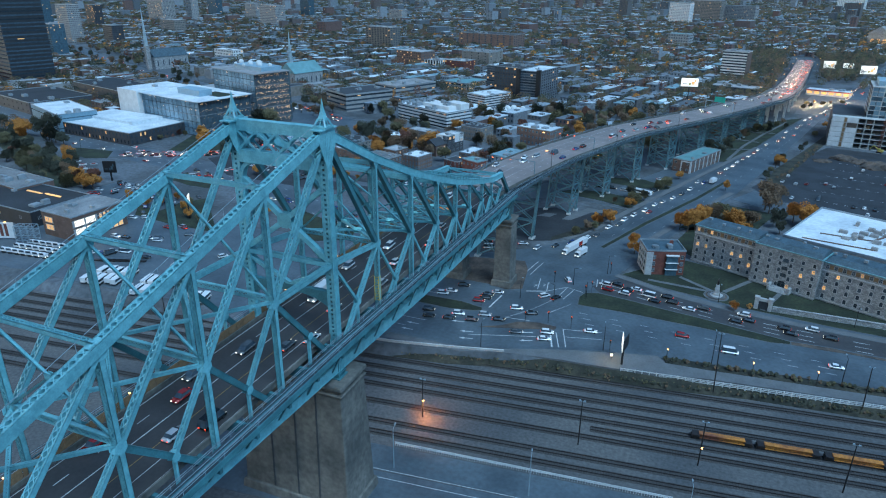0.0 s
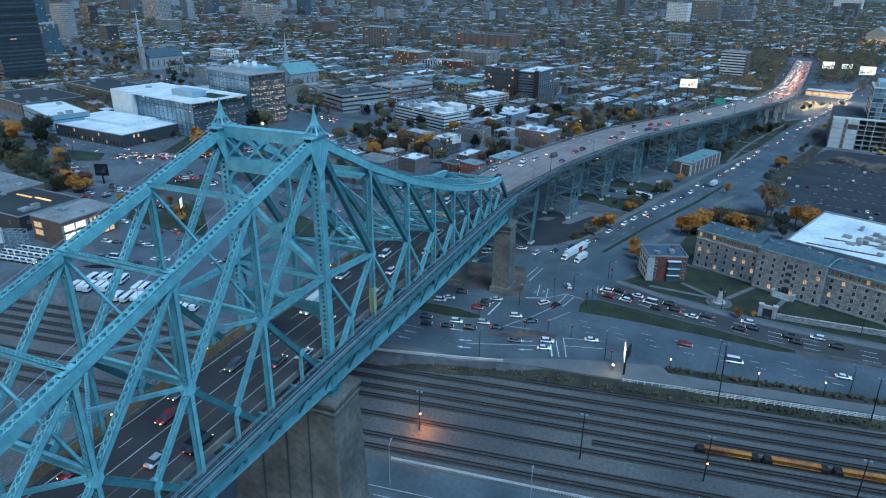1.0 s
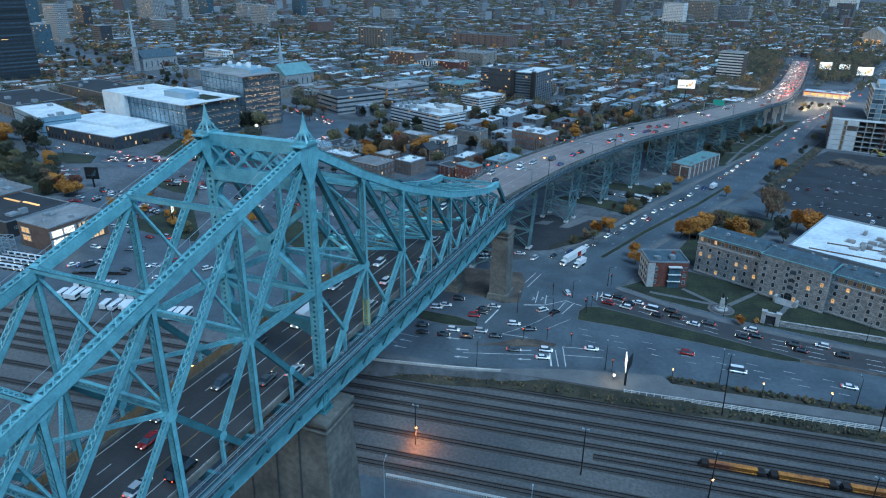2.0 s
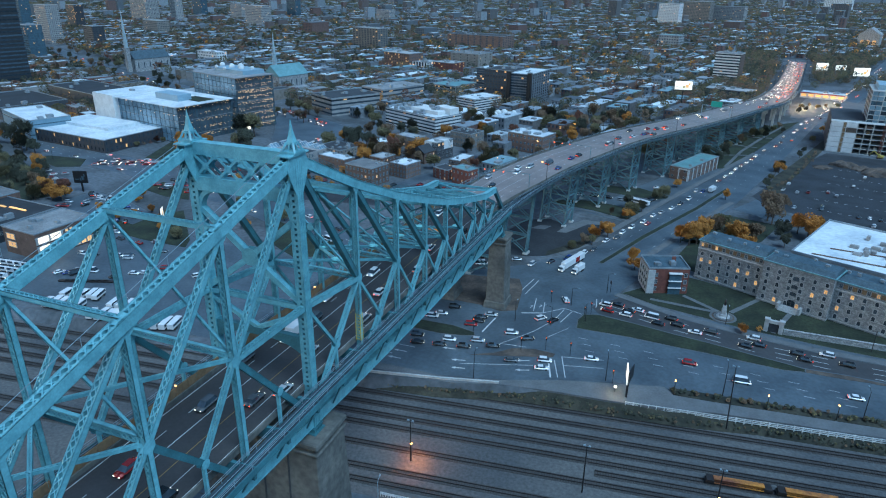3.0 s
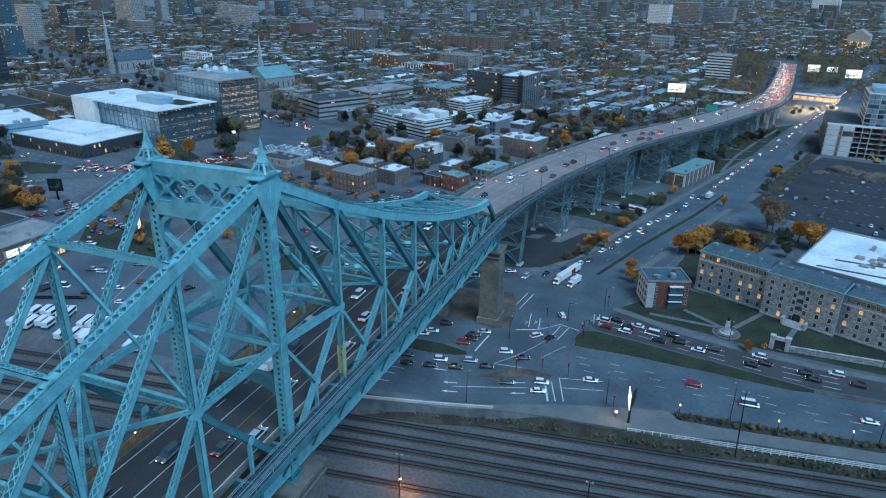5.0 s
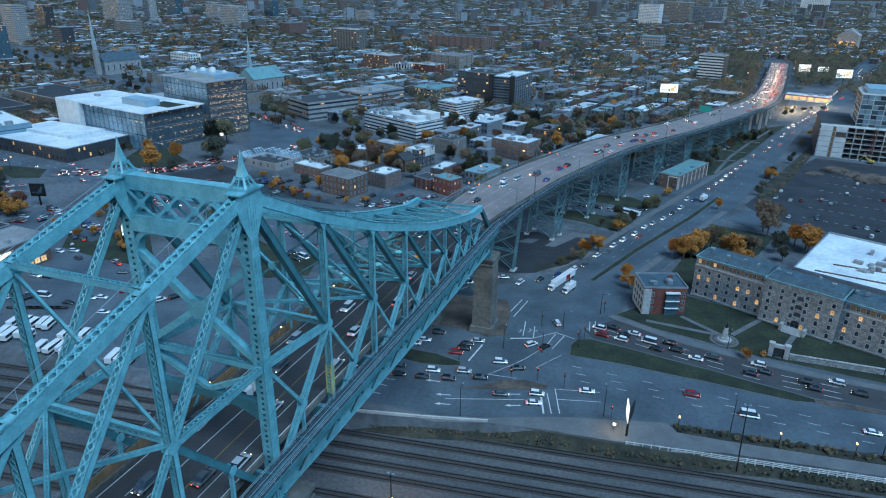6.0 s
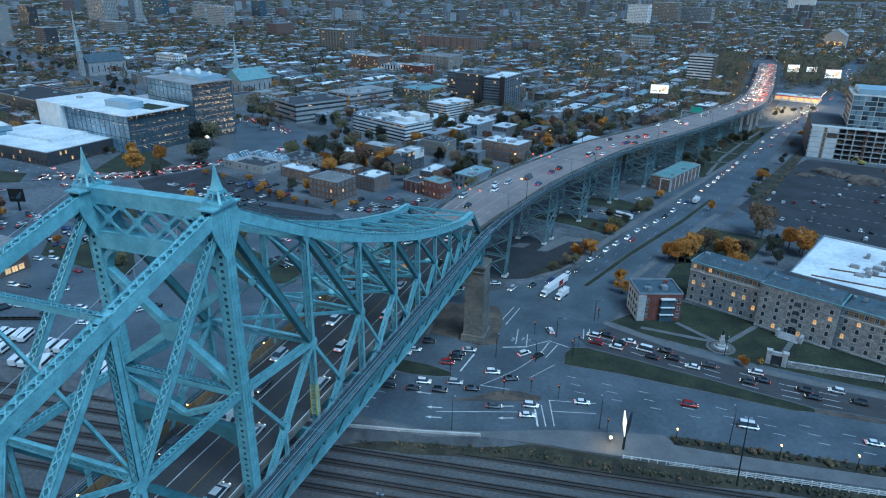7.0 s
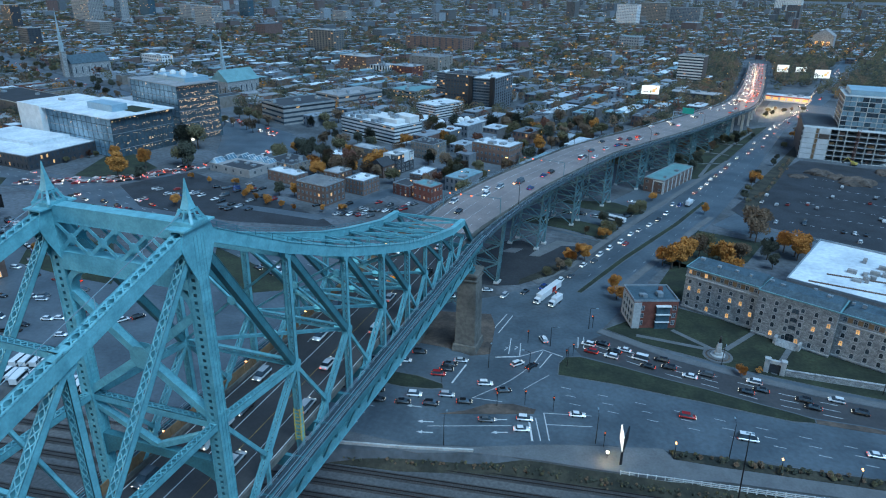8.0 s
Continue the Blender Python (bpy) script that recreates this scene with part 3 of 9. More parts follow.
NEAR = [0, -22, -42.2, -61.5, -80, -98, -116]
FAR = [0, 21.6, 42.4, 61, 77, 90.7, 104, 115, 127.3]
for sx in (-1, 1):
    X = sx * XT
    out = (sx, 0, 0)

    def P(y, z):
        return (X, y, z)

    for ys, near in ((NEAR, True), (FAR, False)):
        for i, y in enumerate(ys):
            zt, zm, zb = top_z(y), mid_z(y), chord_z(y)
            if i:
                y0 = ys[i - 1]
                zt0, zm0, zb0 = top_z(y0), mid_z(y0), chord_z(y0)
                # top chord
                if near:
                    laced("top_chord", P(y0, zt0), P(y, zt), 1.75, 1.9, (0, 0, 1), "tb", 1.35, 0.46, 0.17, closed=True)
                else:
                    plated("top_chord", P(y0, zt0), P(y, zt), 1.6, 1.9)
                plated("bottom_chord", P(y0, zb0), P(y, zb), 1.6, 2.6)
                small = i > 4 and not near
                w = 0.8 if small else (1.15 if near else 1.2)
                # upper diagonal from the top to the next middle joint
                if near:
                    laced("diagonal", P(y0, zt0 - 0.6), P(y, zm), 1.3, 1.0, (0, 0, 1), "tb", 1.3, 0.1, 0.14)
                else:
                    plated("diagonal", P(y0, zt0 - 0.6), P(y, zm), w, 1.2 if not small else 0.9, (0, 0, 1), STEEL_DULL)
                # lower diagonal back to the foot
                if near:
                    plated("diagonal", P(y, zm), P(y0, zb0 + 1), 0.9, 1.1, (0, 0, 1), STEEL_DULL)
                else:
                    laced("diagonal", P(y, zm), P(y0, zb0 + 1), 1.15 if not small else 0.85, 0.9, (0, 0, 1), "tb", 1.15, 0.1, 0.13)
                # sub-strut and hanger at half the panel
                hy, hz = (y + y0) / 2, (zm + zb0 + 1) / 2
                if i > 1 or not near:
                    if near:
                        laced("sub_strut", P(y0, zm0), P(hy, hz), 1.0, 0.8, (0, 0, 1), "tb", 0.9, 0.1, 0.11)
                    else:
                        plated("sub_strut", P(y0, zm0), P(hy, hz), 0.6, 0.6)
                if not small:
                    plated("hanger", P(hy, hz), P(hy, chord_z(hy)), 0.5, 0.6, out)
                    gusset(P(hy, hz), 0.95, th=1.28, material=STEEL)
                if i == 1:
                    laced("strut", P(0, 65.4), P(y, zm), 1.3, 1.1, (0, 0, 1), "tb", 1.05, 0.12, 0.13)
                # verticals
                if i < len(ys) - (0 if near else 1):
                    w = 0.85 if small else 1.15
                    laced("vertical_post", P(y, zt - 0.5), P(y, zm), w * 1.1, w * 0.85, (0, -1, 0), "tb", 1.15, 0.1, 0.13)
                    laced("vertical_post", P(y, zm), P(y, zb), w * 1.1, w * 0.85, (0, -1, 0), "tb", 1.15, 0.1, 0.13)
                    gusset(P(y, zm), 1.2 if not small else 0.9, th=1.36)
                    gusset(P(y, zt - 0.7), 1.25 if not small else 0.9, th=1.36)
    # tower post with its cover plates
    bm = bmesh.new()
    zt = 95.2
    for e in (-1, 1):
        box(bm, (X + e * 0.85, 0, (zt + 36) / 2), (0.16, 1.9, zt - 36))
        box(bm, (X + e * 0.55, 0.9, (zt + 36) / 2), (0.55, 0.1, zt - 36))
        box(bm, (X + e * 0.55, -0.9, (zt + 36) / 2), (0.55, 0.1, zt - 36))
        for k in range(48):
            z0 = 39 + k * 1.12
            box(bm, (X, e * 0.9, z0), (0.7, 0.1, 0.6))
        for yy in (-0.95, -0.3, 0.4, 0.95):
            box(bm, (X + e * 0.98, yy, (zt + 36) / 2), (0.14, 0.09, zt - 36))
        for k in range(28):
            box(bm, (X + e * 0.96, 0, 37.5 + k * 2), (0.1, 1.95, 0.2))
    part("tower_post", bm, STEEL, bridge, "heavy plated tower post")
    # flared head of the tower and its platform
    bm = bmesh.new()
    head = [(-3.4, 94.2), (-2.6, 92.0), (-1.0, 88.8), (-0.95, 85.0), (0.95, 85.0), (1.0, 88.8), (2.6, 92.0), (3.4, 94.2), (2.6, 96.4), (-2.6, 96.4)]
    for x0 in (X - 1.0, X + 0.82):
        f0 = [bm.verts.new((x0, y, z)) for y, z in head]
        f1 = [bm.verts.new((x0 + 0.18, y, z)) for y, z in head]
        bm.faces.new(f0)
        bm.faces.new(f1[::-1])
        for k in range(len(head)):
            bm.faces.new((f0[k], f1[k], f1[(k + 1) % len(head)], f0[(k + 1) % len(head)]))
    box(bm, (X, 0, 96.5), (2.9, 6.2, 0.25))
    box(bm, (X, 0, 96.9), (3.1, 3.2, 0.5))
    part("tower_head", bm, STEEL, bridge, "flared riveted tower head")
    # finial: a slim curved spire over an arched lantern
    bm = bmesh.new()
    prof = [(1.5, 96.9), (1.18, 97.4), (0.93, 98.0), (0.72, 98.6), (0.55, 99.2), (0.4, 99.9), (0.27, 100.7), (0.15, 101.6), (0.05, 102.6)]
    for dx in (-1, 1):
        for dy in (-1, 1):
            for (r0, z0), (r1, z1) in zip(prof[:4], prof[1:4]):
                beam(bm, (X + dx * r0, dy * r0, z0), (X + dx * r1, dy * r1, z1), 0.34, 0.34)
    for (r0, z0), (r1, z1) in zip(prof[:3], prof[1:4]):
        for e in (-1, 1):
            beam(bm, (X + e * r0, 0, z0), (X + e * r1, 0, z1), 0.16, 0.2)
            beam(bm, (X, e * r0, z0), (X, e * r1, z1), 0.16, 0.2)
    for r, z in ((1.42, 97.05), (0.82, 98.35)):
        for e in (-1, 1):
            box(bm, (X + e * r, 0, z), (0.14, 2 * r + 0.2, 0.26))
            box(bm, (X, e * r, z), (2 * r + 0.2, 0.14, 0.26))
    rows_ = [[bm.verts.new((X + dx * r, dy * r, z)) for dx, dy in ((-1, -1), (1, -1), (1, 1), (-1, 1))] for r, z in prof[3:]]
    for a, b in zip(rows_, rows_[1:]):
        for q in range(4):
            bm.faces.new((a[q], a[(q + 1) % 4], b[(q + 1) % 4], b[q]))
    bm.faces.new(rows_[0][::-1])
    bm.faces.new(rows_[-1])
    part("finial", bm, STEEL, bridge, "small curved spire finial")
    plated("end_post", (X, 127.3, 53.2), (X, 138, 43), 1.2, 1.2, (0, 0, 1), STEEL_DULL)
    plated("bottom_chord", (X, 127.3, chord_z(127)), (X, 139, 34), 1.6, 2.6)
    # bearing shoe with ribs
    for y, zb in ((0, 38.6), (138, 34.0)):
        bm = bmesh.new()
        box(bm, (X, y, zb - 1.5), (2.6, 3.4, 0.3))
        for k in range(6):
            box(bm, (X, y - 1.4 + k * 0.56, zb - 2.0), (2.4, 0.18, 1.6))
        box(bm, (X, y, zb - 2.7), (3.2, 4.0, 0.3))
        part("bearing_shoe", bm, STEEL_DULL, bridge, "ribbed bearing shoe")

# portal between the tower heads: plates with cut-outs made of crossing bars
for z, h in ((95.6, 2.2), (88.6, 2.6)):
    for yy in (-0.9, 0.9):
        bm = bmesh.new()
        box(bm, (0, yy, z), (2 * XT - 1.6, 0.14, h))
        part("portal_web", bm, STEEL, bridge, "deep web plate between the tower heads")
    for e in (-1, 1):
        bm = bmesh.new()
        box(bm, (0, 0, z + e * (h / 2 + 0.06)), (2 * XT - 1.6, 2.0, 0.12))
        part("portal_flange", bm, STEEL, bridge)
N = 4


def cut_plate(x0, x1, y, z0, z1):
    """A web plate with four rounded triangular openings round a cross."""
    bm = bmesh.new()
    xc, zc = (x0 + x1) / 2, (z0 + z1) / 2
    for za, zb_ in ((z0, z1), (z1, z0)):
        ln, m = beam_frame((x0, y, za), (x1, y, zb_), (0, 1, 0))
        box(bm, (xc, y + (0.012 if za > zb_ else 0), zc), (0.5, ln, 0.12), m)
    v = bmesh.ops.create_cone(bm, cap_ends=True, segments=8, radius1=0.75, radius2=0.75, depth=0.16)["verts"]
    t = Matrix.Translation((xc, y, zc)) @ Matrix.Rotation(radians(90), 4, "X")
    for q in v:
        q.co = t @ q.co
    for xx in (x0, x1):
        for zz in (z0, z1):
            f = [bm.verts.new((xx + (1.05 if xx == x0 else -1.05) * dx, y + dy, zz + (0.95 if zz == z0 else -0.95) * dz)) for dy in (-0.05, 0.05) for dx, dz in ((0, 0), (1, 0), (0.35, 0.4), (0, 1))]
            bm.faces.new(f[:4])
            bm.faces.new(f[7:3:-1])
            for a in range(4):
                bm.faces.new((f[a], f[4 + a], f[4 + (a + 1) % 4], f[(a + 1) % 4]))
    bmesh.ops.recalc_face_normals(bm, faces=bm.faces)
    return bm


for k in range(N):
    x0, x1 = -XT + 1 + k * (2 * XT - 2) / N, -XT + 1 + (k + 1) * (2 * XT - 2) / N
    for yy in (-0.9, 0.9):
        part("portal_cross", cut_plate(x0, x1, yy, 89.9, 94.5), STEEL, bridge, "cut-out cross plate of the portal")
# arched braces below the portal
for sx in (-1, 1):
    bm = bmesh.new()
    rings = []
    for k in range(9):
        a0 = radians(90 * k / 8)
        px_, pz_ = sx * (XT - 0.8 - 3.6 * (1 - math.cos(a0))), 83.2 + 4.2 * math.sin(a0)
        nx_, nz_ = sx * math.cos(a0) * 0.45, math.sin(a0) * 0.45
        rings.append([bm.verts.new(v) for v in ((px_ - nx_, -0.8, pz_ - nz_), (px_ + nx_, -0.8, pz_ + nz_), (px_ + nx_, 0.8, pz_ + nz_), (px_ - nx_, 0.8, pz_ - nz_))])
    for a, b in zip(rings, rings[1:]):
        for q in range(4):
            bm.faces.new((a[q], a[(q + 1) % 4], b[(q + 1) % 4], b[q]))
    bm.faces.new(rings[0])
    bm.faces.new(rings[-1])
    bmesh.ops.recalc_face_normals(bm, faces=bm.faces)
    part("portal_brace", bm, STEEL, bridge, "curved brace under the portal")


def sway(y, z_hi, z_lo, mid=True):
    """Cross frame between the trusses at one panel point."""
    laced("cross_strut", (-XT, y, z_hi), (XT, y, z_hi), 1.1, 0.8, (0, 0, 1), "tb", 0.9, 0.1, 0.11)
    if z_hi - z_lo > 8:
        laced("cross_strut", (-XT, y, z_lo), (XT, y, z_lo), 1.3, 0.8, (0, 1, 0), "tb", 1.1, 0.1, 0.12)
        zc = z_lo + (z_hi - z_lo) * 0.5
        for sx in (-1, 1):
            laced("sway_brace", (sx * XT, y, z_hi - 0.6), (0, y, zc if mid else z_lo), 0.42, 0.5, (0, 1, 0), "tb", 0.7, 0.07, 0.08)
            laced("sway_brace", (0, y, zc if mid else z_lo), (sx * XT, y, z_lo), 0.42, 0.5, (0, 1, 0), "tb", 0.7, 0.07, 0.08)
        gusset((0, y, zc), 0.9, (0, 1, 0), th=0.6)


for y in NEAR[1:5]:
    sway(y, top_z(y) + 0.6, mid_z(y) + 1.0)
for y in FAR[1:5]:
    sway(y, top_z(y) - 1.2, mid_z(y) + 0.3)
for y in FAR[5:]:
    laced("cross_strut", (-XT, y, top_z(y)), (XT, y, top_z(y)), 0.8, 0.7, (0, 0, 1), "tb", 0.9, 0.1, 0.14)
for k, (a, b) in enumerate(zip(FAR[2:], FAR[3:])):
    for s in (-1, 1):
        laced("wind_brace", (-XT * s, a, top_z(a) - 0.3), (XT * s, b, top_z(b) - 0.3), 0.5, 0.5, (0, 0, 1), "tb", 0.8, 0.08, 0.1)
# tower cross frame: big X, middle strut and arched deck portal
for s in (-1, 1):
    plated("tower_brace", (s * XT, 0, 84), (0, 0, 74.5), 1.2, 1.2, (0, 1, 0))
    plated("tower_brace", (0, 0, 74.5), (s * XT, 0, 66), 1.2, 1.2, (0, 1, 0))
    plated("tower_brace", (s * XT, 0, 64), (0, 0, 58.5), 0.9, 0.9, (0, 1, 0))
gusset((0, 0, 74.5), 2.0, (0, 1, 0), th=1.3)
laced("cross_strut", (-XT, 0, 65.3), (XT, 0, 65.3), 1.2, 1.2, (0, 0, 1), "tb", 1.1, 0.12, 0.15)
bm = bmesh.new()
for k in range(16):
    x0, x1 = -XT + 1 + k * (2 * XT - 2) / 16, -XT + 1 + (k + 1) * (2 * XT - 2) / 16
    for xa, xb in ((x0, x1),):
        ha, hb = (1.6 + 3.4 * (abs(x) / XT) ** 3 for x in (xa, xb))
        vs = [bm.verts.new(v) for v in ((xa, -0.6, 58.5), (xb, -0.6, 58.5), (xb, -0.6, 58.5 - hb), (xa, -0.6, 58.5 - ha), (xa, 0.6, 58.5), (xb, 0.6, 58.5), (xb, 0.6, 58.5 - hb), (xa, 0.6, 58.5 - ha))]
        for f in ((0, 1, 2, 3), (7, 6, 5, 4), (0, 4, 5, 1), (3, 2, 6, 7)):
            bm.faces.new([vs[i] for i in f])
bmesh.ops.remove_doubles(bm, verts=bm.verts, dist=0.01)
part("deck_portal", bm, STEEL_DULL, bridge, "arched plate portal over the roadway")
# lateral bracing at the middle joints, with pale joint plates
for a, b in zip(FAR[1:5], FAR[2:6]):
    za, zb_ = mid_z(a) + 0.3, mid_z(b) + 0.3
    for s in (-1, 1):
        laced("wind_brace", (-XT * s, a, za), (XT * s, b, zb_), 0.6, 0.6, (0, 0, 1), "tb", 0.8, 0.09, 0.1)
    gusset((0, (a + b) / 2, (za + zb_) / 2), 1.35, (0, 0, 1), PALE_STEEL, 0.74)
    for s in (-1, 1):
        gusset((s * (XT - 1.5), b, zb_), 1.35, (0, 0, 1), PALE_STEEL, 0.74)
for a, b in zip(NEAR[1:4], NEAR[2:5]):
    for s in (-1, 1):
        laced("wind_brace", (-XT * s, a, mid_z(a) + 0.4), (XT * s, b, mid_z(b) + 0.4), 0.7, 0.6, (0, 0, 1), "tb", 0.8, 0.09, 0.1)
# hand cable above the near top chord
for sx in (-1, 1):
    bm = bmesh.new()
    beam(bm, (sx * (XT - 0.7), 0, 98.2), (sx * (XT - 0.7), -100, 98.2 - 29.6), 0.07, 0.07)
    for k in range(12):
        y = -k * 8.0
        beam(bm, (sx * (XT - 0.7), y, top_z(y) + 0.8), (sx * (XT - 0.7), y, 98.2 + 0.296 * y), 0.06, 0.06)
    part("hand_cable", bm, RAIL_STEEL, bridge, "thin hand cable over the top chord")
    bm = bmesh.new()
    for (a, b) in zip(FAR, FAR[1:]):
        for h in (1.5, 2.0):
            beam(bm, (sx * (XT + 0.7), a, top_z(a) + h), (sx * (XT + 0.7), b, top_z(b) + h), 0.06, 0.06)
        for k in range(5):
            y = a + (b - a) * k / 5
            beam(bm, (sx * (XT + 0.7), y, top_z(y) + 0.9), (sx * (XT + 0.7), y, top_z(y) + 2.0), 0.07, 0.07)
        if b > 95:
            break
    part("hand_rail", bm, STEEL_DULL, bridge, "thin hand rail along the top chord")

# deck of the bridge and the viaduct behind it
CL = spline([(0, -130, 0), (0, -60, 0), (0, 0, 0), (0, 70, 0), (0, 138, 0), (1.5, 168, 0), (5, 197, 0), (10, 226, 0), (18, 260, 0), (32, 314, 0), (47, 354, 0), (79, 433, 0), (113, 530, 0), (139, 610, 0), (162, 748, 0), (181, 900, 0), (194, 1010, 0), (206, 1110, 0)], 6)
for q in CL:
    q[2] = road_z(q[1])


def lift(line, dz):
    return [q + np.array((0, 0, dz)) for q in line]


def cut(line, y0, y1):
    return [q for q in line if y0 <= q[1] <= y1]


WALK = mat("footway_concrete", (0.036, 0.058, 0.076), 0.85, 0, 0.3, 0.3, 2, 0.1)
# the bridge's road again, raised and warmed in colour for the light on it
VIA_ROAD = mat("worn_lit_viaduct_asphalt", (0.24, 0.2, 0.188), 0.6, 0, 0.25, 0.06, 1.2, 0.1, (0.17, 0.147, 0.142))
deck = thing("road_deck", "brown-grey asphalt bridge roadway with painted lanes", "road", kind="structure")
END = CL[-1][1]
HALF = 10.2
bm = bmesh.new()
wid = [float(np.interp(q[1], [0, 138, 180, 500, 700], [HALF, HALF, 13.2, 13.2, 11.5])) for q in CL]


def edge(f, extra=0.0):
    """A line along the deck; the footway narrows beyond the truss."""
    out = []
    for i, w in enumerate(wid):
        k = float(np.interp(CL[i][1], [140, 180], [1.0, 0.5]))
        out.append(OFF(f * w + extra * k)[i])
    return out


@functools.lru_cache(maxsize=None)
def OFF(d):
    return offset(CL, d)


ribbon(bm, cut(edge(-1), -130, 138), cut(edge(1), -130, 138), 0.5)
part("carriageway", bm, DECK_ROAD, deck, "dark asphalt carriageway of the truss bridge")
bm = bmesh.new()
ribbon(bm, cut(edge(-1), 138, END), cut(edge(1), 138, END), 0.5)
part("carriageway", bm, VIA_ROAD, deck, "worn pinkish viaduct carriageway with warm light in its colour")
for f, m_, y_lo, y_hi in ((-0.93, PAINT, -130, END), (0.93, PAINT, -130, END), (0.24, PAINT_Y, -130, 150), (-0.18, PAINT, -130, END), (0.58, PAINT, -130, 150), (0.24, PAINT, 150, END), (-0.56, PAINT, 150, 330)):
    bm = bmesh.new()
    hw = 0.07 if y_hi == 150 else 0.1
    a = cut(lift(edge(f, -hw), 0.02), y_lo, y_hi)
    b = cut(lift(edge(f, hw), 0.02), y_lo, y_hi)
    ribbon(bm, a, b, 0.015)
    part("lane_line", bm, m_, deck)
for f, y in ((-0.54, -125), (0.58, 152), (-0.54, 332)):
    bm = bmesh.new()
    mid_line = edge(f)
    while y < (148 if f < 0 and y < 150 else 700):
        i = max(k for k, q in enumerate(mid_line) if q[1] <= y or k == 0)
        i = min(i, len(mid_line) - 2)
        a, b = mid_line[i], mid_line[i + 1]
        t = (y - a[1]) / (b[1] - a[1])
        p = a + (b - a) * t
        d = (b - a) / np.linalg.norm(b - a)
        beam(bm, p + np.array((0, 0, 0.015)), p + d * 3 + np.array((0, 0, 0.015)), 0.16, 0.02)
        y += 9
    part("dashed_line", bm, PAINT, deck)
for sx in (-1, 1):
    e_in, e_out = edge(sx, sx * 0.05), edge(sx, sx * 0.45)
    bm = bmesh.new()
    ribbon(bm, lift(e_in, 0.85), lift(e_out, 0.85), 1.3)
    part("parapet", bm, CONCRETE, deck, "low roadside parapet")
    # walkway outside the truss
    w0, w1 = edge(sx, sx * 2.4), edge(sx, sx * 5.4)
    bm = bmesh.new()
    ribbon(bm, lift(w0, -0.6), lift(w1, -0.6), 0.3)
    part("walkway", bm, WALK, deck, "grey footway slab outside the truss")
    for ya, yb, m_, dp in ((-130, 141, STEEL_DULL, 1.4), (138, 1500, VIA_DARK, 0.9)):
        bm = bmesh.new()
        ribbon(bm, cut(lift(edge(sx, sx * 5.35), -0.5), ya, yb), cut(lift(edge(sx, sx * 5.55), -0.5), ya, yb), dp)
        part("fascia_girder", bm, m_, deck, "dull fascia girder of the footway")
    for off in (2.6, 3.5, 4.4, 5.3):
        bm = bmesh.new()
        rl = cut(edge(sx, sx * off), -130, 700 if off in (2.6, 5.3) else 150)
        for h in (0.5, 0.95) if off in (2.6, 5.3) else (0.2,):
            ribbon(bm, lift(rl, h - 0.2), lift([q + np.array((0.1, 0, 0)) for q in rl], h - 0.2), 0.06)
        for a, b in zip(rl, rl[1:]):
            n_ = max(1, int(np.linalg.norm(b - a) / 4.5))
            for k in range(n_ if off in (2.6, 5.3) else 0):
                p = a + (b - a) * k / n_
                box(bm, (p[0], p[1], p[2] + 0.1), (0.08, 0.08, 1.3))
        part("railing", bm, RAIL_STEEL, deck, "pale steel footway railing")
    bm = bmesh.new()
    rl = cut(edge(sx, sx * 3.9), -130, 150)
    ribbon(bm, lift(rl, -0.2), lift([q + np.array((0.25, 0, 0)) for q in rl], -0.2), 0.35)
    part("service_pipe", bm, STEEL_DULL, deck, "service pipe beside the footway")
# timber barrier on the far side of the roadway
bm = bmesh.new()
bl = cut(edge(-1, -0.9), -130, 150)
for a, b in zip(bl, bl[1:]):
    n_ = max(1, int(np.linalg.norm(b - a) / 2.5))
    for k in range(n_):
        p, q = a + (b - a) * k / n_, a + (b - a) * (k + 0.94) / n_
        beam(bm, (p[0], p[1], p[2] + 1.2), (q[0], q[1], q[2] + 1.2), 0.2, 2.6)
part("barrier", bm, WOOD_WALL, deck, "brown panelled barrier beside the roadway")
for y in range(-118, 120, 26):
    bm = bmesh.new()
    box(bm, (-HALF - 0.7, y, road_z(y) + 3.0), (0.3, 0.25, 0.15))
    part("barrier_lamp", bm, SODIUM, deck, "small orange lamp on the barrier")
# floor beams
k = 0
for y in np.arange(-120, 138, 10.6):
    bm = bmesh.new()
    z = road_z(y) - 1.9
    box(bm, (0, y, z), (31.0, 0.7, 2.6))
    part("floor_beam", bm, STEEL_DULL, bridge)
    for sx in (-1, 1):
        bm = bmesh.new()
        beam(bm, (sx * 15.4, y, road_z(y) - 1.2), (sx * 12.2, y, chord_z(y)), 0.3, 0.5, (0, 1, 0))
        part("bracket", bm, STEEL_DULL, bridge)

# truss post lattice coloured for the yellow light on it, and the orange lane sign
bm = bmesh.new()
for dx in (-0.6, 0.6):
    for dy in (-0.5, 0.5):
        box(bm, (XT + dx, 21.6 + dy, 50.0), (0.18, 0.18, 7.0))
for k in range(9):
    box(bm, (XT + 0.62, 21.6, 46.8 + 0.8 * k), (0.1, 0.9, 0.12))
    box(bm, (XT, 21.6 - 0.52, 46.8 + 0.8 * k), (1.1, 0.1, 0.12))
part("yellow_lit_lattice", bm, YELLOW, bridge, "lower lattice of a truss post with yellow light in its colour")
sign = thing("lane_sign", "orange road sign hung over the lanes", "sign", pose(5.5, 82, 51.8))
bm = bmesh.new()
box(bm, (0, 0, 0), (3.4, 0.15, 1.7))
part("board", bm, SIGN_ORANGE, sign)
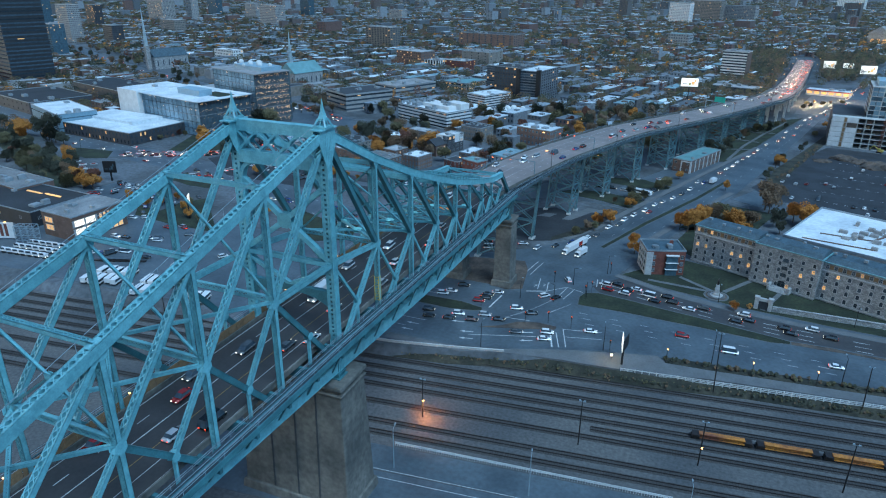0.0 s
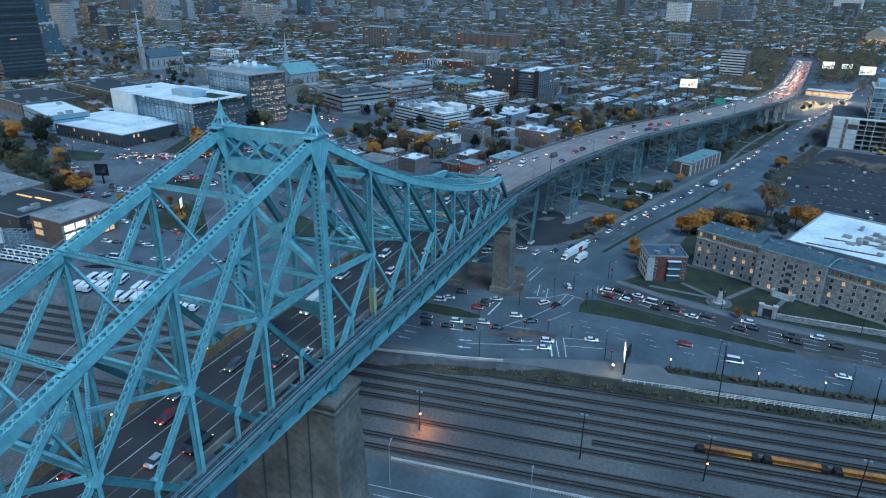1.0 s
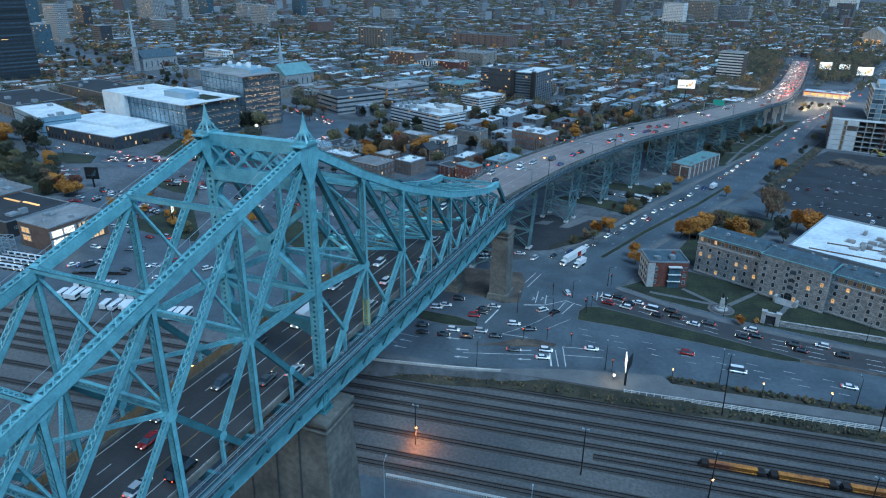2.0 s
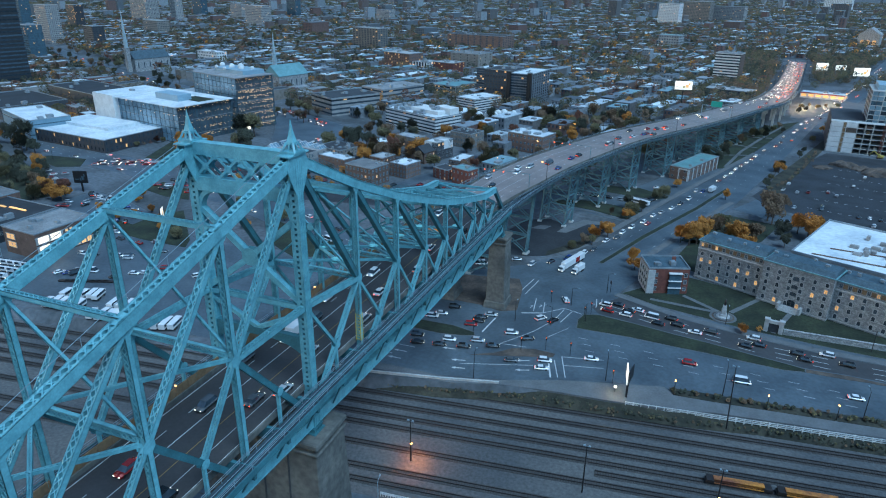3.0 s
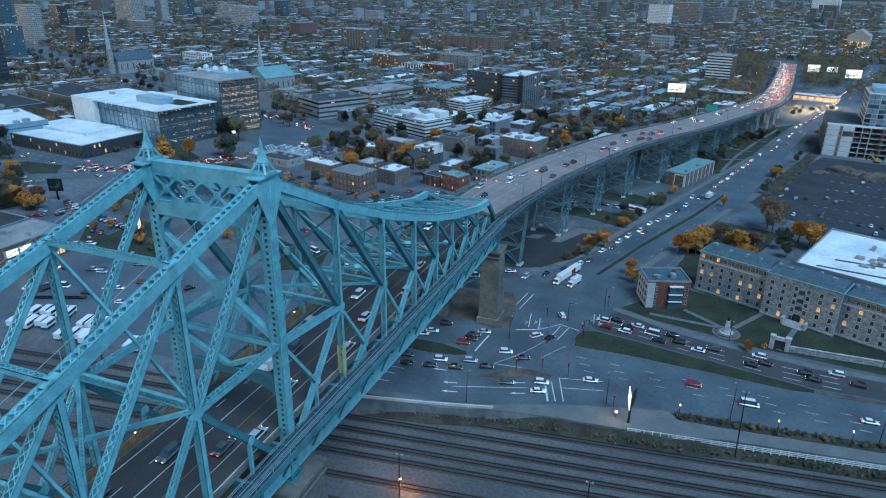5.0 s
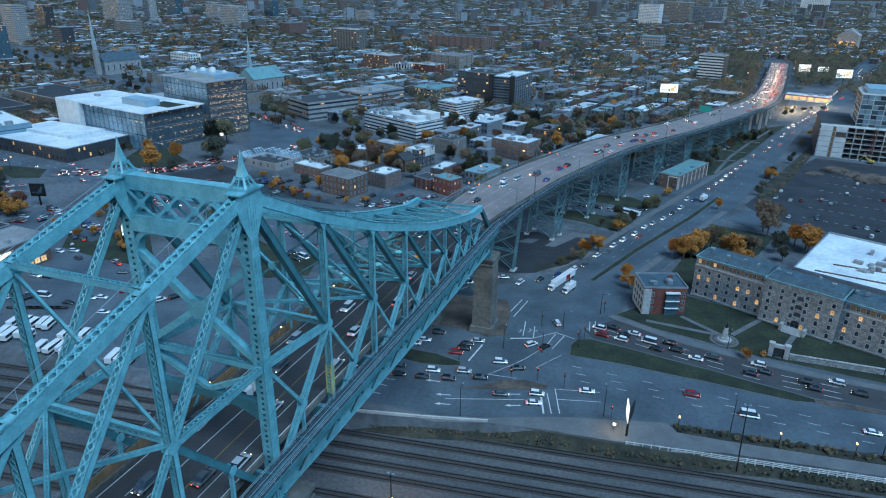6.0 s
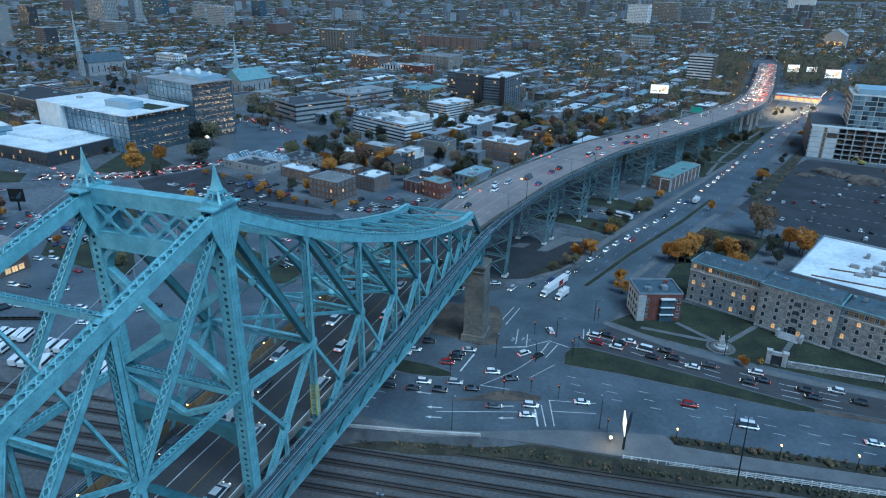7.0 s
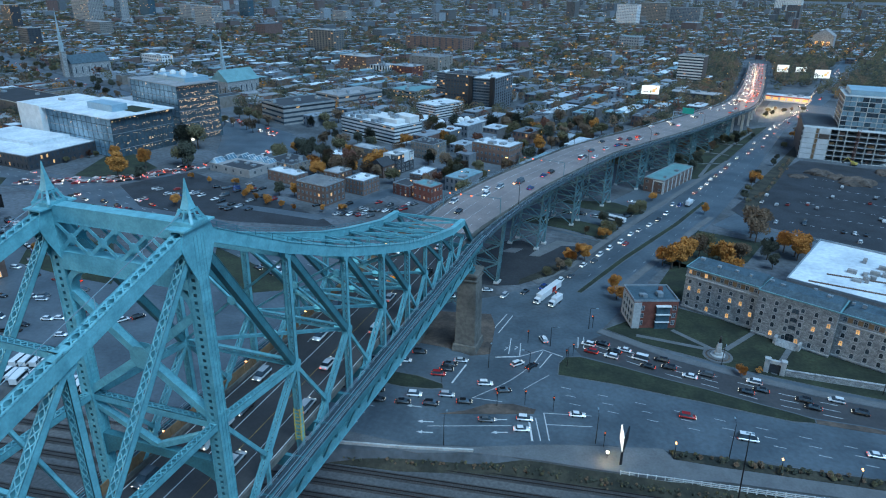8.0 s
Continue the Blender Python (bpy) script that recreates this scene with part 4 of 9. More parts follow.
for x in (-0.9, 0.7):
    bm = bmesh.new()
    box(bm, (x, -0.1, 0), (0.9, 0.05, 0.7))
    part("mark", bm, BLACK, sign, "dark bar of lettering")
for x in (-1.2, 1.2):
    bm = bmesh.new()
    box(bm, (x, 0.1, 1.6), (0.12, 0.12, 2.6))
    part("hanger", bm, RAIL_STEEL, sign)

# ---- piers ----


def pier(cx, cy, zt, zb, top, base, shaft_gap=0.0):
    """A tapered concrete pier with a projecting cap and a plinth."""
    p = thing("bridge_pier", "tall weathered concrete pier with a stepped cap", "pier", pose(cx, cy, 0), "piers")

    def taper(name, z0, z1, s0, s1, material=CONCRETE):
        bm = bmesh.new()
        v0 = [bm.verts.new((sx * s0[0] / 2, sy * s0[1] / 2, z0)) for sx, sy in ((-1, -1), (1, -1), (1, 1), (-1, 1))]
        v1 = [bm.verts.new((sx * s1[0] / 2, sy * s1[1] / 2, z1)) for sx, sy in ((-1, -1), (1, -1), (1, 1), (-1, 1))]
        bm.faces.new(v0[::-1])
        bm.faces.new(v1)
        for k in range(4):
            bm.faces.new((v0[k], v0[(k + 1) % 4], v1[(k + 1) % 4], v1[k]))
        bmesh.ops.bevel(bm, geom=[e for e in bm.edges], offset=0.25, segments=1, affect="EDGES")
        return part(name, bm, material, p)

    taper("shaft", zb, zt - 3.2, base, top)
    taper("collar", zt - 3.2, zt - 2.4, (top[0] + 0.8, top[1] + 0.8), (top[0] + 0.8, top[1] + 0.8))
    taper("neck", zt - 2.4, zt - 1.2, (top[0] - 0.3, top[1] - 0.3), (top[0] - 0.3, top[1] - 0.3))
    taper("cap", zt - 1.2, zt, (top[0] + 1.2, top[1] + 1.2), (top[0] + 0.9, top[1] + 0.9))
    taper("plinth", zb, zb + 3.0, (base[0] + 1.6, base[1] + 1.6), (base[0] + 0.9, base[1] + 0.9))
    return p


pier(0.0, 1.3, 35.8, -3.2, (29.5, 11.5), (32.0, 14.0))
# dark boxes laid on the south face in place of shadowed, recessed joints
for x in (-6.5, 1.0, 7.5):
    bm = bmesh.new()
    box(bm, (x, -6.38, 16), (0.32, 0.3, 32), Matrix.Rotation(radians(-2.0), 3, "X"))
    part("joint", bm, ROOF_DARK, bpy.data.objects["bridge_pier"], "dark strip standing for a vertical joint and its shade")
for sx in (-1, 1):
    pier(sx * 11.0, 140, 31.2, 0, (6.8, 8.2), (7.8, 9.4))

# ---- viaduct behind the truss bridge ----
viaduct = thing("viaduct", "steel trestle viaduct on braced towers with shade in its colour", "viaduct")
for f in (-0.72, 0.72):
    bm = bmesh.new()
    g0, g1 = cut(edge(f, -0.3), 140, 1100), cut(edge(f, 0.3), 140, 1100)
    ribbon(bm, lift(g0, -0.5), lift(g1, -0.5), 0.5)
    ribbon(bm, lift(g0, -3.6), lift(g1, -3.6), 0.5)
    for k, (a, b) in enumerate(zip(g0, g1)):
        c = (a + b) / 2
        if k:
            n_ = max(2, int(np.linalg.norm(c - pc) / 4))
            for j in range(n_):
                p, q = pc + (c - pc) * j / n_, pc + (c - pc) * (j + 1) / n_
                beam(bm, p - np.array((0, 0, 0.9)), q - np.array((0, 0, 3.7)), 0.3, 0.3)
                beam(bm, p - np.array((0, 0, 3.7)), q - np.array((0, 0, 0.9)), 0.3, 0.3)
                beam(bm, p - np.array((0, 0, 3.7)), p - np.array((0, 0, 0.6)), 0.3, 0.3)
        pc = c
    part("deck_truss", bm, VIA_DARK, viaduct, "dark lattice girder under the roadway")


def at_line(y):
    i = max(k for k, q in enumerate(CL) if q[1] <= y)
    a, b = CL[i], CL[min(i + 1, len(CL) - 1)]
    t = (y - a[1]) / max(b[1] - a[1], 1e-6)
    p, d = a + (b - a) * t, (b - a) / np.linalg.norm(b - a)
    return p, d


def strut(name, a, b, w, parent, up=(0, 0, 1)):
    bm = bmesh.new()
    beam(bm, a, b, w, w, up)
    return part(name, bm, VIA_STEEL, parent)


for y, long, shift in ((164, 1.0, -4.0), (198, 1.0, -4.5), (248, 4.6, -4.0), (290, 4.6, -2.5), (331, 4.6, -1.5), (375, 5, -1), (417, 5, 0), (459, 5, 0), (501, 5, 0), (545, 5, 0)):
    p, d = at_line(y)
    r = np.array((d[1], -d[0], 0))
    p = p + r * shift
    zt = p[2] - 3.8
    legs = []
    near = y < 340
    web = bmesh.new()
    tower = new("trestle_tower")
    tower.parent = viaduct
    for s in (-1, 1):
        for e in (-1, 1):
            foot = p + r * s * 7.4 + d * e * long
            head = p - r * shift * 0.7 + r * s * 7.0 + d * e * long
            legs.append((foot, head))
            strut("leg", (foot[0], foot[1], 0.6), (head[0], head[1], zt), 0.75, tower, d)
            bm = bmesh.new()
            box(bm, (foot[0], foot[1], 0.35), (2.4, 2.4, 1.1))
            part("footing", bm, CONCRETE_PALE, tower, "pale concrete footing")
    for (f0, h0), (f1, h1) in ((legs[0], legs[1]), (legs[2], legs[3]), (legs[0], legs[2]), (legs[1], legs[3])):
        n_ = 4
        for k in range(n_):
            def at(f_, h_, t):
                return np.array((f_[0] + (h_[0] - f_[0]) * t, f_[1] + (h_[1] - f_[1]) * t, 0.6 + (zt - 0.6) * t))
            a0, a1, b0, b1 = at(f0, h0, k / n_), at(f0, h0, (k + 1) / n_), at(f1, h1, k / n_), at(f1, h1, (k + 1) / n_)
            if near:
                strut("brace", a0, b1, 0.36, tower)
                strut("brace", b0, a1, 0.36, tower)
                strut("crossbar", a1, b1, 0.55, tower)
            else:
                beam(web, a0, b1, 0.5, 0.5)
                beam(web, b0, a1, 0.5, 0.5)
                beam(web, a1, b1, 0.6, 0.6)
    web_ob = part("bracing", web, VIA_STEEL, tower) if not near else web.free()
    if web_ob:
        web_ob["kind"] = "stuff"
for y in (585, 620, 655, 690, 730, 770, 810, 850, 890, 930, 970, 1010, 1050):
    p, d = at_line(y)
    ang = math.degrees(math.atan2(d[1], d[0])) - 90
    bm = bmesh.new()
    for s in (-8, 0, 8):
        box(bm, (s, 0, (p[2] - 3.5) / 2), (1.8, 1.8, p[2] - 3.5))
    box(bm, (0, 0, p[2] - 3.0), (22, 2.2, 1.8))
    ob = part("concrete_bent", bm, CONCRETE_PALE, viaduct, "pale concrete bent")
    ob.matrix_basis = pose(p[0], p[1], 0, 0, 0, ang)
# overhead sign on the viaduct
sg = thing("overhead_sign", "green overhead road sign on a slim gantry", "sign", pose(88, 462, road_z(462), 0, 0, -20))
bm = bmesh.new()
box(bm, (0, 0, 8.2), (8.5, 0.3, 4.2))
part("board", bm, SIGN_GREEN, sg)
bm = bmesh.new()
box(bm, (0, 0.3, 6.5), (22, 0.4, 0.4))
for x in (-11, 11):
    box(bm, (x, 0.3, 3.4), (0.4, 0.4, 7))
part("gantry", bm, RAIL_STEEL, sg)
for y in (172, 250):
    p, d = at_line(y)
    tg = thing("lane_gantry", "slim gantry with red lane signals over the road", "gantry", pose(p[0], p[1], p[2], 0, 0, math.degrees(math.atan2(d[1], d[0])) - 90), "lane gantries")
    bm = bmesh.new()
    for x in (-12, 12):
        box(bm, (x, 0, 3.2), (0.22, 0.22, 6.4))
    box(bm, (0, 0, 6.4), (24, 0.18, 0.18))
    part("frame", bm, VIA_STEEL, tg)
    for k, x in enumerate((-9, -4.5, 0, 4.5, 9)):
        bm = bmesh.new()
        box(bm, (x, -0.2, 5.9), (0.5, 0.2, 0.45))
        part("signal", bm, SIGNAL if k < 3 else CLAD_WHITE, tg, "lit lane signal")

# ---- rail yard ----
SL = 0.125


def on_track(y0, x):
    return y0 + SL * (x - 55)


def track(y0, x0, x1):
    t = thing("railway_track", "rusty railway track on dark sleepers in ballast", "track", group="railway tracks", kind="structure")
    for s in (-0.72, 0.72):
        bm = bmesh.new()
        beam(bm, (x0, on_track(y0, x0) + s, -2.62), (x1, on_track(y0, x1) + s, -2.62), 0.13, 0.18)
        part("rail", bm, RAIL, t)
    bm = bmesh.new()
    beam(bm, (x0, on_track(y0, x0), -2.91), (x1, on_track(y0, x1), -2.91), 3.0, 0.1)
    part("track_bed", bm, TRACK_BED, t, "oily dark ballast between the rails")
    vs, fs = [], []
    d = np.array((1, SL)) / math.hypot(1, SL)
    n_ = np.array((-d[1], d[0]))
    x = x0
    while x < x1:
        c = np.array((x, on_track(y0, x)))
        b = len(vs)
        for a_, e in ((-0.12, -1.2), (0.12, -1.2), (0.12, 1.2), (-0.12, 1.2)):
            q = c + d * a_ + n_ * e
            vs += [(q[0], q[1], -2.97), (q[0], q[1], -2.74)]
        fs += [(b + 1, b + 3, b + 5, b + 7), (b, b + 2, b + 3, b + 1), (b + 2, b + 4, b + 5, b + 3), (b + 4, b + 6, b + 7, b + 5), (b + 6, b, b + 1, b + 7)]
        x += 0.75
    o = raw("sleepers", vs, fs, SLEEPER)
    o.parent = t
    o["kind"] = "stuff"


for y0, x0 in ((81.3, -190), (75.2, -190), (69.4, -190), (63.9, -190), (58.8, -190), (54.2, 66), (49.6, -190), (39.9, -190), (34.5, -190)):
    track(y0, x0, 250)
for y0 in (90, 96):
    track(y0, -230, -30)
tagged(slab("yard_road", [(-40, -12), (160, 13), (160, 31), (86, 22), (14, 13), (-40, 6)], -2.95, -2.9, ASPHALT), "grey service road beside the tracks", "road", kind="structure")
tagged(slab("service_strip", [(-40, 6.5), (14, 13.5), (86, 22.5), (160, 31.5), (160, 41), (92, 32.8), (14, 24), (-40, 17)], -2.95, -2.92, ASPHALT), "grey asphalt strip along the fence", "ground", kind="structure")
for y_ in (13.6, 16.8):
    bm = bmesh.new()
    beam(bm, (-30, y_ - 8, -2.89), (150, y_ + 12.5, -2.89), 0.16, 0.02)
    tagged(part("edge_line", bm, PAINT), "white painted road edge line", "road marking", kind="structure")


def post_fence(a, b, n, h, material, label, rails=3, pw=0.18):
    f = thing("fence", label, "fence")
    a, b = np.array(a, float), np.array(b, float)
    ang = math.degrees(math.atan2(b[1] - a[1], b[0] - a[0]))
    ln = np.linalg.norm(b - a)
    bm = bmesh.new()
    box(bm, (0, 0, h / 2), (pw, pw, h))
    first = part("post", bm, material, f)
    first.matrix_basis = pose(*a)
    for k in range(1, n + 1):
        share("post", first, f, pose(*(a + (b - a) * k / n)))
    bm = bmesh.new()
    box(bm, (ln / 2, 0, 0), (ln, 0.1, 0.26))
    r0 = part("rail", bm, material, f)
    r0.matrix_basis = pose(a[0], a[1], a[2] + h * 0.9, 0, 0, ang)
    for k in range(1, rails):
        share("rail", r0, f, pose(a[0], a[1], a[2] + h * (0.9 - 0.3 * k), 0, 0, ang))


post_fence((70, 88.5, -1.2), (155, 100, -1.2), 36, 1.9, CLAD_WHITE, "white-painted concrete post and rail fence", 3, 0.3)
post_fence((14, 24.7, -3), (92, 33.4, -3), 110, 1.5, CLAD_WHITE, "pale metal fence beside the service road", 2, 0.14)
# retaining wall of the boulevard
bm = bmesh.new()
wl_ = [(-60, 69), (-13, 73.5), (10, 78.5), (29, 83.5)]
for a, b in zip(wl_, wl_[1:]):
    beam(bm, (*a, -1.2), (*b, -1.2), 0.6, 4.2)
tagged(part("retaining_wall", bm, CONCRETE_PALE), "pale concrete retaining wall above the tracks", "wall", kind="structure")
bm = bmesh.new()
sl0 = [(-60, 68.4, -0.45), (-13, 72.9, -0.45), (10, 77.8, -0.45), (29, 83.2, -0.45), (48, 86.4, -0.4), (82, 89.6, -0.4), (110, 95.5, -0.5), (160, 100.5, -0.5)]
sl1 = [(-60, 64, -2.9), (-13, 68.4, -2.9), (10, 72, -2.9), (29, 77.5, -2.9), (48, 81.5, -2.9), (82, 85.5, -2.9), (110, 91.5, -2.9), (160, 97, -2.9)]
ribbon(bm, [np.array(q) for q in sl0], [np.array(q) for q in sl1], 0.4)
tagged(part("embankment", bm, SCRUB), "brown scrubby embankment above the tracks", "embankment", kind="structure")


def spine_car(x, last=False):
    y = on_track(58.8, x)
    c = thing("rail_flat_car", "yellow spine rail car with grimy bogies", "rail car", pose(x, y, -2.6, 0, 0, 7.1), "rail cars")
    bm = bmesh.new()
    box(bm, (0, 0, 1.1), (13.0, 1.0, 1.0))
    box(bm, (0, 0, 1.65), (13.0, 1.7, 0.16))
    part("spine", bm, TRAIN_YELLOW, c)
    for sy in (-1, 1):
        bm = bmesh.new()
        box(bm, (0, sy * 1.35, 0.85), (12.6, 0.14, 0.3))
        part("side_sill", bm, TRAIN_YELLOW, c)
    for sx in (-1, 1):
        bm = bmesh.new()
        box(bm, (sx * 7.4, 0, 0.6), (2.6, 2.2, 0.5))
        box(bm, (sx * 7.4, 0, 1.2), (2.0, 2.6, 0.5))
        for dx in (-0.8, 0.8):
            for sy in (-1, 1):
                v = bmesh.ops.create_cone(bm, cap_ends=True, segments=12, radius1=0.45, radius2=0.45, depth=0.2)["verts"]
                for q in v:
                    q.co = pose(sx * 7.4 + dx, sy * 0.8, 0.45, 90) @ q.co
        part("bogie", bm, RAIL, c, "grimy bogie")


for k in range(4):
    spine_car(103.5 + k * 18.2)

# ---- lamps, poles ----


def street_lamp(x, y, z=0.0, h=11.0, ang=0.0, lit=True, arm=2.2, label="dark street lamp on a tall slim pole", steel=None):
    t = thing("street_lamp", label, "street lamp", pose(x, y, z, 0, 0, ang), "street lamps")
    bm = bmesh.new()
    bmesh.ops.create_cone(bm, cap_ends=True, segments=8, radius1=0.16, radius2=0.09, depth=h, matrix=Matrix.Translation((0, 0, h / 2)))
    part("pole", bm, steel or BLACK, t)
    bm = bmesh.new()
    beam(bm, (0, 0, h), (arm, 0, h + 0.5), 0.1, 0.1)
    part("arm", bm, steel or BLACK, t)
    bm = bmesh.new()
    box(bm, (arm + 0.3, 0, h + 0.45), (0.9, 0.35, 0.2))
    part("lamp_head", bm, SODIUM if lit else RAIL_STEEL, t, "glowing lamp head" if lit else "")
    return t


def yard_pole(x, y, z, h, lean=0.0):
    t = thing("yard_pole", "tall dark steel yard pole with a cross-arm", "pole", pose(x, y, z, 0, lean), "yard poles")
    bm = bmesh.new()
    bmesh.ops.create_cone(bm, cap_ends=True, segments=8, radius1=0.22, radius2=0.13, depth=h, matrix=Matrix.Translation((0, 0, h / 2)))
    part("mast", bm, BLACK, t)
    bm = bmesh.new()
    for dx in (-0.7, 0.7):
        box(bm, (dx, 0, h + 0.1), (0.5, 0.5, 0.3))
    box(bm, (0, 0, h - 0.1), (2.0, 0.15, 0.15))
    part("cross_arm", bm, RAIL_STEEL, t)
    return t


for x, y, h in ((15.8, 40.6, 14), (64, 46.7, 15.5), (97.6, 51, 15), (134.7, 55, 16), (-60, 40, 13), (-110, 62, 14)):
    yard_pole(x, y, -3, h)
for x, y in ((16.0, 40.6), (97.8, 51.0)):
    b = thing("yard_lamp", "orange sodium lamp clamped to a yard pole", "lamp", pose(x, y, 3.2), "yard lamps")
    bm = bmesh.new()
    box(bm, (0, 0, 0), (0.5, 0.4, 0.35))
    part("housing", bm, SODIUM, b)
glow_lamp = bpy.data.lights.new("yard_lamp_light", "POINT")
glow_lamp.energy, glow_lamp.color, glow_lamp.shadow_soft_size = 1500, (1.0, 0.3, 0.06), 0.3
new("yard_lamp_light", glow_lamp).matrix_world = pose(17.0, 40.9, 0.6)
for x, y in ((100.3, 88.5), (145, 98)):
    yard_pole(x, y, -1, 22 if x < 120 else 15, -2)
for x, y, h, a in ((20, 83.5, 10, 90), (62, 99, 10, 100), (99, 104.5, 12, 95), (140, 108.5, 10, 95), (52, 168, 9, 0), (100, 157.5, 9, -90), (150, 155.5, 9, -90), (40, 150, 8, 0), (22, 128, 8, 90), (36, 130, 8, 180), (48, 138, 8, 0)):
    street_lamp(x, y, 0, h, a, lit=False)
for x, y, a in ((84, 99.5, 90), (112, 102, 90), (132, 104.5, 90)):
    street_lamp(x, y, 0, 4.5, a, True, 0.4, "short lamp post with an orange lamp beside the road")
for x, y in ((17.9, 16.0), (56.1, 20.3), (96.0, 25.0)):
    street_lamp(x, y, -3, 13.2, 100, False, 1.8, "slim grey lamp post beside the service road", RAIL_STEEL)
for y in range(190, 1090, 44):
    p, d = at_line(y)
    r = np.array((d[1], -d[0]))
    s = -1 if (y // 44) % 2 else 1
    street_lamp(p[0] + r[0] * s * 13.6, p[1] + r[1] * s * 13.6, p[2], 8, math.degrees(math.atan2(-s * r[1], -s * r[0])), y < 240 or y > 560)


for y in (650, 740, 830, 920, 1010):
    p, d = at_line(y)
    lt = bpy.data.lights.new("street_lamp_light", "POINT")
    lt.energy, lt.color, lt.shadow_soft_size = 5200, (1.0, 0.6, 0.34), 0.4
    new("street_lamp_light", lt).matrix_world = pose(p[0], p[1], p[2] + 8)


def traffic_signal(x, y, ang):
    t = thing("traffic_signal", "dark traffic signal with a red lamp", "traffic signal", pose(x, y, 0, 0, 0, ang), "traffic signals")
    bm = bmesh.new()
    box(bm, (0, 0, 2.6), (0.16, 0.16, 5.2))
    part("post", bm, BLACK, t)
    bm = bmesh.new()
    box(bm, (0, -0.2, 5.0), (0.5, 0.35, 1.4))
    part("head", bm, BLACK, t)
    bm = bmesh.new()
    box(bm, (0, -0.42, 5.4), (0.24, 0.08, 0.24))
    part("lens", bm, SIGNAL, t, "lit red lens")


for x, y, a in ((47.6, 110.4, 0), (30.2, 107, 0), (38.4, 110.9, 20), (9.4, 114, 0), (31.7, 149.4, 0), (53.3, 169.1, -40), (49, 145.3, 0), (47.2, 140.4, 0), (64.4, 98, 0), (36, 186, 0)):
    traffic_signal(x, y, a)

# billboard on a leaning post beside the boulevard, lit on one face
bb = thing("billboard", "V-shaped billboard lit on one face on a dark mast", "billboard", pose(69.7, 92, -1))
bm = bmesh.new()
box(bm, (0, 0, 4.5), (0.7, 0.7, 9))
part("mast", bm, BLACK, bb)
for s, m_, l_ in ((-1, BOARD_GLOW, "bright lit advert panel"), (1, BLACK, "dark unlit back panel")):
    bm = bmesh.new()
    box(bm, (s * 0.55, 0.6, 9.5), (0.3, 6.2, 4.6), Matrix.Rotation(radians(-s * 9), 3, "Z"))
    part("panel", bm, m_, bb, l_)
lamp_bb = thing("flood_lamp", "glaring floodlight at the billboard's foot", "lamp", pose(65.8, 93.5, 0))
bm = bmesh.new()
box(bm, (0, 0, 1.0), (0.14, 0.14, 2.0))
part("post", bm, BLACK, lamp_bb)
bm = bmesh.new()
box(bm, (0, -0.2, 2.2), (0.8, 0.5, 0.6))
part("lamp_head", bm, HEAD, lamp_bb, "glaring white lamp head")
flood = bpy.data.lights.new("flood_light", "POINT")
flood.energy, flood.color, flood.shadow_soft_size = 380, (1.0, 0.72, 0.4), 0.3
new("flood_light", flood).matrix_world = pose(66.2, 92.4, 3.0)


def billboard(x, y, w, h, z, ang, label="roadside billboard on a steel mast", lit=True):
    t = thing("billboard", label, "billboard", pose(x, y, 0, 0, 0, ang), "billboards")
    bm = bmesh.new()
    box(bm, (0, 0.4, z / 2), (0.9, 0.6, z))
    part("mast", bm, BLACK, t)
    bm = bmesh.new()
    box(bm, (0, 0.2, z + h / 2), (w + 0.6, 0.5, h + 0.6))
    part("frame", bm, BLACK, t)
    bm = bmesh.new()
    box(bm, (0, -0.12, z + h / 2), (w, 0.15, h))
    part("panel", bm, BOARD_GLOW if lit else BLACK, t, "glowing advert panel" if lit else "dark advert panel")
    for px_, pz_, pw_, ph_, pm_ in ((0.2, 0.42, 0.18, 0.34, LIT), (0.32, 0.66, 0.1, 0.24, LIT), (-0.26, 0.3, 0.3, 0.08, ROOF_GREY), (0.02, 0.3, 0.1, 0.24, YELLOW)):
        bm = bmesh.new()
        box(bm, (w * px_, -0.24, z + h * pz_), (w * pw_, 0.06, h * ph_))
        part("picture", bm, pm_ if lit else ROOF_SLATE, t, "coloured patch of the advert")


for x, y, w, h, z, a in ((56.5, 629, 17, 8.5, 22.5, 10), (270, 960, 20, 11, 8, 10), (228, 1010, 16, 10, 8, 10), (255, 1030, 14, 7, 7, 10), (-175, 150, 5, 5, 9, 120), (-273, 186, 8, 7, 6, 20)):
    billboard(x, y, w, h, z, a, lit=x > -200)

# ---- road paint ----


def paint(name, segs, material=PAINT, z=0.075, w=0.18):
    bm = bmesh.new()
    for a, b in segs:
        beam(bm, (*a, z), (*b, z), w, 0.012)
    return tagged(part(name, bm, material), "white painted road marking" if material is PAINT else "yellow painted road marking", "road marking", kind="structure")


def dashes(p, q, step=9.0, ln=3.0):
    p, q = np.array(p, float), np.array(q, float)
    n_ = int(np.linalg.norm(q - p) / step)
    d = (q - p) / np.linalg.norm(q - p)
    return [(p + d * step * k, p + d * (step * k + ln)) for k in range(n_)]


for a, b, c in (((48, 124.6), (155, 121.3), (260, 121.5)), ((50, 120.4), (155, 117.7), (260, 118.6)), ((52, 116.3), (155, 114.2), (260, 116))):
    paint("dashed_lane_line", dashes(a, b, 12, 3.4) + dashes(b, c, 12, 3.4), w=0.2)
for off in (3.6, 7.2, 10.8):
    segs = []
    for (a, b) in (((56, 163), (81, 155.6)), ((81, 155.6), (117, 148.6)), ((117, 148.6), (148, 146.4)), ((148, 146.4), (260, 142.8))):
        segs += dashes((a[0], a[1] - off), (b[0], b[1] - off), 12, 5.5)
    paint("dashed_lane_line", segs, w=0.24)
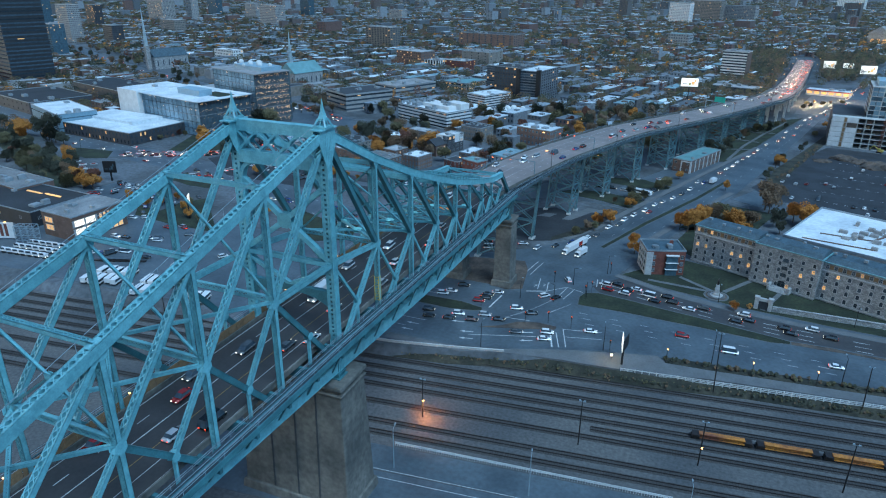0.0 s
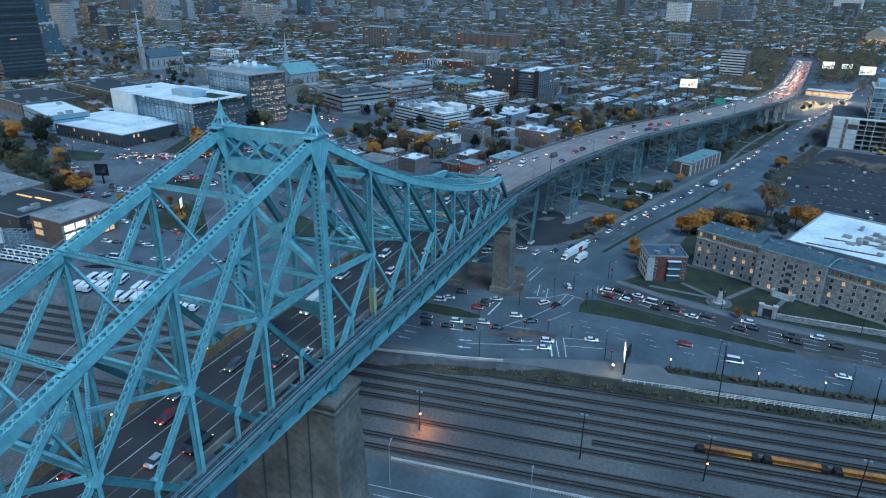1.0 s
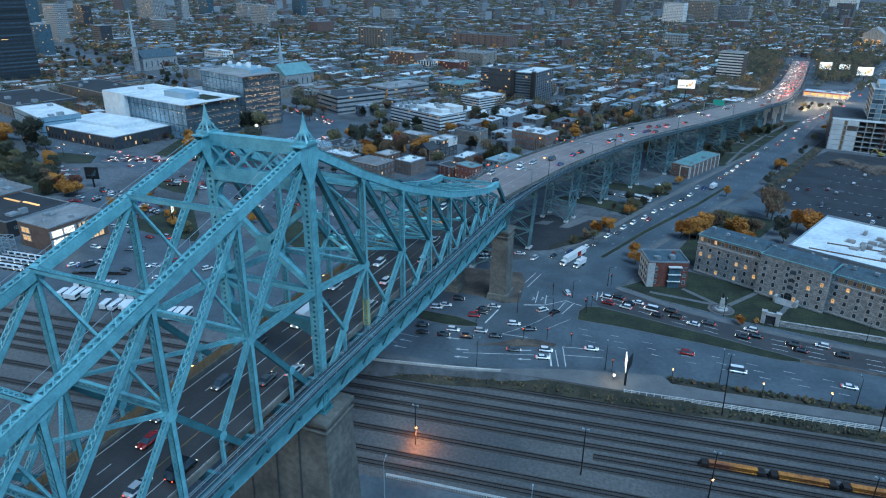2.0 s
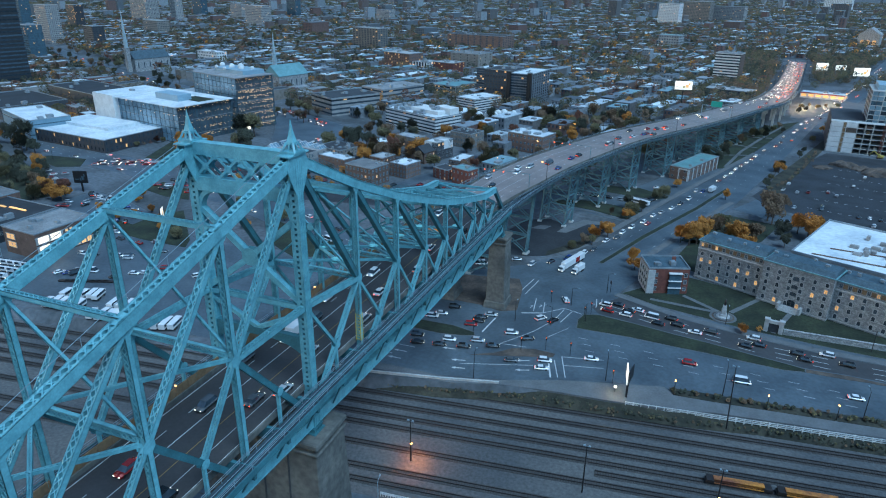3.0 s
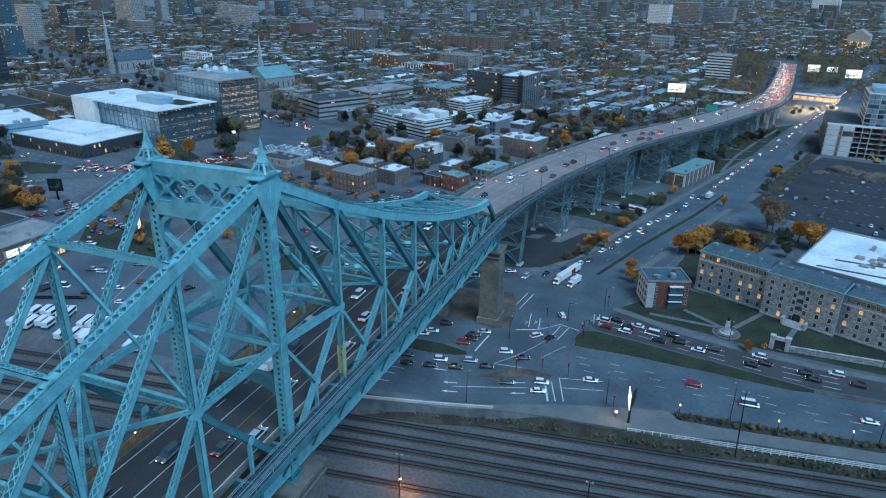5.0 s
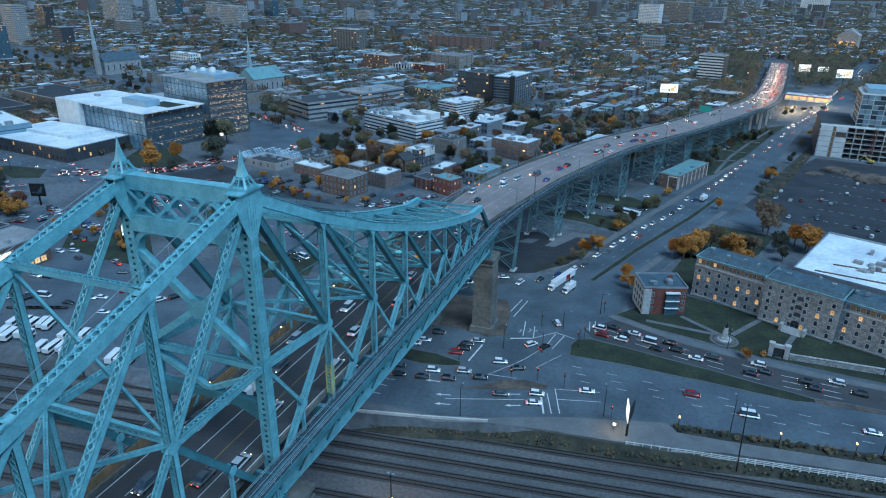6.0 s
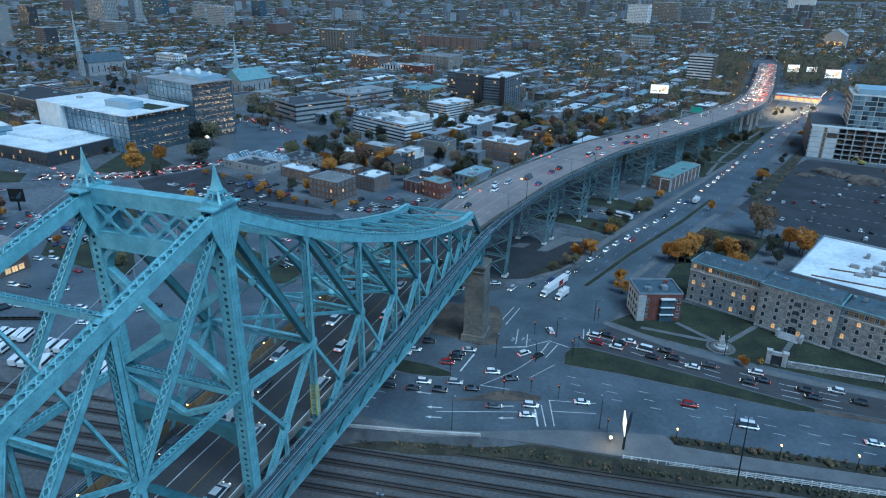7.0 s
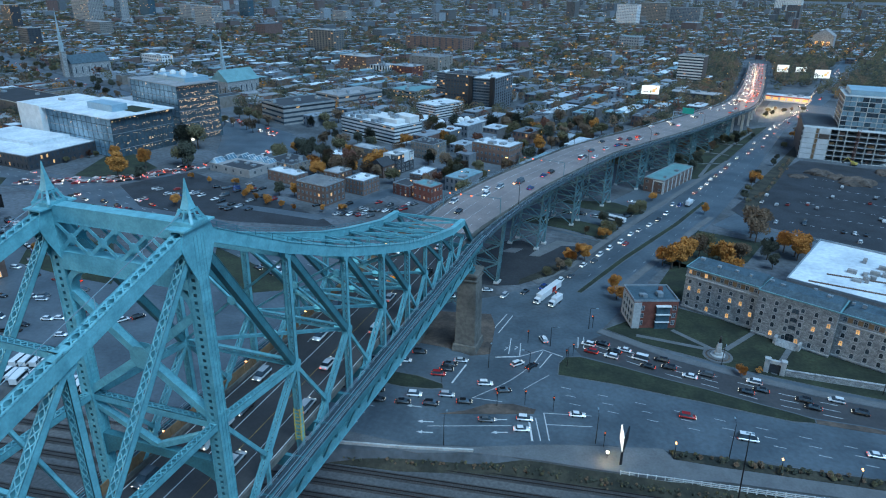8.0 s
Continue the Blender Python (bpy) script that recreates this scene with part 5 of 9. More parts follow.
for y0 in (88, 119, 123):
    paint("dashed_lane_line", dashes((-60, y0 - 2), (4, y0), 11, 3.4), w=0.2)
paint("edge_line", [((-60, 93), (-6.6, 94.3)), ((12.5, 90.3), (36.8, 98.9)), ((46.8, 103), (60.2, 106.5)), ((21.6, 109), (31.3, 110)), ((44.8, 108.4), (59.4, 111.9))], w=0.25)
paint("stop_line", [((12.7, 114.7), (14.1, 127.4)), ((41, 104.3), (44.2, 93.8)), ((22.6, 135.6), (30.7, 138.9))], w=0.6)
paint("crossing_line", [((43, 105.1), (46.5, 94.7)), ((45, 108.5), (48.9, 95.7)), ((26.6, 139.4), (25, 150.8)), ((30.7, 139.4), (29.2, 148.4)), ((17.1, 156.1), (19.1, 169.1)), ((19.5, 153.1), (21.6, 168.8)), ((30.7, 138.9), (37.9, 146.3)), ((37.9, 146.3), (45.6, 144)), ((36, 132.6), (38.1, 145.2)), ((39, 133.9), (41.4, 144.4)), ((50, 152), (49, 160)), ((52, 152.5), (51, 161))], w=0.32)
ARC = spline([np.array(q, float) for q in ((21.6, 109, 0), (24.9, 113.5, 0), (30.8, 122.6, 0), (36, 134, 0))], 5)
paint("turning_line", [(a[:2], b[:2]) for a, b in zip(ARC, ARC[1:])], w=0.2)
paint("turning_line", [((36.3, 119.1), (39.4, 124.5)), ((39.4, 124.5), (43, 130.5))], w=0.2)
for x, y, a_ in ((25, 142.5, 70), (28.4, 144.2, 70)):
    bm = bmesh.new()
    box(bm, (0, 0, 0.08), (2.2, 0.3, 0.012))
    box(bm, (1.0, 0.5, 0.08), (0.3, 1.2, 0.012))
    o = part("road_arrow", bm, PAINT)
    o.matrix_basis = pose(x, y, 0, 0, 0, a_)
    tagged(o, "white painted turn arrow on the road", "road marking", kind="structure")
for x, y, a in ((-10.2, 90.2, 182), (-10.3, 85.2, 182), (11.7, 92.3, 194), (13.2, 87.4, 194), (32.9, 100.7, 200), (34.4, 94.7, 200), (5.7, 98.5, 188)):
    bm = bmesh.new()
    box(bm, (-0.4, 0, 0.08), (3.4, 0.42, 0.012))
    v = [bm.verts.new(q) for q in ((1.2, -0.75, 0.086), (3.0, 0, 0.086), (1.2, 0.75, 0.086))]
    bm.faces.new(v)
    o = part("road_arrow", bm, PAINT)
    o.matrix_basis = pose(x, y, 0, 0, 0, a)
    tagged(o, "white painted lane arrow on the road", "road marking", kind="structure")
for f in (0.22, 0.38, 0.7):
    segs = []
    for (l0, l1), (r0, r1) in zip(zip(AL[1:5], AL[2:6]), zip(AR[::-1][1:5], AR[::-1][2:6])):
        p = np.array(l0) * (1 - f) + np.array(r0) * f
        q = np.array(l1) * (1 - f) + np.array(r1) * f
        segs += dashes(p, q, 12, 3.0)
    paint("dashed_lane_line", segs, w=0.18)
AM = [(43.2, 200), (59, 246), (83, 306), (100, 355), (102, 354), (85.5, 305), (61.4, 244.5), (45.2, 199)]
grass_patch(AM, "narrow planted median of the avenue")
kerb(AM)
for f in (-0.5, 0.0, 0.5):
    ln = spline(W_BLVD, 4)
    paint("dashed_lane_line", [s for a, b in zip(offset(ln, f * 15), offset(ln, f * 15)[1:]) for s in dashes(a[:2], b[:2], 10, 3.5)], w=0.3)
# paths round the monument
for a, b in (((70, 169), (98, 167)), ((83, 178), (97, 168)), ((102, 169), (113, 186)), ((100, 164), (97, 159)), ((117, 157), (125, 178))):
    bm = bmesh.new()
    beam(bm, (*a, 0.16), (*b, 0.16), 2.0, 0.06)
    tagged(part("footpath", bm, PAVING), "pale footpath across the lawn", "footpath", kind="structure")

# ---- buildings ----
PANE = {}
FRAME = mat("painted_window_frame", (0.32, 0.325, 0.325), 0.7, 0, 0.2, 0.4, 2, 0)


def window_mesh(kind):
    """A framed window of 1 x 1 m with a sill, facing -y."""
    if kind not in PANE:
        bm = bmesh.new()
        box(bm, (0, 0.0, 0), (1, 0.12, 1))
        n0 = len(bm.faces)
        box(bm, (0, -0.02, 0.06), (0.07, 0.13, 0.98))
        box(bm, (0, -0.02, 0.12), (0.98, 0.12, 0.05))
        box(bm, (0, -0.02, -0.5), (1.16, 0.16, 0.09))
        box(bm, (0, -0.02, 0.52), (1.16, 0.14, 0.08))
        for s in (-1, 1):
            box(bm, (s * 0.51, -0.02, 0), (0.09, 0.13, 1.0))
        me = bpy.data.meshes.new("window")
        for i, f in enumerate(bm.faces):
            f.material_index = 0 if i < n0 else 1
        bm.to_mesh(me)
        bm.free()
        me.materials.append({"dark": GLASS, "lit": LIT, "blue": GLASS_BLUE, "pale": LIT_PALE}[kind])
        me.materials.append(FRAME if kind != "blue" else FLASH)
        PANE[kind] = me
    return PANE[kind]


def arch_mesh(kind):
    """A round-headed window of 1 x 1 m with glazing bars, facing -y."""
    key = "arch_" + kind
    if key not in PANE:
        bm = bmesh.new()
        pts = [(-0.5, -0.5), (0.5, -0.5)] + [(0.5 * math.cos(math.pi * j / 8), 0.22 + 0.28 * math.sin(math.pi * j / 8)) for j in range(9)]
        fr = [bm.verts.new((x, -0.06, z)) for x, z in pts]
        bk = [bm.verts.new((x, 0.06, z)) for x, z in pts]
        bm.faces.new(fr)
        for j in range(len(pts)):
            bm.faces.new((fr[j], bk[j], bk[(j + 1) % len(pts)], fr[(j + 1) % len(pts)]))
        n0 = len(bm.faces)
        box(bm, (0, -0.07, 0), (0.07, 0.1, 0.98))
        box(bm, (0, -0.07, 0.12), (0.98, 0.1, 0.05))
        me = bpy.data.meshes.new("window")
        bm.faces.ensure_lookup_table()
        for i, f in enumerate(bm.faces):
            f.material_index = 0 if i < n0 else 1
        bm.normal_update()
        bm.to_mesh(me)
        bm.free()
        me.materials.append(LIT if kind == "lit" else GLASS)
        me.materials.append(CLAD_DARK)
        PANE[key] = me
    return PANE[key]


def face_windows(parent, face, w, d, xs_, zs, ww, wh, lit=0.12, rng=random, kind="dark", proud=0.05):
    """Windows on one wall of a box of w x d standing round its middle."""
    far = math.hypot(parent.matrix_basis.translation.x - 76, parent.matrix_basis.translation.y + 90) > 520
    if far:
        very_far = math.hypot(parent.matrix_basis.translation.x - 76, parent.matrix_basis.translation.y + 90) > 800
        for zz in ([zs] if very_far else [[z] for z in zs]):
            sets = {}
            for z in zz:
                for x in xs_:
                    sets.setdefault("lit" if rng.random() < lit else kind, []).append((x, z))
            for kd, row in sets.items():
                vs, fs_ = [], []
                for x, z in row:
                    for dx, dz in ((-0.5, -0.5), (0.5, -0.5), (0.5, 0.5), (-0.5, 0.5)):
                        for o_ in (-0.1, proud):
                            a_ = x + dx * ww
                            vs.append({"s": (a_, -d / 2 - o_, z + dz * wh), "n": (-a_, d / 2 + o_, z + dz * wh), "e": (w / 2 + o_, a_, z + dz * wh), "w": (-w / 2 - o_, -a_, z + dz * wh)}[face])
                    b0 = len(vs) - 8
                    fs_ += [(b0 + 1, b0 + 3, b0 + 5, b0 + 7), (b0, b0 + 2, b0 + 3, b0 + 1), (b0 + 2, b0 + 4, b0 + 5, b0 + 3), (b0 + 4, b0 + 6, b0 + 7, b0 + 5), (b0 + 6, b0, b0 + 1, b0 + 7)]
                o = raw("window", vs, fs_, {"dark": GLASS, "lit": LIT, "blue": GLASS_BLUE, "pale": LIT_PALE}[kd])
                o.parent = parent
                o["kind"] = "stuff"
        return
    for z in zs:
        for x in xs_:
            m = {"s": pose(x, -d / 2 - proud + 0.06, z), "n": pose(x, d / 2 + proud - 0.06, z), "e": pose(w / 2 + proud - 0.06, x, z, 0, 0, 90), "w": pose(-w / 2 - proud + 0.06, x, z, 0, 0, 90)}[face]
            o = new("window", window_mesh("lit" if rng.random() < lit else kind))
            o.parent = parent
            o.matrix_basis = m @ Matrix.Diagonal((ww, 1, wh, 1))


def walls(parent, w, d, h, wall, roof, parapet=0.5, name="wall", z0=0.0):
    bm = bmesh.new()
    box(bm, (0, 0, z0 + h / 2), (w, d, h))
    part(name, bm, wall, parent)
    bm = bmesh.new()
    box(bm, (0, 0, z0 + h + 0.04), (w - 0.5, d - 0.5, 0.08))
    part("roof", bm, roof, parent)
    if parapet:
        bm = bmesh.new()
        for s in (-1, 1):
            box(bm, (s * (w / 2 - 0.1), 0, z0 + h + parapet / 2), (0.35, d + 0.15, parapet))
            box(bm, (0, s * (d / 2 - 0.1), z0 + h + parapet / 2 + 0.01), (w - 0.5, 0.35, parapet))
        part("parapet", bm, FLASH, parent)


def roof_units(parent, w, d, h, n, rng, material=None):
    g = 1.0 if w < 30 else 1.7
    for _ in range(n):
        s = (g * rng.uniform(1.2, 3.5), g * rng.uniform(1.2, 3.0), g * rng.uniform(0.7, 1.8))
        bm = bmesh.new()
        x, y = rng.uniform(-w / 2 + 2, w / 2 - 2), rng.uniform(-d / 2 + 2, d / 2 - 2)
        box(bm, (x, y, h + s[2] / 2), s)
        box(bm, (x, y, h + s[2] + 0.06), (s[0] * 0.7, s[1] * 0.7, 0.14))
        part("roof_unit", bm, material or FLASH, parent)


def corner(F, w, d, ang=-16.0):
    """The middle of a box from its corner nearest the camera: w to the left, d behind."""
    a = radians(ang)
    return F[0] - math.cos(a) * w / 2 - math.sin(a) * d / 2, F[1] - math.sin(a) * w / 2 + math.cos(a) * d / 2


TAKEN = []


def block(name, F, w, d, h, wall, roof, label, cat="building", ang=-16.0, floors=4, bays=(8, 6), ww=1.6, wh=1.5, lit=0.1, band=False, units=4, seed=1, kind="dark", parapet=0.6):
    rng = random.Random(seed)
    cx, cy = corner(F, w, d, ang)
    TAKEN.append((cx, cy, w / 2 + 4, d / 2 + 4, ang))
    b = thing(name, label, cat, pose(cx, cy, 0, 0, 0, ang))
    walls(b, w, d, h, wall, roof, parapet)
    fh = h / floors
    zs = [fh * (k + 0.55) for k in range(floors)]
    if band:
        for z in zs:
            bm = bmesh.new()
            box(bm, (0, 0, z), (w + 0.12, d + 0.12, fh * band))
            part("window_band", bm, GLASS if kind == "dark" else GLASS_BLUE, b, "dark strip of windows")
            for f, n_, ln_ in (("s", bays[0], w), ("e", bays[1], d)):
                xs_ = [(k + 0.5) / n_ * ln_ - ln_ / 2 for k in range(n_) if rng.random() < lit]
                face_windows(b, f, w, d, xs_, [z], ln_ / n_ * 0.6, fh * band * 0.42, 1.0, rng, proud=0.12)
    else:
        for f, n_, ln_ in (("s", bays[0], w), ("e", bays[1], d)):
            xs_ = [(k + 0.5) / n_ * ln_ - ln_ / 2 for k in range(n_)]
            face_windows(b, f, w, d, xs_, zs, ww, wh, lit, rng, kind)
    if units:
        roof_units(b, w, d, h, units, rng)
    return b


# stone building with three wings behind the lawn
PA = -24.0
stone = thing("stone_building", "long grey limestone building with a slate roof and lamplit windows", "building", pose(86, 199.5, 0, 0, 0, PA))
TAKEN.append((130, 190, 60, 40, PA))
prng = random.Random(5)


def stone_wing(x0, x1, y0, h, arched, top_frieze):
    w, d = x1 - x0, 12.5
    bm = bmesh.new()
    box(bm, ((x0 + x1) / 2, y0 + d / 2, h / 2), (w, d, h))
    part("wall", bm, STONE, stone)
    bm = bmesh.new()
    box(bm, ((x0 + x1) / 2, y0 + d / 2, h + 0.2), (w + 0.9, d + 0.9, 0.45))
    part("cornice", bm, COPPER_EDGE, stone, "weathered copper cornice")
    bm = bmesh.new()
    v = [bm.verts.new(q) for q in ((x0, y0, h + 0.4), (x1, y0, h + 0.4), (x1, y0 + d, h + 0.4), (x0, y0 + d, h + 0.4), (x0 + 1.5, y0 + 2.4, h + 2.2), (x1 - 0.2, y0 + 2.4, h + 2.2), (x1 - 0.2, y0 + d - 2.4, h + 2.2), (x0 + 1.5, y0 + d - 2.4, h + 2.2))]
    for f in ((0, 1, 5, 4), (1, 2, 6, 5), (2, 3, 7, 6), (3, 0, 4, 7), (4, 5, 6, 7)):
        bm.faces.new([v[i] for i in f])
    part("roof", bm, ROOF_SLATE, stone, "low blue-grey slate roof")
    for z in ((0.9,) if not top_frieze else (0.9, h - 3.6)):
        bm = bmesh.new()
        box(bm, ((x0 + x1) / 2, y0 - 0.1, z), (w + 0.3, 0.5, 0.5))
        part("string_course", bm, STONE_TRIM, stone)
    n_ = max(2, round(w / 4.4))
    floors = [(2.6, 1.8), (6.2, 1.8), (9.4, 1.7), (12.4, 1.6)] + ([] if top_frieze else [(15.2, 1.6)])
    for z, wh in floors:
        for k in range(n_):
            x = x0 + (k + 0.5) * w / n_
            lit = prng.random() < 0.21
            o = new("window", arch_mesh("lit" if lit else "dark"))
            o.parent = stone
            o.matrix_basis = pose(x, y0 - 0.02, z) @ Matrix.Diagonal((1.15, 1, wh, 1))
            bm = bmesh.new()
            box(bm, (x, y0 - 0.06, z - wh / 2 - 0.12), (1.6, 0.4, 0.22))
            for s in (-1, 1):
                box(bm, (x + s * 0.72, y0 - 0.02, z - 0.1), (0.26, 0.2, wh - 0.2))
            for j in range(5):
                an = math.pi * (j + 0.5) / 5
                box(bm, (x + math.cos(an) * 0.72, y0 - 0.02, z + wh / 2 - 0.42 + math.sin(an) * 0.6), (0.42, 0.2, 0.26), Matrix.Rotation(-an + math.pi / 2, 3, "Y"))
            part("window_surround", bm, STONE_TRIM, stone)
    if top_frieze:
        m_ = round(w / 3.3)
        for k in range(m_):
            x = x0 + (k + 0.5) * w / m_
            o = new("window", window_mesh("lit" if prng.random() < 0.12 else "dark"))
            o.parent = stone
            o.matrix_basis = pose(x, y0 - 0.02, h - 1.6) @ Matrix.Diagonal((1.1, 1, 1.7, 1))
            bm = bmesh.new()
            box(bm, (x + w / m_ / 2, y0, h - 1.6), (1.6, 0.16, 1.8))
            part("frieze_panel", bm, WOOD_WALL, stone, "tan panel between attic windows")


for k in range(16):
    x_ = 3 + 6.8 * k + prng.uniform(-2, 2)
    y_ = prng.uniform(4.5, 9)
    bm = bmesh.new()
    box(bm, (x_, y_, 20.6), (prng.uniform(0.8, 1.8), prng.uniform(0.8, 1.6), prng.uniform(0.7, 1.6)))
    part("roof_vent", bm, FLASH, stone, "small grey roof vent")
stone_wing(0, 29, 1.2, 18.2, True, True)
stone_wing(29.2, 56.5, -1.2, 18.4, True, False)
stone_wing(56.7, 112, 1.2, 17.4, True, True)
for z, w_, h_ in ((3.2, 3.0, 2.8), (7.4, 2.4, 1.6), (10.6, 2.4, 1.6), (14.2, 2.4, 1.7)):
    o = new("arched_window", arch_mesh("dark"))
    o.parent = stone
    o["label"] = "large dark arched window"
    o.matrix_basis = pose(42.8, -1.3, z) @ Matrix.Diagonal((w_, 1, h_, 1))
for x in (38.6, 47.0):
    bm = bmesh.new()
    box(bm, (x, -2.6, 1.4), (1.0, 2.8, 2.8))
    part("stair_cheek", bm, STONE_TRIM, stone)
for k in range(8):
    bm = bmesh.new()
    box(bm, (42.8, -1.6 - 0.42 * k, 1.4 - 0.18 * k), (7.2, 0.5, 0.4 + 0.02 * k))
    part("step", bm, STONE_TRIM, stone)

# white-roofed hall behind it
hall = block("white_roofed_hall", (181, 178.5), 62, 56, 18, CLAD_GREY, ROOF_WHITE, "large hall with a bright white membrane roof", ang=-22, floors=3, bays=(8, 8), units=0, seed=9, parapet=0.9)
hr = random.Random(3)
roof_units(hall, 29.9, 44, 18.1, 30, hr, CLAD_GREY)
bm = bmesh.new()
for a, b in (((-20, -12), (0, -6)), ((0, -6), (4, 8)), ((-24, -24), (4, -18))):
    beam(bm, (*a, 18.3), (*b, 18.3), 0.9, 0.3)
part("roof_walk", bm, BRICK_BROWN, hall, "brown roof walkway")

# small red brick house on the corner
brick = thing("brick_corner_house", "small red brick house with a flat roof and pale bay", "house", pose(73.5, 184, 0, 0, 0, 20))
TAKEN.append((73, 184, 12, 12, 20))
walls(brick, 17.5, 14, 11.6, BRICK, ROOF_SLATE, 0.7)
bm = bmesh.new()
box(bm, (-7.3, -0.4, 5.6), (3.0, 14.1, 11.2))
part("stone_corner", bm, STONE_TRIM, brick, "pale stone corner facade")
bm = bmesh.new()
box(bm, (2.8, -7.2, 4.8), (5.2, 1.4, 9.6))
part("glazed_bay", bm, GLASS_BLUE, brick, "glazed stair bay")
for z in (3.2, 6.4):
    bm = bmesh.new()
    box(bm, (2.8, -7.6, z), (5.6, 1.8, 0.3))
    part("balcony", bm, CLAD_WHITE, brick, "white balcony slab")
bm = bmesh.new()
box(bm, (2.8, -7.5, 9.9), (5.8, 2.2, 0.35))
part("canopy", bm, CLAD_WHITE, brick, "white flat canopy")
face_windows(brick, "s", 17.5, 14, [-7.5, -5.2, 7.4], [2.4, 5.6, 8.8], 1.3, 1.8, 0.15)
face_windows(brick, "w", 17.5, 14, [-5, -2, 1, 4], [2.4, 5.6, 8.8], 1.3, 1.8, 0.2, random, "dark", 0.14)
face_windows(brick, "e", 17.5, 14, [-4, 0, 4], [2.4, 5.6, 8.8], 1.3, 1.8, 0.1)
roof_units(brick, 14, 11, 11.7, 3, random.Random(4))
bm = bmesh.new()
box(bm, (4.6, 2.6, 12.5), (1.4, 1.2, 1.6))
part("chimney", bm, BRICK, brick)

# monument with round steps
mon = thing("monument", "grey stone monument on a round stepped base", "monument", pose(99, 163.5, 0.1))
for r, z, h, m_ in ((5.2, 0.0, 0.2, PAVING), (4.3, 0.18, 0.1, EARTH), (3.6, 0.22, 0.25, PAVING), (2.6, 0.45, 0.25, STONE_TRIM)):
    bm = bmesh.new()
    bmesh.ops.create_cone(bm, cap_ends=True, segments=28, radius1=r, radius2=r, depth=h, matrix=Matrix.Translation((0, 0, z + h / 2)))
    part("step", bm, m_, mon)
for w_, z, h in ((2.4, 0.7, 1.0), (1.8, 1.7, 2.2), (1.4, 3.9, 1.6)):
    bm = bmesh.new()
    box(bm, (0, 0, z + h / 2), (w_, w_, h))
    bmesh.ops.bevel(bm, geom=[e for e in bm.edges], offset=0.12, segments=1, affect="EDGES")
    part("pedestal", bm, STONE_TRIM, mon)
stat = bmesh.new()
bmesh.ops.create_cone(stat, cap_ends=True, segments=10, radius1=0.55, radius2=0.3, depth=2.6, matrix=Matrix.Translation((99, 163.5, 6.9)))
tagged(part("statue", stat, RAIL, smooth=True), "dark bronze statue on the monument", "statue")
# gate arch and garden wall
gate = thing("stone_gate", "rough stone gate with a dark arched door", "gate", pose(117, 157.8, 0, 0, 0, -8))
for x in (-2.6, 2.6):
    bm = bmesh.new()
    box(bm, (x, 0, 2.6), (1.6, 1.6, 5.2))
    box(bm, (x, 0, 5.4), (2.0, 2.0, 0.5))
    bmesh.ops.bevel(bm, geom=[e for e in bm.edges], offset=0.08, segments=1, affect="EDGES")
    part("pillar", bm, STONE_TRIM, gate)
bm = bmesh.new()
box(bm, (0, 0, 4.5), (3.8, 1.2, 1.2))
part("lintel", bm, STONE_TRIM, gate)
bm = bmesh.new()
box(bm, (0, 0.1, 1.9), (3.6, 0.3, 3.8))
part("door", bm, ROOF_DARK, gate, "dark wooden door")
gw = bmesh.new()
for a, b in (((120.6, 157.4), (160, 158.5)), ((160, 158.5), (260, 159))):
    beam(gw, (*a, 1.1), (*b, 1.1), 0.7, 2.2)
    beam(gw, (*a, 2.3), (*b, 2.3), 0.95, 0.25)
tagged(part("garden_wall", gw, STONE), "grey stone garden wall with a coping", "wall", kind="structure")

# landmarks of the town
st_ = block("striped_office", (-132.7, 423.6), 67.6, 31, 14.4, CLAD_WHITE, ROOF_WHITE, "white five-storey office with dark window strips", ang=-25, floors=5, bays=(14, 9), band=0.42, lit=0.04, units=30, seed=2)
for x_, y_, z_, w_, d_, h_, m_ in ((4, 3, 16.0, 44, 17, 3.2, CLAD_WHITE), (22, 9, 17.2, 20, 11, 5.6, CLAD_WHITE), (-14, 2, 18.4, 12, 8, 1.8, FLASH)):
    bm = bmesh.new()
    box(bm, (x_, y_, z_), (w_, d_, h_))
    bmesh.ops.bevel(bm, geom=[e for e in bm.edges], offset=0.2, segments=1, affect="EDGES")
    part("plant_room", bm, m_, st_, "pale set-back plant room on the roof")
roof_units(st_, 40, 15, 17.6, 10, random.Random(5))
block("striped_office_wing", (-136, 536), 26, 40, 12.4, CLAD_WHITE, ROOF_WHITE, "white rear wing of the striped office", ang=-25, floors=5, bays=(8, 6), band=0.45, lit=0.15, units=4, seed=3)
block("dark_tower", (-92.3, 584.5), 23, 52, 33.6, TOWER_DARK, ROOF_WHITE, "dark grey ribbed apartment tower", ang=-9, floors=12, bays=(9, 9), ww=2.4, wh=1.7, lit=0.025, seed=4)
block("dark_tower", (-149.4, 631.1), 20, 34, 31, TOWER_DARK, ROOF_WHITE, "dark grey ribbed apartment tower with white roof edge", ang=-16, floors=12, bays=(8, 8), ww=2.4, wh=1.7, lit=0.025, seed=5)
block("dark_tower_core", (-113, 600), 38, 30, 34, CLAD_DARK, ROOF_DARK, "black lift core between the towers", ang=-12, floors=12, bays=(11, 8), ww=2.0, wh=1.7, lit=0.05, seed=6, units=2)
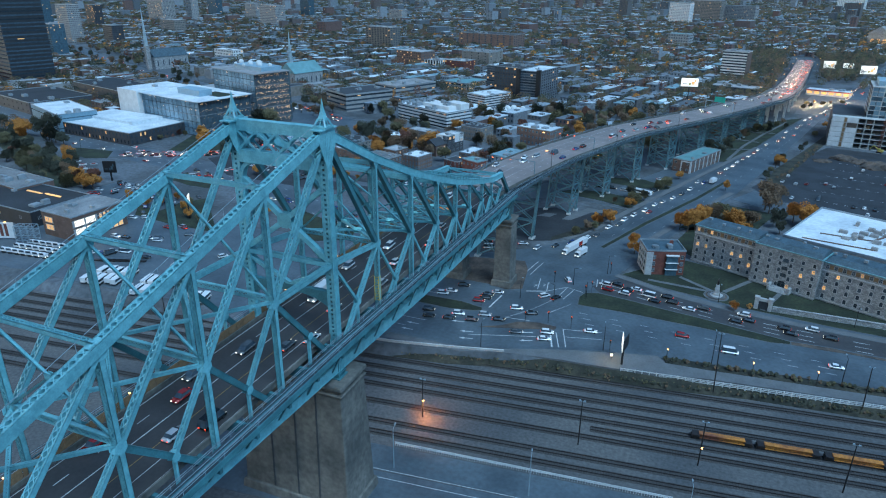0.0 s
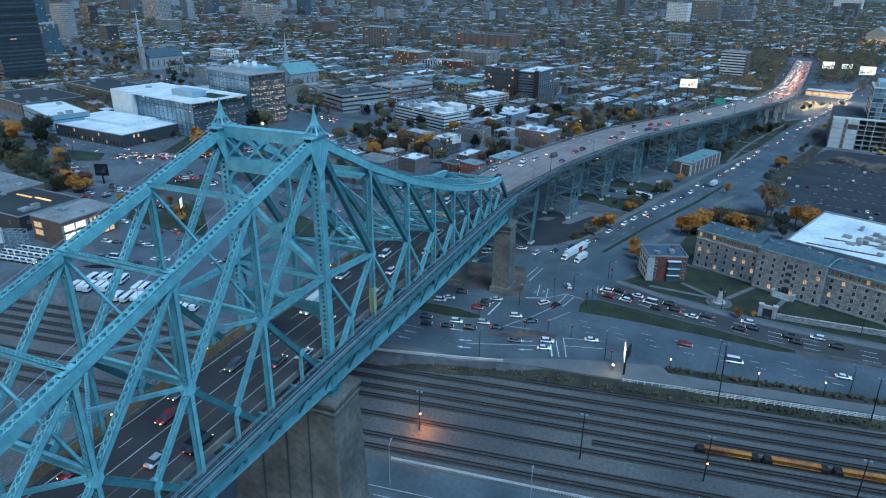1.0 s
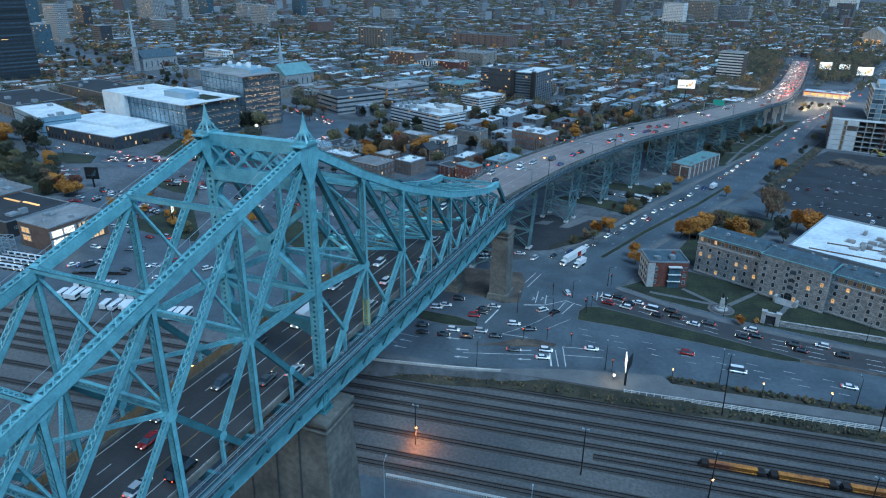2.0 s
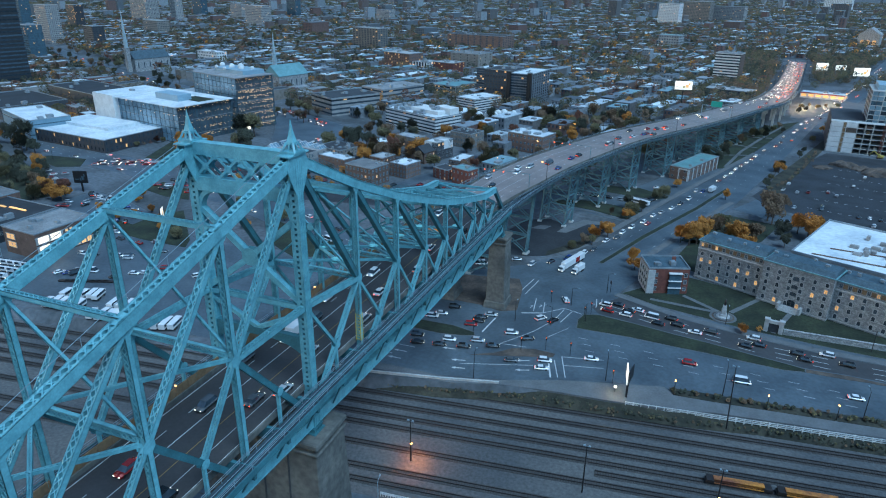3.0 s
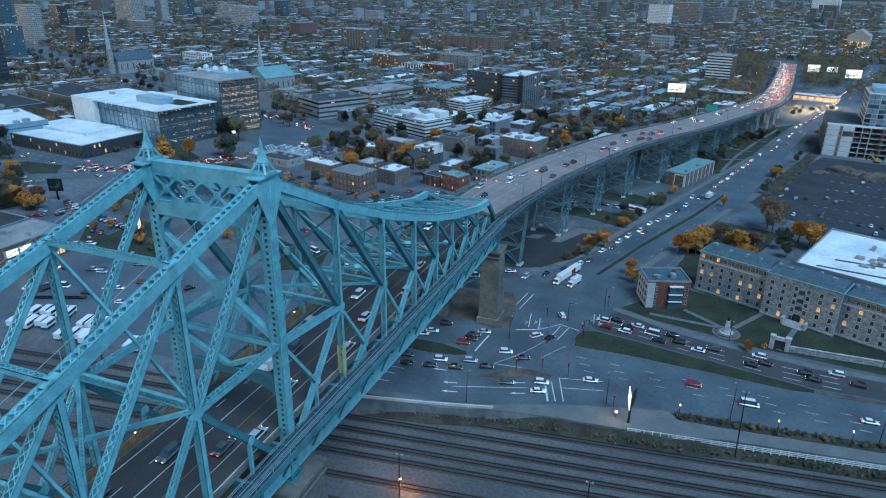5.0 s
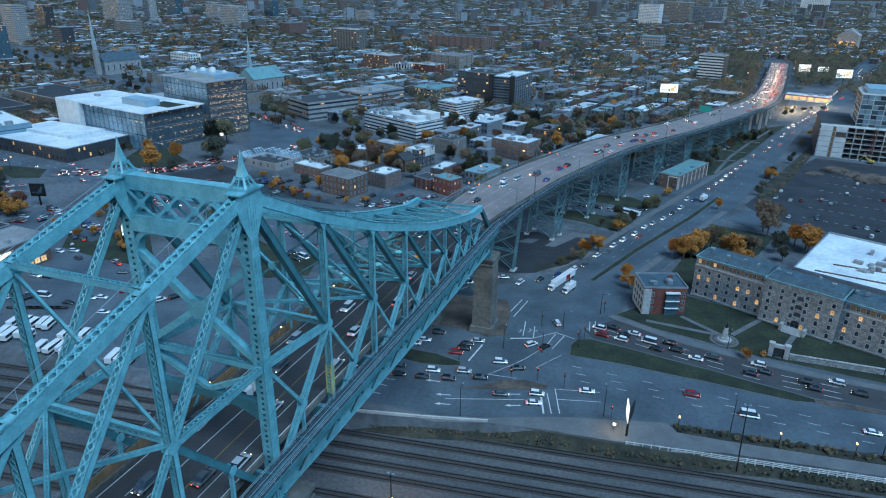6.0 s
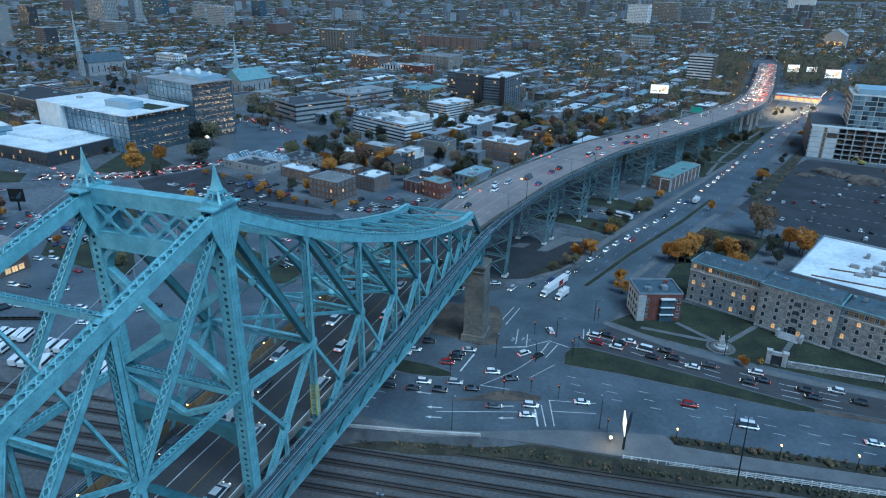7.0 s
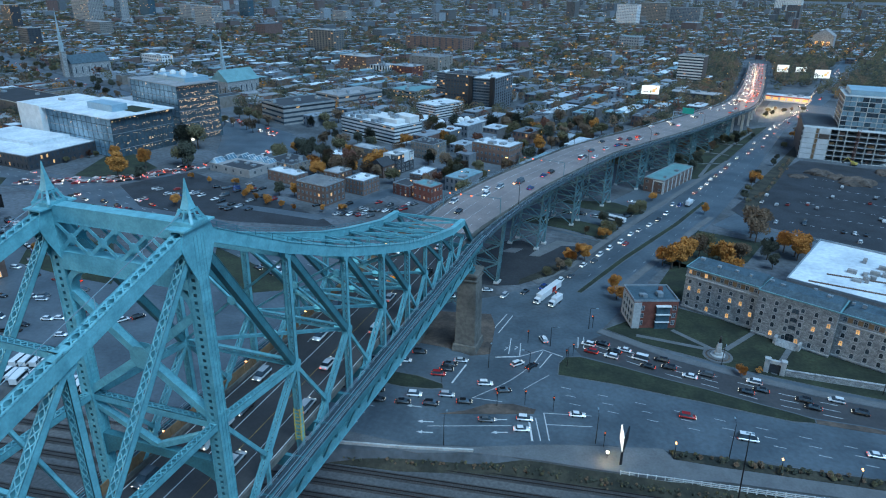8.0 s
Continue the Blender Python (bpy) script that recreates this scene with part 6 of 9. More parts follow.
for x_, y_, w_, d_ in ((-92.0, 583.6, 4, 4), (-114.8, 587.2, 4, 4), (-148.6, 630.2, 4, 4)):
    bm = bmesh.new()
    box(bm, (0, 0, 17.6), (w_, d_, 35.2))
    o = part("stair_shaft", bm, BLACK)
    o.matrix_basis = pose(x_ - 1.2, y_ + 1.2, 0, 0, 0, -10)
    tagged(o, "black stair shaft at the tower's corner", "stair shaft")
slab_t = block("slab_tower", (113.2, 856), 31.3, 22, 38.8, CLAD_WHITE, ROOF_GREY, "white slab apartment tower with dark bands", ang=-14.5, floors=11, bays=(8, 5), band=0.5, lit=0.05, seed=7)
bm = bmesh.new()
box(bm, (15.7, 0, 19), (0.5, 22.4, 38.2))
part("side_wall", bm, CLAD_DARK, slab_t, "dark blank side wall")
block("twin_slab", (-478, 1000), 62, 26, 40, BRICK_GREY, ROOF_GREY, "grey apartment slab above the houses", floors=13, bays=(9, 4), ww=3.6, wh=1.6, lit=0.03, seed=8)
block("office_block", (-254.3, 457.4), 40, 55, 17, CLAD_GREY, ROOF_DARK, "grey office block with strip windows", ang=-30, floors=4, bays=(10, 9), band=0.4, lit=0.07, seed=10, units=5)
block("office_block", (-243.4, 546.2), 36.4, 60, 13.5, CLAD_GREY, ROOF_GREY, "low grey office block behind", ang=-24, floors=3, bays=(12, 8), band=0.4, lit=0.1, seed=11)
block("brown_block", (-323.8, 791.6), 51, 30, 23.7, BRICK_BROWN, ROOF_GREY, "brown brick block with lamplit windows", ang=-20, floors=6, bays=(14, 6), lit=0.25, seed=12)
block("white_block", (-295.5, 791), 30, 30, 13.4, CLAD_WHITE, ROOF_GREY, "white framed office block", ang=-13.5, floors=5, bays=(6, 6), ww=2.6, wh=2.6, lit=0.2, seed=13)
block("red_block", (-254.7, 787.9), 35, 28, 14.8, BRICK, ROOF_GREY, "red brick block among houses", ang=-15, floors=4, bays=(8, 6), lit=0.15, seed=14)
block("big_grey_block", (-233.9, 834.4), 48, 40, 23.4, BRICK_GREY, ROOF_GREY, "big plain grey brick block", ang=-13.5, floors=6, bays=(4, 3), lit=0.02, seed=15)
block("big_dark_block", (-276.6, 1097), 117, 46, 28, BRICK_BROWN, ROOF_DARK, "big dark brown brick block", ang=-10.5, floors=9, bays=(9, 5), ww=3.5, lit=0.02, seed=16)
block("teal_roofed_shop", (-192.2, 630.7), 36, 44, 8.9, CLAD_GREY, ROOF_COPPER, "low shop building with a teal roof and lit front", ang=-16, floors=2, bays=(14, 8), ww=2.6, wh=1.6, lit=0.5, seed=17)
lbt = block("low_brick_terrace", (75.8, 362), 13, 49, 8.6, BRICK_BROWN, ROOF_COPPER, "long low brick terrace with a pale green roof and white piers", ang=-22.4, floors=2, bays=(3, 12), lit=0.1, seed=18, units=2)
for k in range(8):
    bm = bmesh.new()
    box(bm, (6.7, -23.4 + 6.6 * k, 4.2), (0.4, 0.5, 8.2))
    part("pier", bm, CLAD_WHITE, lbt, "white rendered pier")
for s in (-1, 1):
    bm = bmesh.new()
    box(bm, (3.2 + 3.2 * s, -24.7, 4.2), (0.5, 0.4, 8.2))
    part("pier", bm, CLAD_WHITE, lbt, "white rendered pier")
bm = bmesh.new()
box(bm, (3.2, -24.7, 8.0), (6.9, 0.4, 0.6))
part("gable_band", bm, CLAD_WHITE, lbt, "white band over the end wall")
block("row_with_white_frame", (-618, 738), 50, 18, 17, CLAD_WHITE, ROOF_WHITE, "long pale row with a white roof", floors=4, bays=(12, 4), ww=2, wh=2, lit=0.05, units=2, seed=76)
def glass_office(name, label, F, w, d, h, floors, lit_s, lit_e, seed, roof, over=1.4, ang=-16.0):
    """Curtain-walled office: floors, mullions, lit strips, oversailing roof."""
    rng = random.Random(seed)
    cx, cy = corner(F, w, d, ang)
    TAKEN.append((cx, cy, w / 2 + 4, d / 2 + 4, ang))
    t = thing(name, label, "office building", pose(cx, cy, 0, 0, 0, ang))
    bm = bmesh.new()
    box(bm, (0, 0, h / 2), (w, d, h))
    part("curtain_wall", bm, GLASS_OFFICE, t, "dark reflecting curtain wall")
    fh = h / floors
    for k in range(1, floors):
        bm = bmesh.new()
        box(bm, (0, 0, fh * k), (w + 0.3, d + 0.3, 0.22))
        part("floor_edge", bm, FLASH if k % 2 else GLASS_BLUE, t)
    for s_, ln_ in (("s", w), ("e", d)):
        bm = bmesh.new()
        for k in range(int(ln_ / (6 if s_ == "s" else 3))):
            a_ = -ln_ / 2 + 1.5 + (6 if s_ == "s" else 3) * k
            box(bm, (a_, -d / 2 - 0.1, h / 2) if s_ == "s" else (w / 2 + 0.1, a_, h / 2), (0.16, 0.2, h) if s_ == "s" else (0.2, 0.16, h))
        part("mullions", bm, CLAD_DARK, t, "slim dark mullions")
        for k in range(floors):
            bm = bmesh.new()
            for row in (0.6, 0.78) if s_ == "s" or floors < 8 else (0.42, 0.6, 0.78):
                a_ = -ln_ / 2 + 1
                while a_ < ln_ / 2 - 2:
                    l_ = rng.choice((0.3, 0.3, 0.4, 0.6, 1.2))
                    if rng.random() < (lit_s if s_ == "s" else lit_e) * (0.9 if row > 0.7 else 0.55):
                        z, hh = fh * (k + row + rng.uniform(-0.02, 0.02)), rng.choice((0.15, 0.2, 0.28))
                        box(bm, (a_ + l_ / 2, -d / 2 - 0.05, z) if s_ == "s" else (w / 2 + 0.05, a_ + l_ / 2, z), (l_, 0.16, hh) if s_ == "s" else (0.16, l_, hh))
                    a_ += l_ + rng.uniform(0.4, 1.7)
            part("lit_ceiling", bm, OFFICE_LIT, t, "warm ceiling lights behind the glass")["kind"] = "stuff"
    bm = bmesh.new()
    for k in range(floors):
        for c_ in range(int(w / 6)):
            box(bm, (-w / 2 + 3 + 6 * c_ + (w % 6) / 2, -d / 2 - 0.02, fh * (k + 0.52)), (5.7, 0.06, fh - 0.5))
    part("glazing", bm, SKY_GLASS, t, "panes with a pale sky reflection put into their colour")["kind"] = "stuff"
    bm = bmesh.new()
    box(bm, (over / 2, -over / 2, h + 0.35), (w + over, d + over, 0.7))
    part("roof", bm, roof, t, "oversailing flat roof slab")
    return t


go = glass_office("glass_office", "broad dark glass office with an oversailing white roof", (-307, 311), 85, 53, 29.0, 5, 0.08, 0.6, 19, ROOF_WHITE, 3.0, -12.5)
bm = bmesh.new()
box(bm, (10, -6, 32.2), (30, 13, 5.0))
part("penthouse", bm, PALE_BLUE, go, "pale blue roof penthouse")
bm = bmesh.new()
box(bm, (26, 5, 29.85), (26, 16, 0.25))
part("roof_garden", bm, GRASS, go, "dull planted strip on the roof")
block("pale_annex", (-387, 324), 32, 50, 30.6, CLAD_WHITE, ROOF_WHITE, "pale windowless annex beside the glass office", ang=-14, floors=1, bays=(1, 1), ww=0.4, wh=0.4, lit=0, units=1, seed=61, parapet=0)
block("glass_wing", (-356, 372), 40, 46, 24, GLASS_BLUE, ROOF_GREY, "lower glass wing behind the broad office", floors=4, bays=(10, 10), band=0.6, kind="blue", lit=0.12, units=2, seed=62)
bl_ = glass_office("lit_glass_office", "tall glass office with rows of lamplit floors", (-294, 369), 67, 38, 44.6, 9, 0.05, 0.95, 20, ROOF_GREY, 2.0, -18.5)
bm = bmesh.new()
box(bm, (4, 5, 47.1), (44, 22, 3.6))
part("penthouse", bm, PALE_BLUE, bl_, "glazed roof penthouse")
bm = bmesh.new()
box(bm, (33.7, -13, 2.6), (0.4, 9, 4.6))
part("entrance", bm, LIT_PALE, bl_, "glowing glazed entrance")
for k, (x, y, r) in enumerate(((-20, 4, 2.4), (-12, 8, 1.8), (-2, 2, 2.6), (6, 6, 3.0), (13, 2, 2.0), (-14, -6, 1.6), (20, 8, 2.0), (2, -8, 1.5))):
    bm = bmesh.new()
    bmesh.ops.create_uvsphere(bm, u_segments=14, v_segments=8, radius=r, matrix=Matrix.Translation((x, y, 48.6 + r * 0.5)))
    part("antenna_dish", bm, CLAD_WHITE, bl_, "white antenna dome", True)
low = block("low_white_roofed_works", (-336.2, 262.8), 98, 58, 9.7, CLAD_DARK, ROOF_WHITE, "low dark-walled building with a white flat roof", ang=-7, floors=2, bays=(22, 14), ww=1.3, wh=2.4, lit=0.15, units=0, seed=21)
bm = bmesh.new()
box(bm, (-10, 9, 10.9), (66, 30, 2.2))
part("raised_roof", bm, ROOF_WHITE, low, "raised white roof")
block("blue_grey_works", (-422.2, 269.8), 70, 32, 16, BLUE_CLAD, ROOF_WHITE, "blue-grey panelled works beside the low building", ang=-22, floors=2, bays=(6, 3), band=0.1, kind="blue", lit=0.0, units=3, seed=22)
block("long_dark_sheds", (-405, 372), 190, 46, 13, CLAD_DARK, BLACK_ROOF, "long dark sheds with flat tar roofs", floors=2, bays=(10, 4), lit=0.03, units=6, seed=23)
block("long_dark_sheds", (-520, 318), 90, 60, 11, CLAD_DARK, BLACK_ROOF, "dark sheds with flat tar roofs", floors=2, bays=(8, 4), lit=0.03, units=5, seed=63)
block("black_office_tower", (-708, 440), 66, 50, 108, BLACK_CLAD, BLACK_ROOF, "black office tower with faint horizontal bands", floors=24, bays=(4, 4), band=0.4, lit=0.02, units=2, seed=24)
shop = block("lit_showroom", (-202.5, 98.5), 24, 31, 12.7, BRICK_BROWN, ROOF_GREY, "brown showroom with glowing upper windows", ang=-5, floors=2, bays=(2, 1), ww=0.1, wh=0.1, lit=0, units=4, seed=25)
for f, xs_, ww, z, wh in (("s", (-6.5,), 6.0, 9.0, 2.8), ("s", (-6.5,), 6.0, 4.9, 2.8)):
    face_windows(shop, f, 24, 31, xs_, (z,), ww, wh, 1.0, random, "dark", 0.12)
for z in (10.0, 5.6):
    o = new("window", window_mesh("pale"))
    o.parent = shop
    o.matrix_basis = pose(12.1, -8.4, z - 0.8, 0, 0, 90) @ Matrix.Diagonal((12.5, 1, 3.3, 1))
    o["label"] = "glowing shop window"
face_windows(shop, "e", 24, 31, [0.5 + 2.3 * k for k in range(6)], [9.0], 1.3, 3.6, 0.9, random, "pale", 0.12)
face_windows(shop, "e", 24, 31, [5.0 + 3.2 * k for k in range(3)], [2.2], 2.6, 2.6, 1.0, random, "dark", 0.12)
dw = block("dark_warehouse", (-240, 104), 110, 36, 8.5, BLACK_CLAD, BLACK_ROOF, "dark flat-roofed warehouse beside the yard", ang=-4, floors=1, bays=(6, 4), lit=0.1, units=5, seed=26)
for k in range(2):
    bm = bmesh.new()
    box(bm, (38 - 15 * k, 7 - 1.0 * k, 8.9), (13, 1.1, 0.5))
    part("roof_light", bm, LIT, dw, "glowing strip roof light")
adv = thing("advert_panel", "red and white wall advert lit by lamps from above", "billboard", pose(-240, 86, 0, 0, 0, 22))
bm = bmesh.new()
box(bm, (0, 0, 5.2), (16, 0.4, 8.4))
part("board", bm, CLAD_WHITE, adv)
for x_ in (-5, -2, 1.5, 4):
    bm = bmesh.new()
    box(bm, (x_, -0.25, 5.4), (1.5, 0.1, 6.4))
    part("bar", bm, BRICK, adv, "red painted bar")
for x_ in (-7.6, 7.6):
    bm = bmesh.new()
    box(bm, (x_, 0.1, 2.6), (0.4, 0.4, 5.2))
    part("post", bm, BLACK, adv)
for x_ in (-3, 5):
    bm = bmesh.new()
    box(bm, (x_, -1.2, 10.0), (0.9, 0.5, 0.35))
    part("lamp", bm, SODIUM, adv, "orange flood lamp")
    bm = bmesh.new()
    beam(bm, (x_, 0, 9.6), (x_, -1.2, 10.2), 0.12, 0.12)
    part("arm", bm, BLACK, adv)
rack = thing("steel_rack", "grey open steel frame beside the showroom", "steel frame", pose(-222, 88, 0, 0, 0, 22))
for x_ in (-5, -1.7, 1.7, 5):
    for y_ in (-2, 2):
        bm = bmesh.new()
        box(bm, (x_, y_, 5), (0.3, 0.3, 10))
        part("post", bm, RAIL_STEEL, rack)
for z_ in (2.5, 5, 7.5, 9.9):
    bm = bmesh.new()
    for y_ in (-2, 2):
        box(bm, (0, y_, z_), (10.2, 0.25, 0.25))
    for x_ in (-5, -1.7, 1.7, 5):
        box(bm, (x_, 0, z_), (0.25, 4, 0.25))
    part("beam", bm, RAIL_STEEL, rack)
block("grey_warehouse", (-282, 128), 70, 22, 9.5, BRICK_BROWN, ROOF_GREY, "grey-roofed brown brick warehouse wing", ang=-8, floors=1, bays=(6, 4), lit=0.1, units=3, seed=27)
# bluer panes (kind blue) carry the sky's reflection in the window colour
block("brick_apartments", (-112.8, 265.7), 22.7, 17.7, 11.9, BRICK_BROWN, ROOF_GREY, "three-storey brown brick apartment house", ang=-13.6, floors=3, bays=(7, 5), ww=1.3, wh=1.8, lit=0.06, units=2, seed=28, kind="blue")
block("brick_apartments", (-100.5, 292), 14, 16, 9, BRICK_BROWN, ROOF_WHITE, "brown brick row with a pale roof", ang=-15, floors=3, bays=(5, 6), ww=1.1, wh=1.6, lit=0.06, units=2, seed=29, kind="blue")
block("red_house", (-73.4, 298.7), 12.7, 12, 7, BRICK, ROOF_DARK, "red brick house grown over with red creeper", ang=-21, floors=3, bays=(3, 4), ww=1.0, wh=1.4, lit=0.05, units=1, seed=71)
block("red_house", (-56.2, 291.7), 14.3, 10.6, 10.3, BRICK, ROOF_COPPER, "red brick house with a pale green roof", ang=-22.8, floors=2, bays=(4, 4), ww=1.1, wh=1.5, lit=0.1, units=1, seed=30)
block("white_roofed_house", (-74.6, 328.1), 9.7, 20.4, 6, BRICK_BROWN, ROOF_WHITE, "low house with a bright white roof", ang=-9, floors=2, bays=(5, 3), ww=1.1, wh=1.3, lit=0.05, units=1, seed=31)
mh = block("modern_house", (-98.8, 343.7), 11.5, 19.6, 13.2, CLAD_DARK, ROOF_GREY, "white and black modern town house", ang=-15.4, floors=4, bays=(4, 4), ww=2.4, wh=1.8, lit=0.08, units=2, seed=32)
for x_, y_, w_, d_, z_, h_ in ((-2.6, -6, 6.6, 8.0, 10.4, 6.4), (3.6, 1.5, 4.6, 6.0, 10.8, 6.6), (3.4, 7.4, 4.8, 5.0, 10.0, 5.6)):
    bm = bmesh.new()
    box(bm, (x_, y_, z_), (w_, d_, h_))
    part("white_volume", bm, CLAD_WHITE, mh, "white rendered upper volume")
    bm = bmesh.new()
    box(bm, (x_, y_ - d_ / 2 - 0.02, z_), (w_ * 0.55, 0.12, h_ * 0.55))
    part("window", bm, GLASS, mh)
block("grey_stone_row", (-88.6, 388.6), 20.3, 18, 11.5, BRICK_GREY, ROOF_DARK, "grey stone row with regular windows", ang=-17.5, floors=3, bays=(8, 6), ww=1.1, wh=1.7, lit=0.05, units=6, seed=33, kind="blue")
block("brown_apartments", (-31.7, 392.3), 31.2, 20.6, 13.7, BRICK_BROWN, ROOF_WHITE, "brown brick apartments with balconies", ang=-16.7, floors=3, bays=(9, 7), ww=1.4, wh=1.6, lit=0.06, units=5, seed=34, kind="blue")
block("brick_row", (-146, 352), 14, 12, 7, BRICK_BROWN, ROOF_WHITE, "small brown house with a snow-white roof", "house", floors=2, bays=(4, 3), ww=1.0, wh=1.4, units=1, seed=72)
block("brick_row", (-125, 306), 12, 14, 8.0, BRICK_BROWN, ROOF_GREY, "brown brick house behind the apartments", "house", floors=2, bays=(3, 4), ww=1.0, wh=1.4, units=1, seed=73)
block("white_roofed_house", (-150, 296), 26, 11, 6.5, BRICK_BROWN, ROOF_WHITE, "low brick house with a long pale roof", "house", floors=2, bays=(6, 3), ww=1.0, wh=1.3, units=2, seed=74)
block("brick_row", (-128, 372), 22, 12, 8, BRICK_GREY, ROOF_GREY, "grey brick row behind orange trees", "house", floors=2, bays=(6, 3), ww=1.0, wh=1.4, units=2, seed=75)
gh = thing("gabled_house", "dark brown house with a steep gabled roof", "house", pose(-108, 340, 0, 0, 0, -16))
TAKEN.append((-108, 340, 9, 9, -16))
bm = bmesh.new()
box(bm, (0, 0, 4), (12, 13, 8))
part("wall", bm, BRICK_BROWN, gh)
bm = bmesh.new()
v = [bm.verts.new(q) for q in ((-6.5, -7, 8), (6.5, -7, 8), (6.5, 7, 8), (-6.5, 7, 8), (0, -7, 12.5), (0, 7, 12.5))]
for f in ((0, 4, 5, 3), (1, 2, 5, 4), (0, 1, 4), (2, 3, 5), (0, 3, 2, 1)):
    bm.faces.new([v[i] for i in f])
part("roof", bm, ROOF_DARK, gh)
face_windows(gh, "s", 12, 13, [-3.6, 0, 3.6], [2.4, 5.8], 1.1, 1.5, 0.1)
face_windows(gh, "e", 12, 13, [-4, 0, 4], [2.4, 5.8], 1.1, 1.5, 0.1)
gl = thing("glasshouse", "low grey hall with glazed ridges behind a flat roof", "hall", pose(-203, 318, 0, 0, 0, -12))
TAKEN.append((-203, 318, 20, 20, -12))
bm = bmesh.new()
box(bm, (0, 0, 2.8), (38, 28, 5.6))
bmesh.ops.bevel(bm, geom=[e for e in bm.edges], offset=0.15, segments=1, affect="EDGES")
part("wall", bm, CLAD_GREY, gl, "pale grey rendered wall")
bm = bmesh.new()
box(bm, (6, -6, 5.68), (25, 15, 0.16))
part("flat_roof", bm, ROOF_DARK, gl, "dark flat front roof")
for k in range(3):
    bm = bmesh.new()
    box(bm, (14 - 8 * k, -5 + 2 * (k % 2), 6.3), (2.4, 3.0, 1.2))
    part("roof_unit", bm, FLASH, gl)
for x_, y_, w_, d_, h_ in ((-15.5, -9, 6.4, 9, 3.0), (-15.5, 2, 6.4, 9, 3.0), (-9, 9.4, 6, 8, 2.6), (-2.6, 9.4, 6, 8, 2.6), (3.8, 9.4, 6, 8, 2.6), (10.2, 9.4, 6, 8, 2.6), (16, 9.4, 5, 8, 2.2)):
    bm = bmesh.new()
    v = [bm.verts.new(q) for q in ((x_ - w_ / 2, y_ - d_ / 2, 5.6), (x_ + w_ / 2, y_ - d_ / 2, 5.6), (x_ + w_ / 2, y_ + d_ / 2, 5.6), (x_ - w_ / 2, y_ + d_ / 2, 5.6), (x_, y_ - d_ / 2 + 1, 5.6 + h_), (x_, y_ + d_ / 2 - 1, 5.6 + h_))]
    for f in ((0, 4, 5, 3), (1, 2, 5, 4), (0, 1, 4), (2, 3, 5)):
        bm.faces.new([v[i] for i in f])
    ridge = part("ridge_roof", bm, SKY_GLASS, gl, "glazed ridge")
    bm = bmesh.new()
    for e in (-1, 1):
        for k in range(4):
            yy = y_ - d_ / 2 + 0.5 + (d_ - 1) * k / 3
            beam(bm, (x_ + e * w_ / 2, yy, 5.66), (x_, min(max(yy, y_ - d_ / 2 + 1), y_ + d_ / 2 - 1), 5.66 + h_), 0.22, 0.16)
    beam(bm, (x_, y_ - d_ / 2 + 1, 5.68 + h_), (x_, y_ + d_ / 2 - 1, 5.68 + h_), 0.4, 0.3)
    part("glazing_bar", bm, CLAD_WHITE, ridge, "white glazing bars")
face_windows(gl, "s", 38, 28, [-16, -12.5, -3, 4, 11], [3.0], 1.6, 2.0, 0.1)
face_windows(gl, "e", 38, 28, [-9, -3, 3, 9], [3.0], 1.6, 2.0, 0.1)
block("white_depot", (-168, 322), 26, 22, 5.5, BRICK_GREY, ROOF_DARK, "low grey depot with slanted roof lights", floors=2, bays=(10, 6), ww=1.4, wh=1.6, lit=0.06, units=9, seed=35)
fs = block("petrol_station", (226, 775), 46, 18, 6, CLAD_WHITE, ROOF_WHITE, "brightly lit petrol station with a red-trimmed canopy", "petrol station", floors=1, bays=(6, 3), ww=5.2, wh=2.6, lit=1.0, units=3, seed=36)
bm = bmesh.new()
box(bm, (0, -9.2, 5.6), (46.4, 0.4, 0.7))
part("canopy_trim", bm, SIGNAL_RED, fs, "red canopy trim")
for x_, y_ in ((174, 690), (188, 706), (201, 722), (182, 734), (216, 748)):
    lt = bpy.data.lights.new("forecourt_light", "POINT")
    lt.energy, lt.color, lt.shadow_soft_size = 6500, (1.0, 0.62, 0.28), 0.5
    new("forecourt_light", lt).matrix_world = pose(x_, y_, 5)
tagged(slab("forecourt", [(168, 690), (160, 640), (178, 650), (245, 700), (250, 760), (190, 790)], 0.0, 0.1, PAVING), "lamplit concrete forecourt", "forecourt", kind="structure")

# building under construction: white panels, open floors, and a glazed block behind
CA = -6.0
cx, cy = corner((234.2, 493.7), 60, 8.5, CA)
TAKEN.append((cx, cy + 20, 34, 38, CA))
cb = thing("unfinished_building", "concrete apartment block under construction with white panels and open floors", "building", pose(cx, cy, 0, 0, 0, CA), "construction site")
for k in range(7):
    bm = bmesh.new()
    box(bm, (0, 0, 4 * k + 0.2), (60, 8.5, 0.45))
    part("floor_slab", bm, CONCRETE_PALE, cb)
# added dark sheet at the back, so the open floors read as shaded
bm = bmesh.new()
box(bm, (0, 3.9, 12), (59.6, 0.4, 23.6))
part("core_wall", bm, CLAD_DARK, cb, "dark sheet added to make the open floors look shaded")
for x_ in (0.4, 8.6, 10.9, 18.6, 24, 29.5, 38, 43.5, 50, 59.6):
    bm = bmesh.new()
    box(bm, (x_ - 30, -4.1, 12), (0.7, 0.7, 24))
    part("column", bm, CONCRETE_PALE, cb)
rg = random.Random(6)
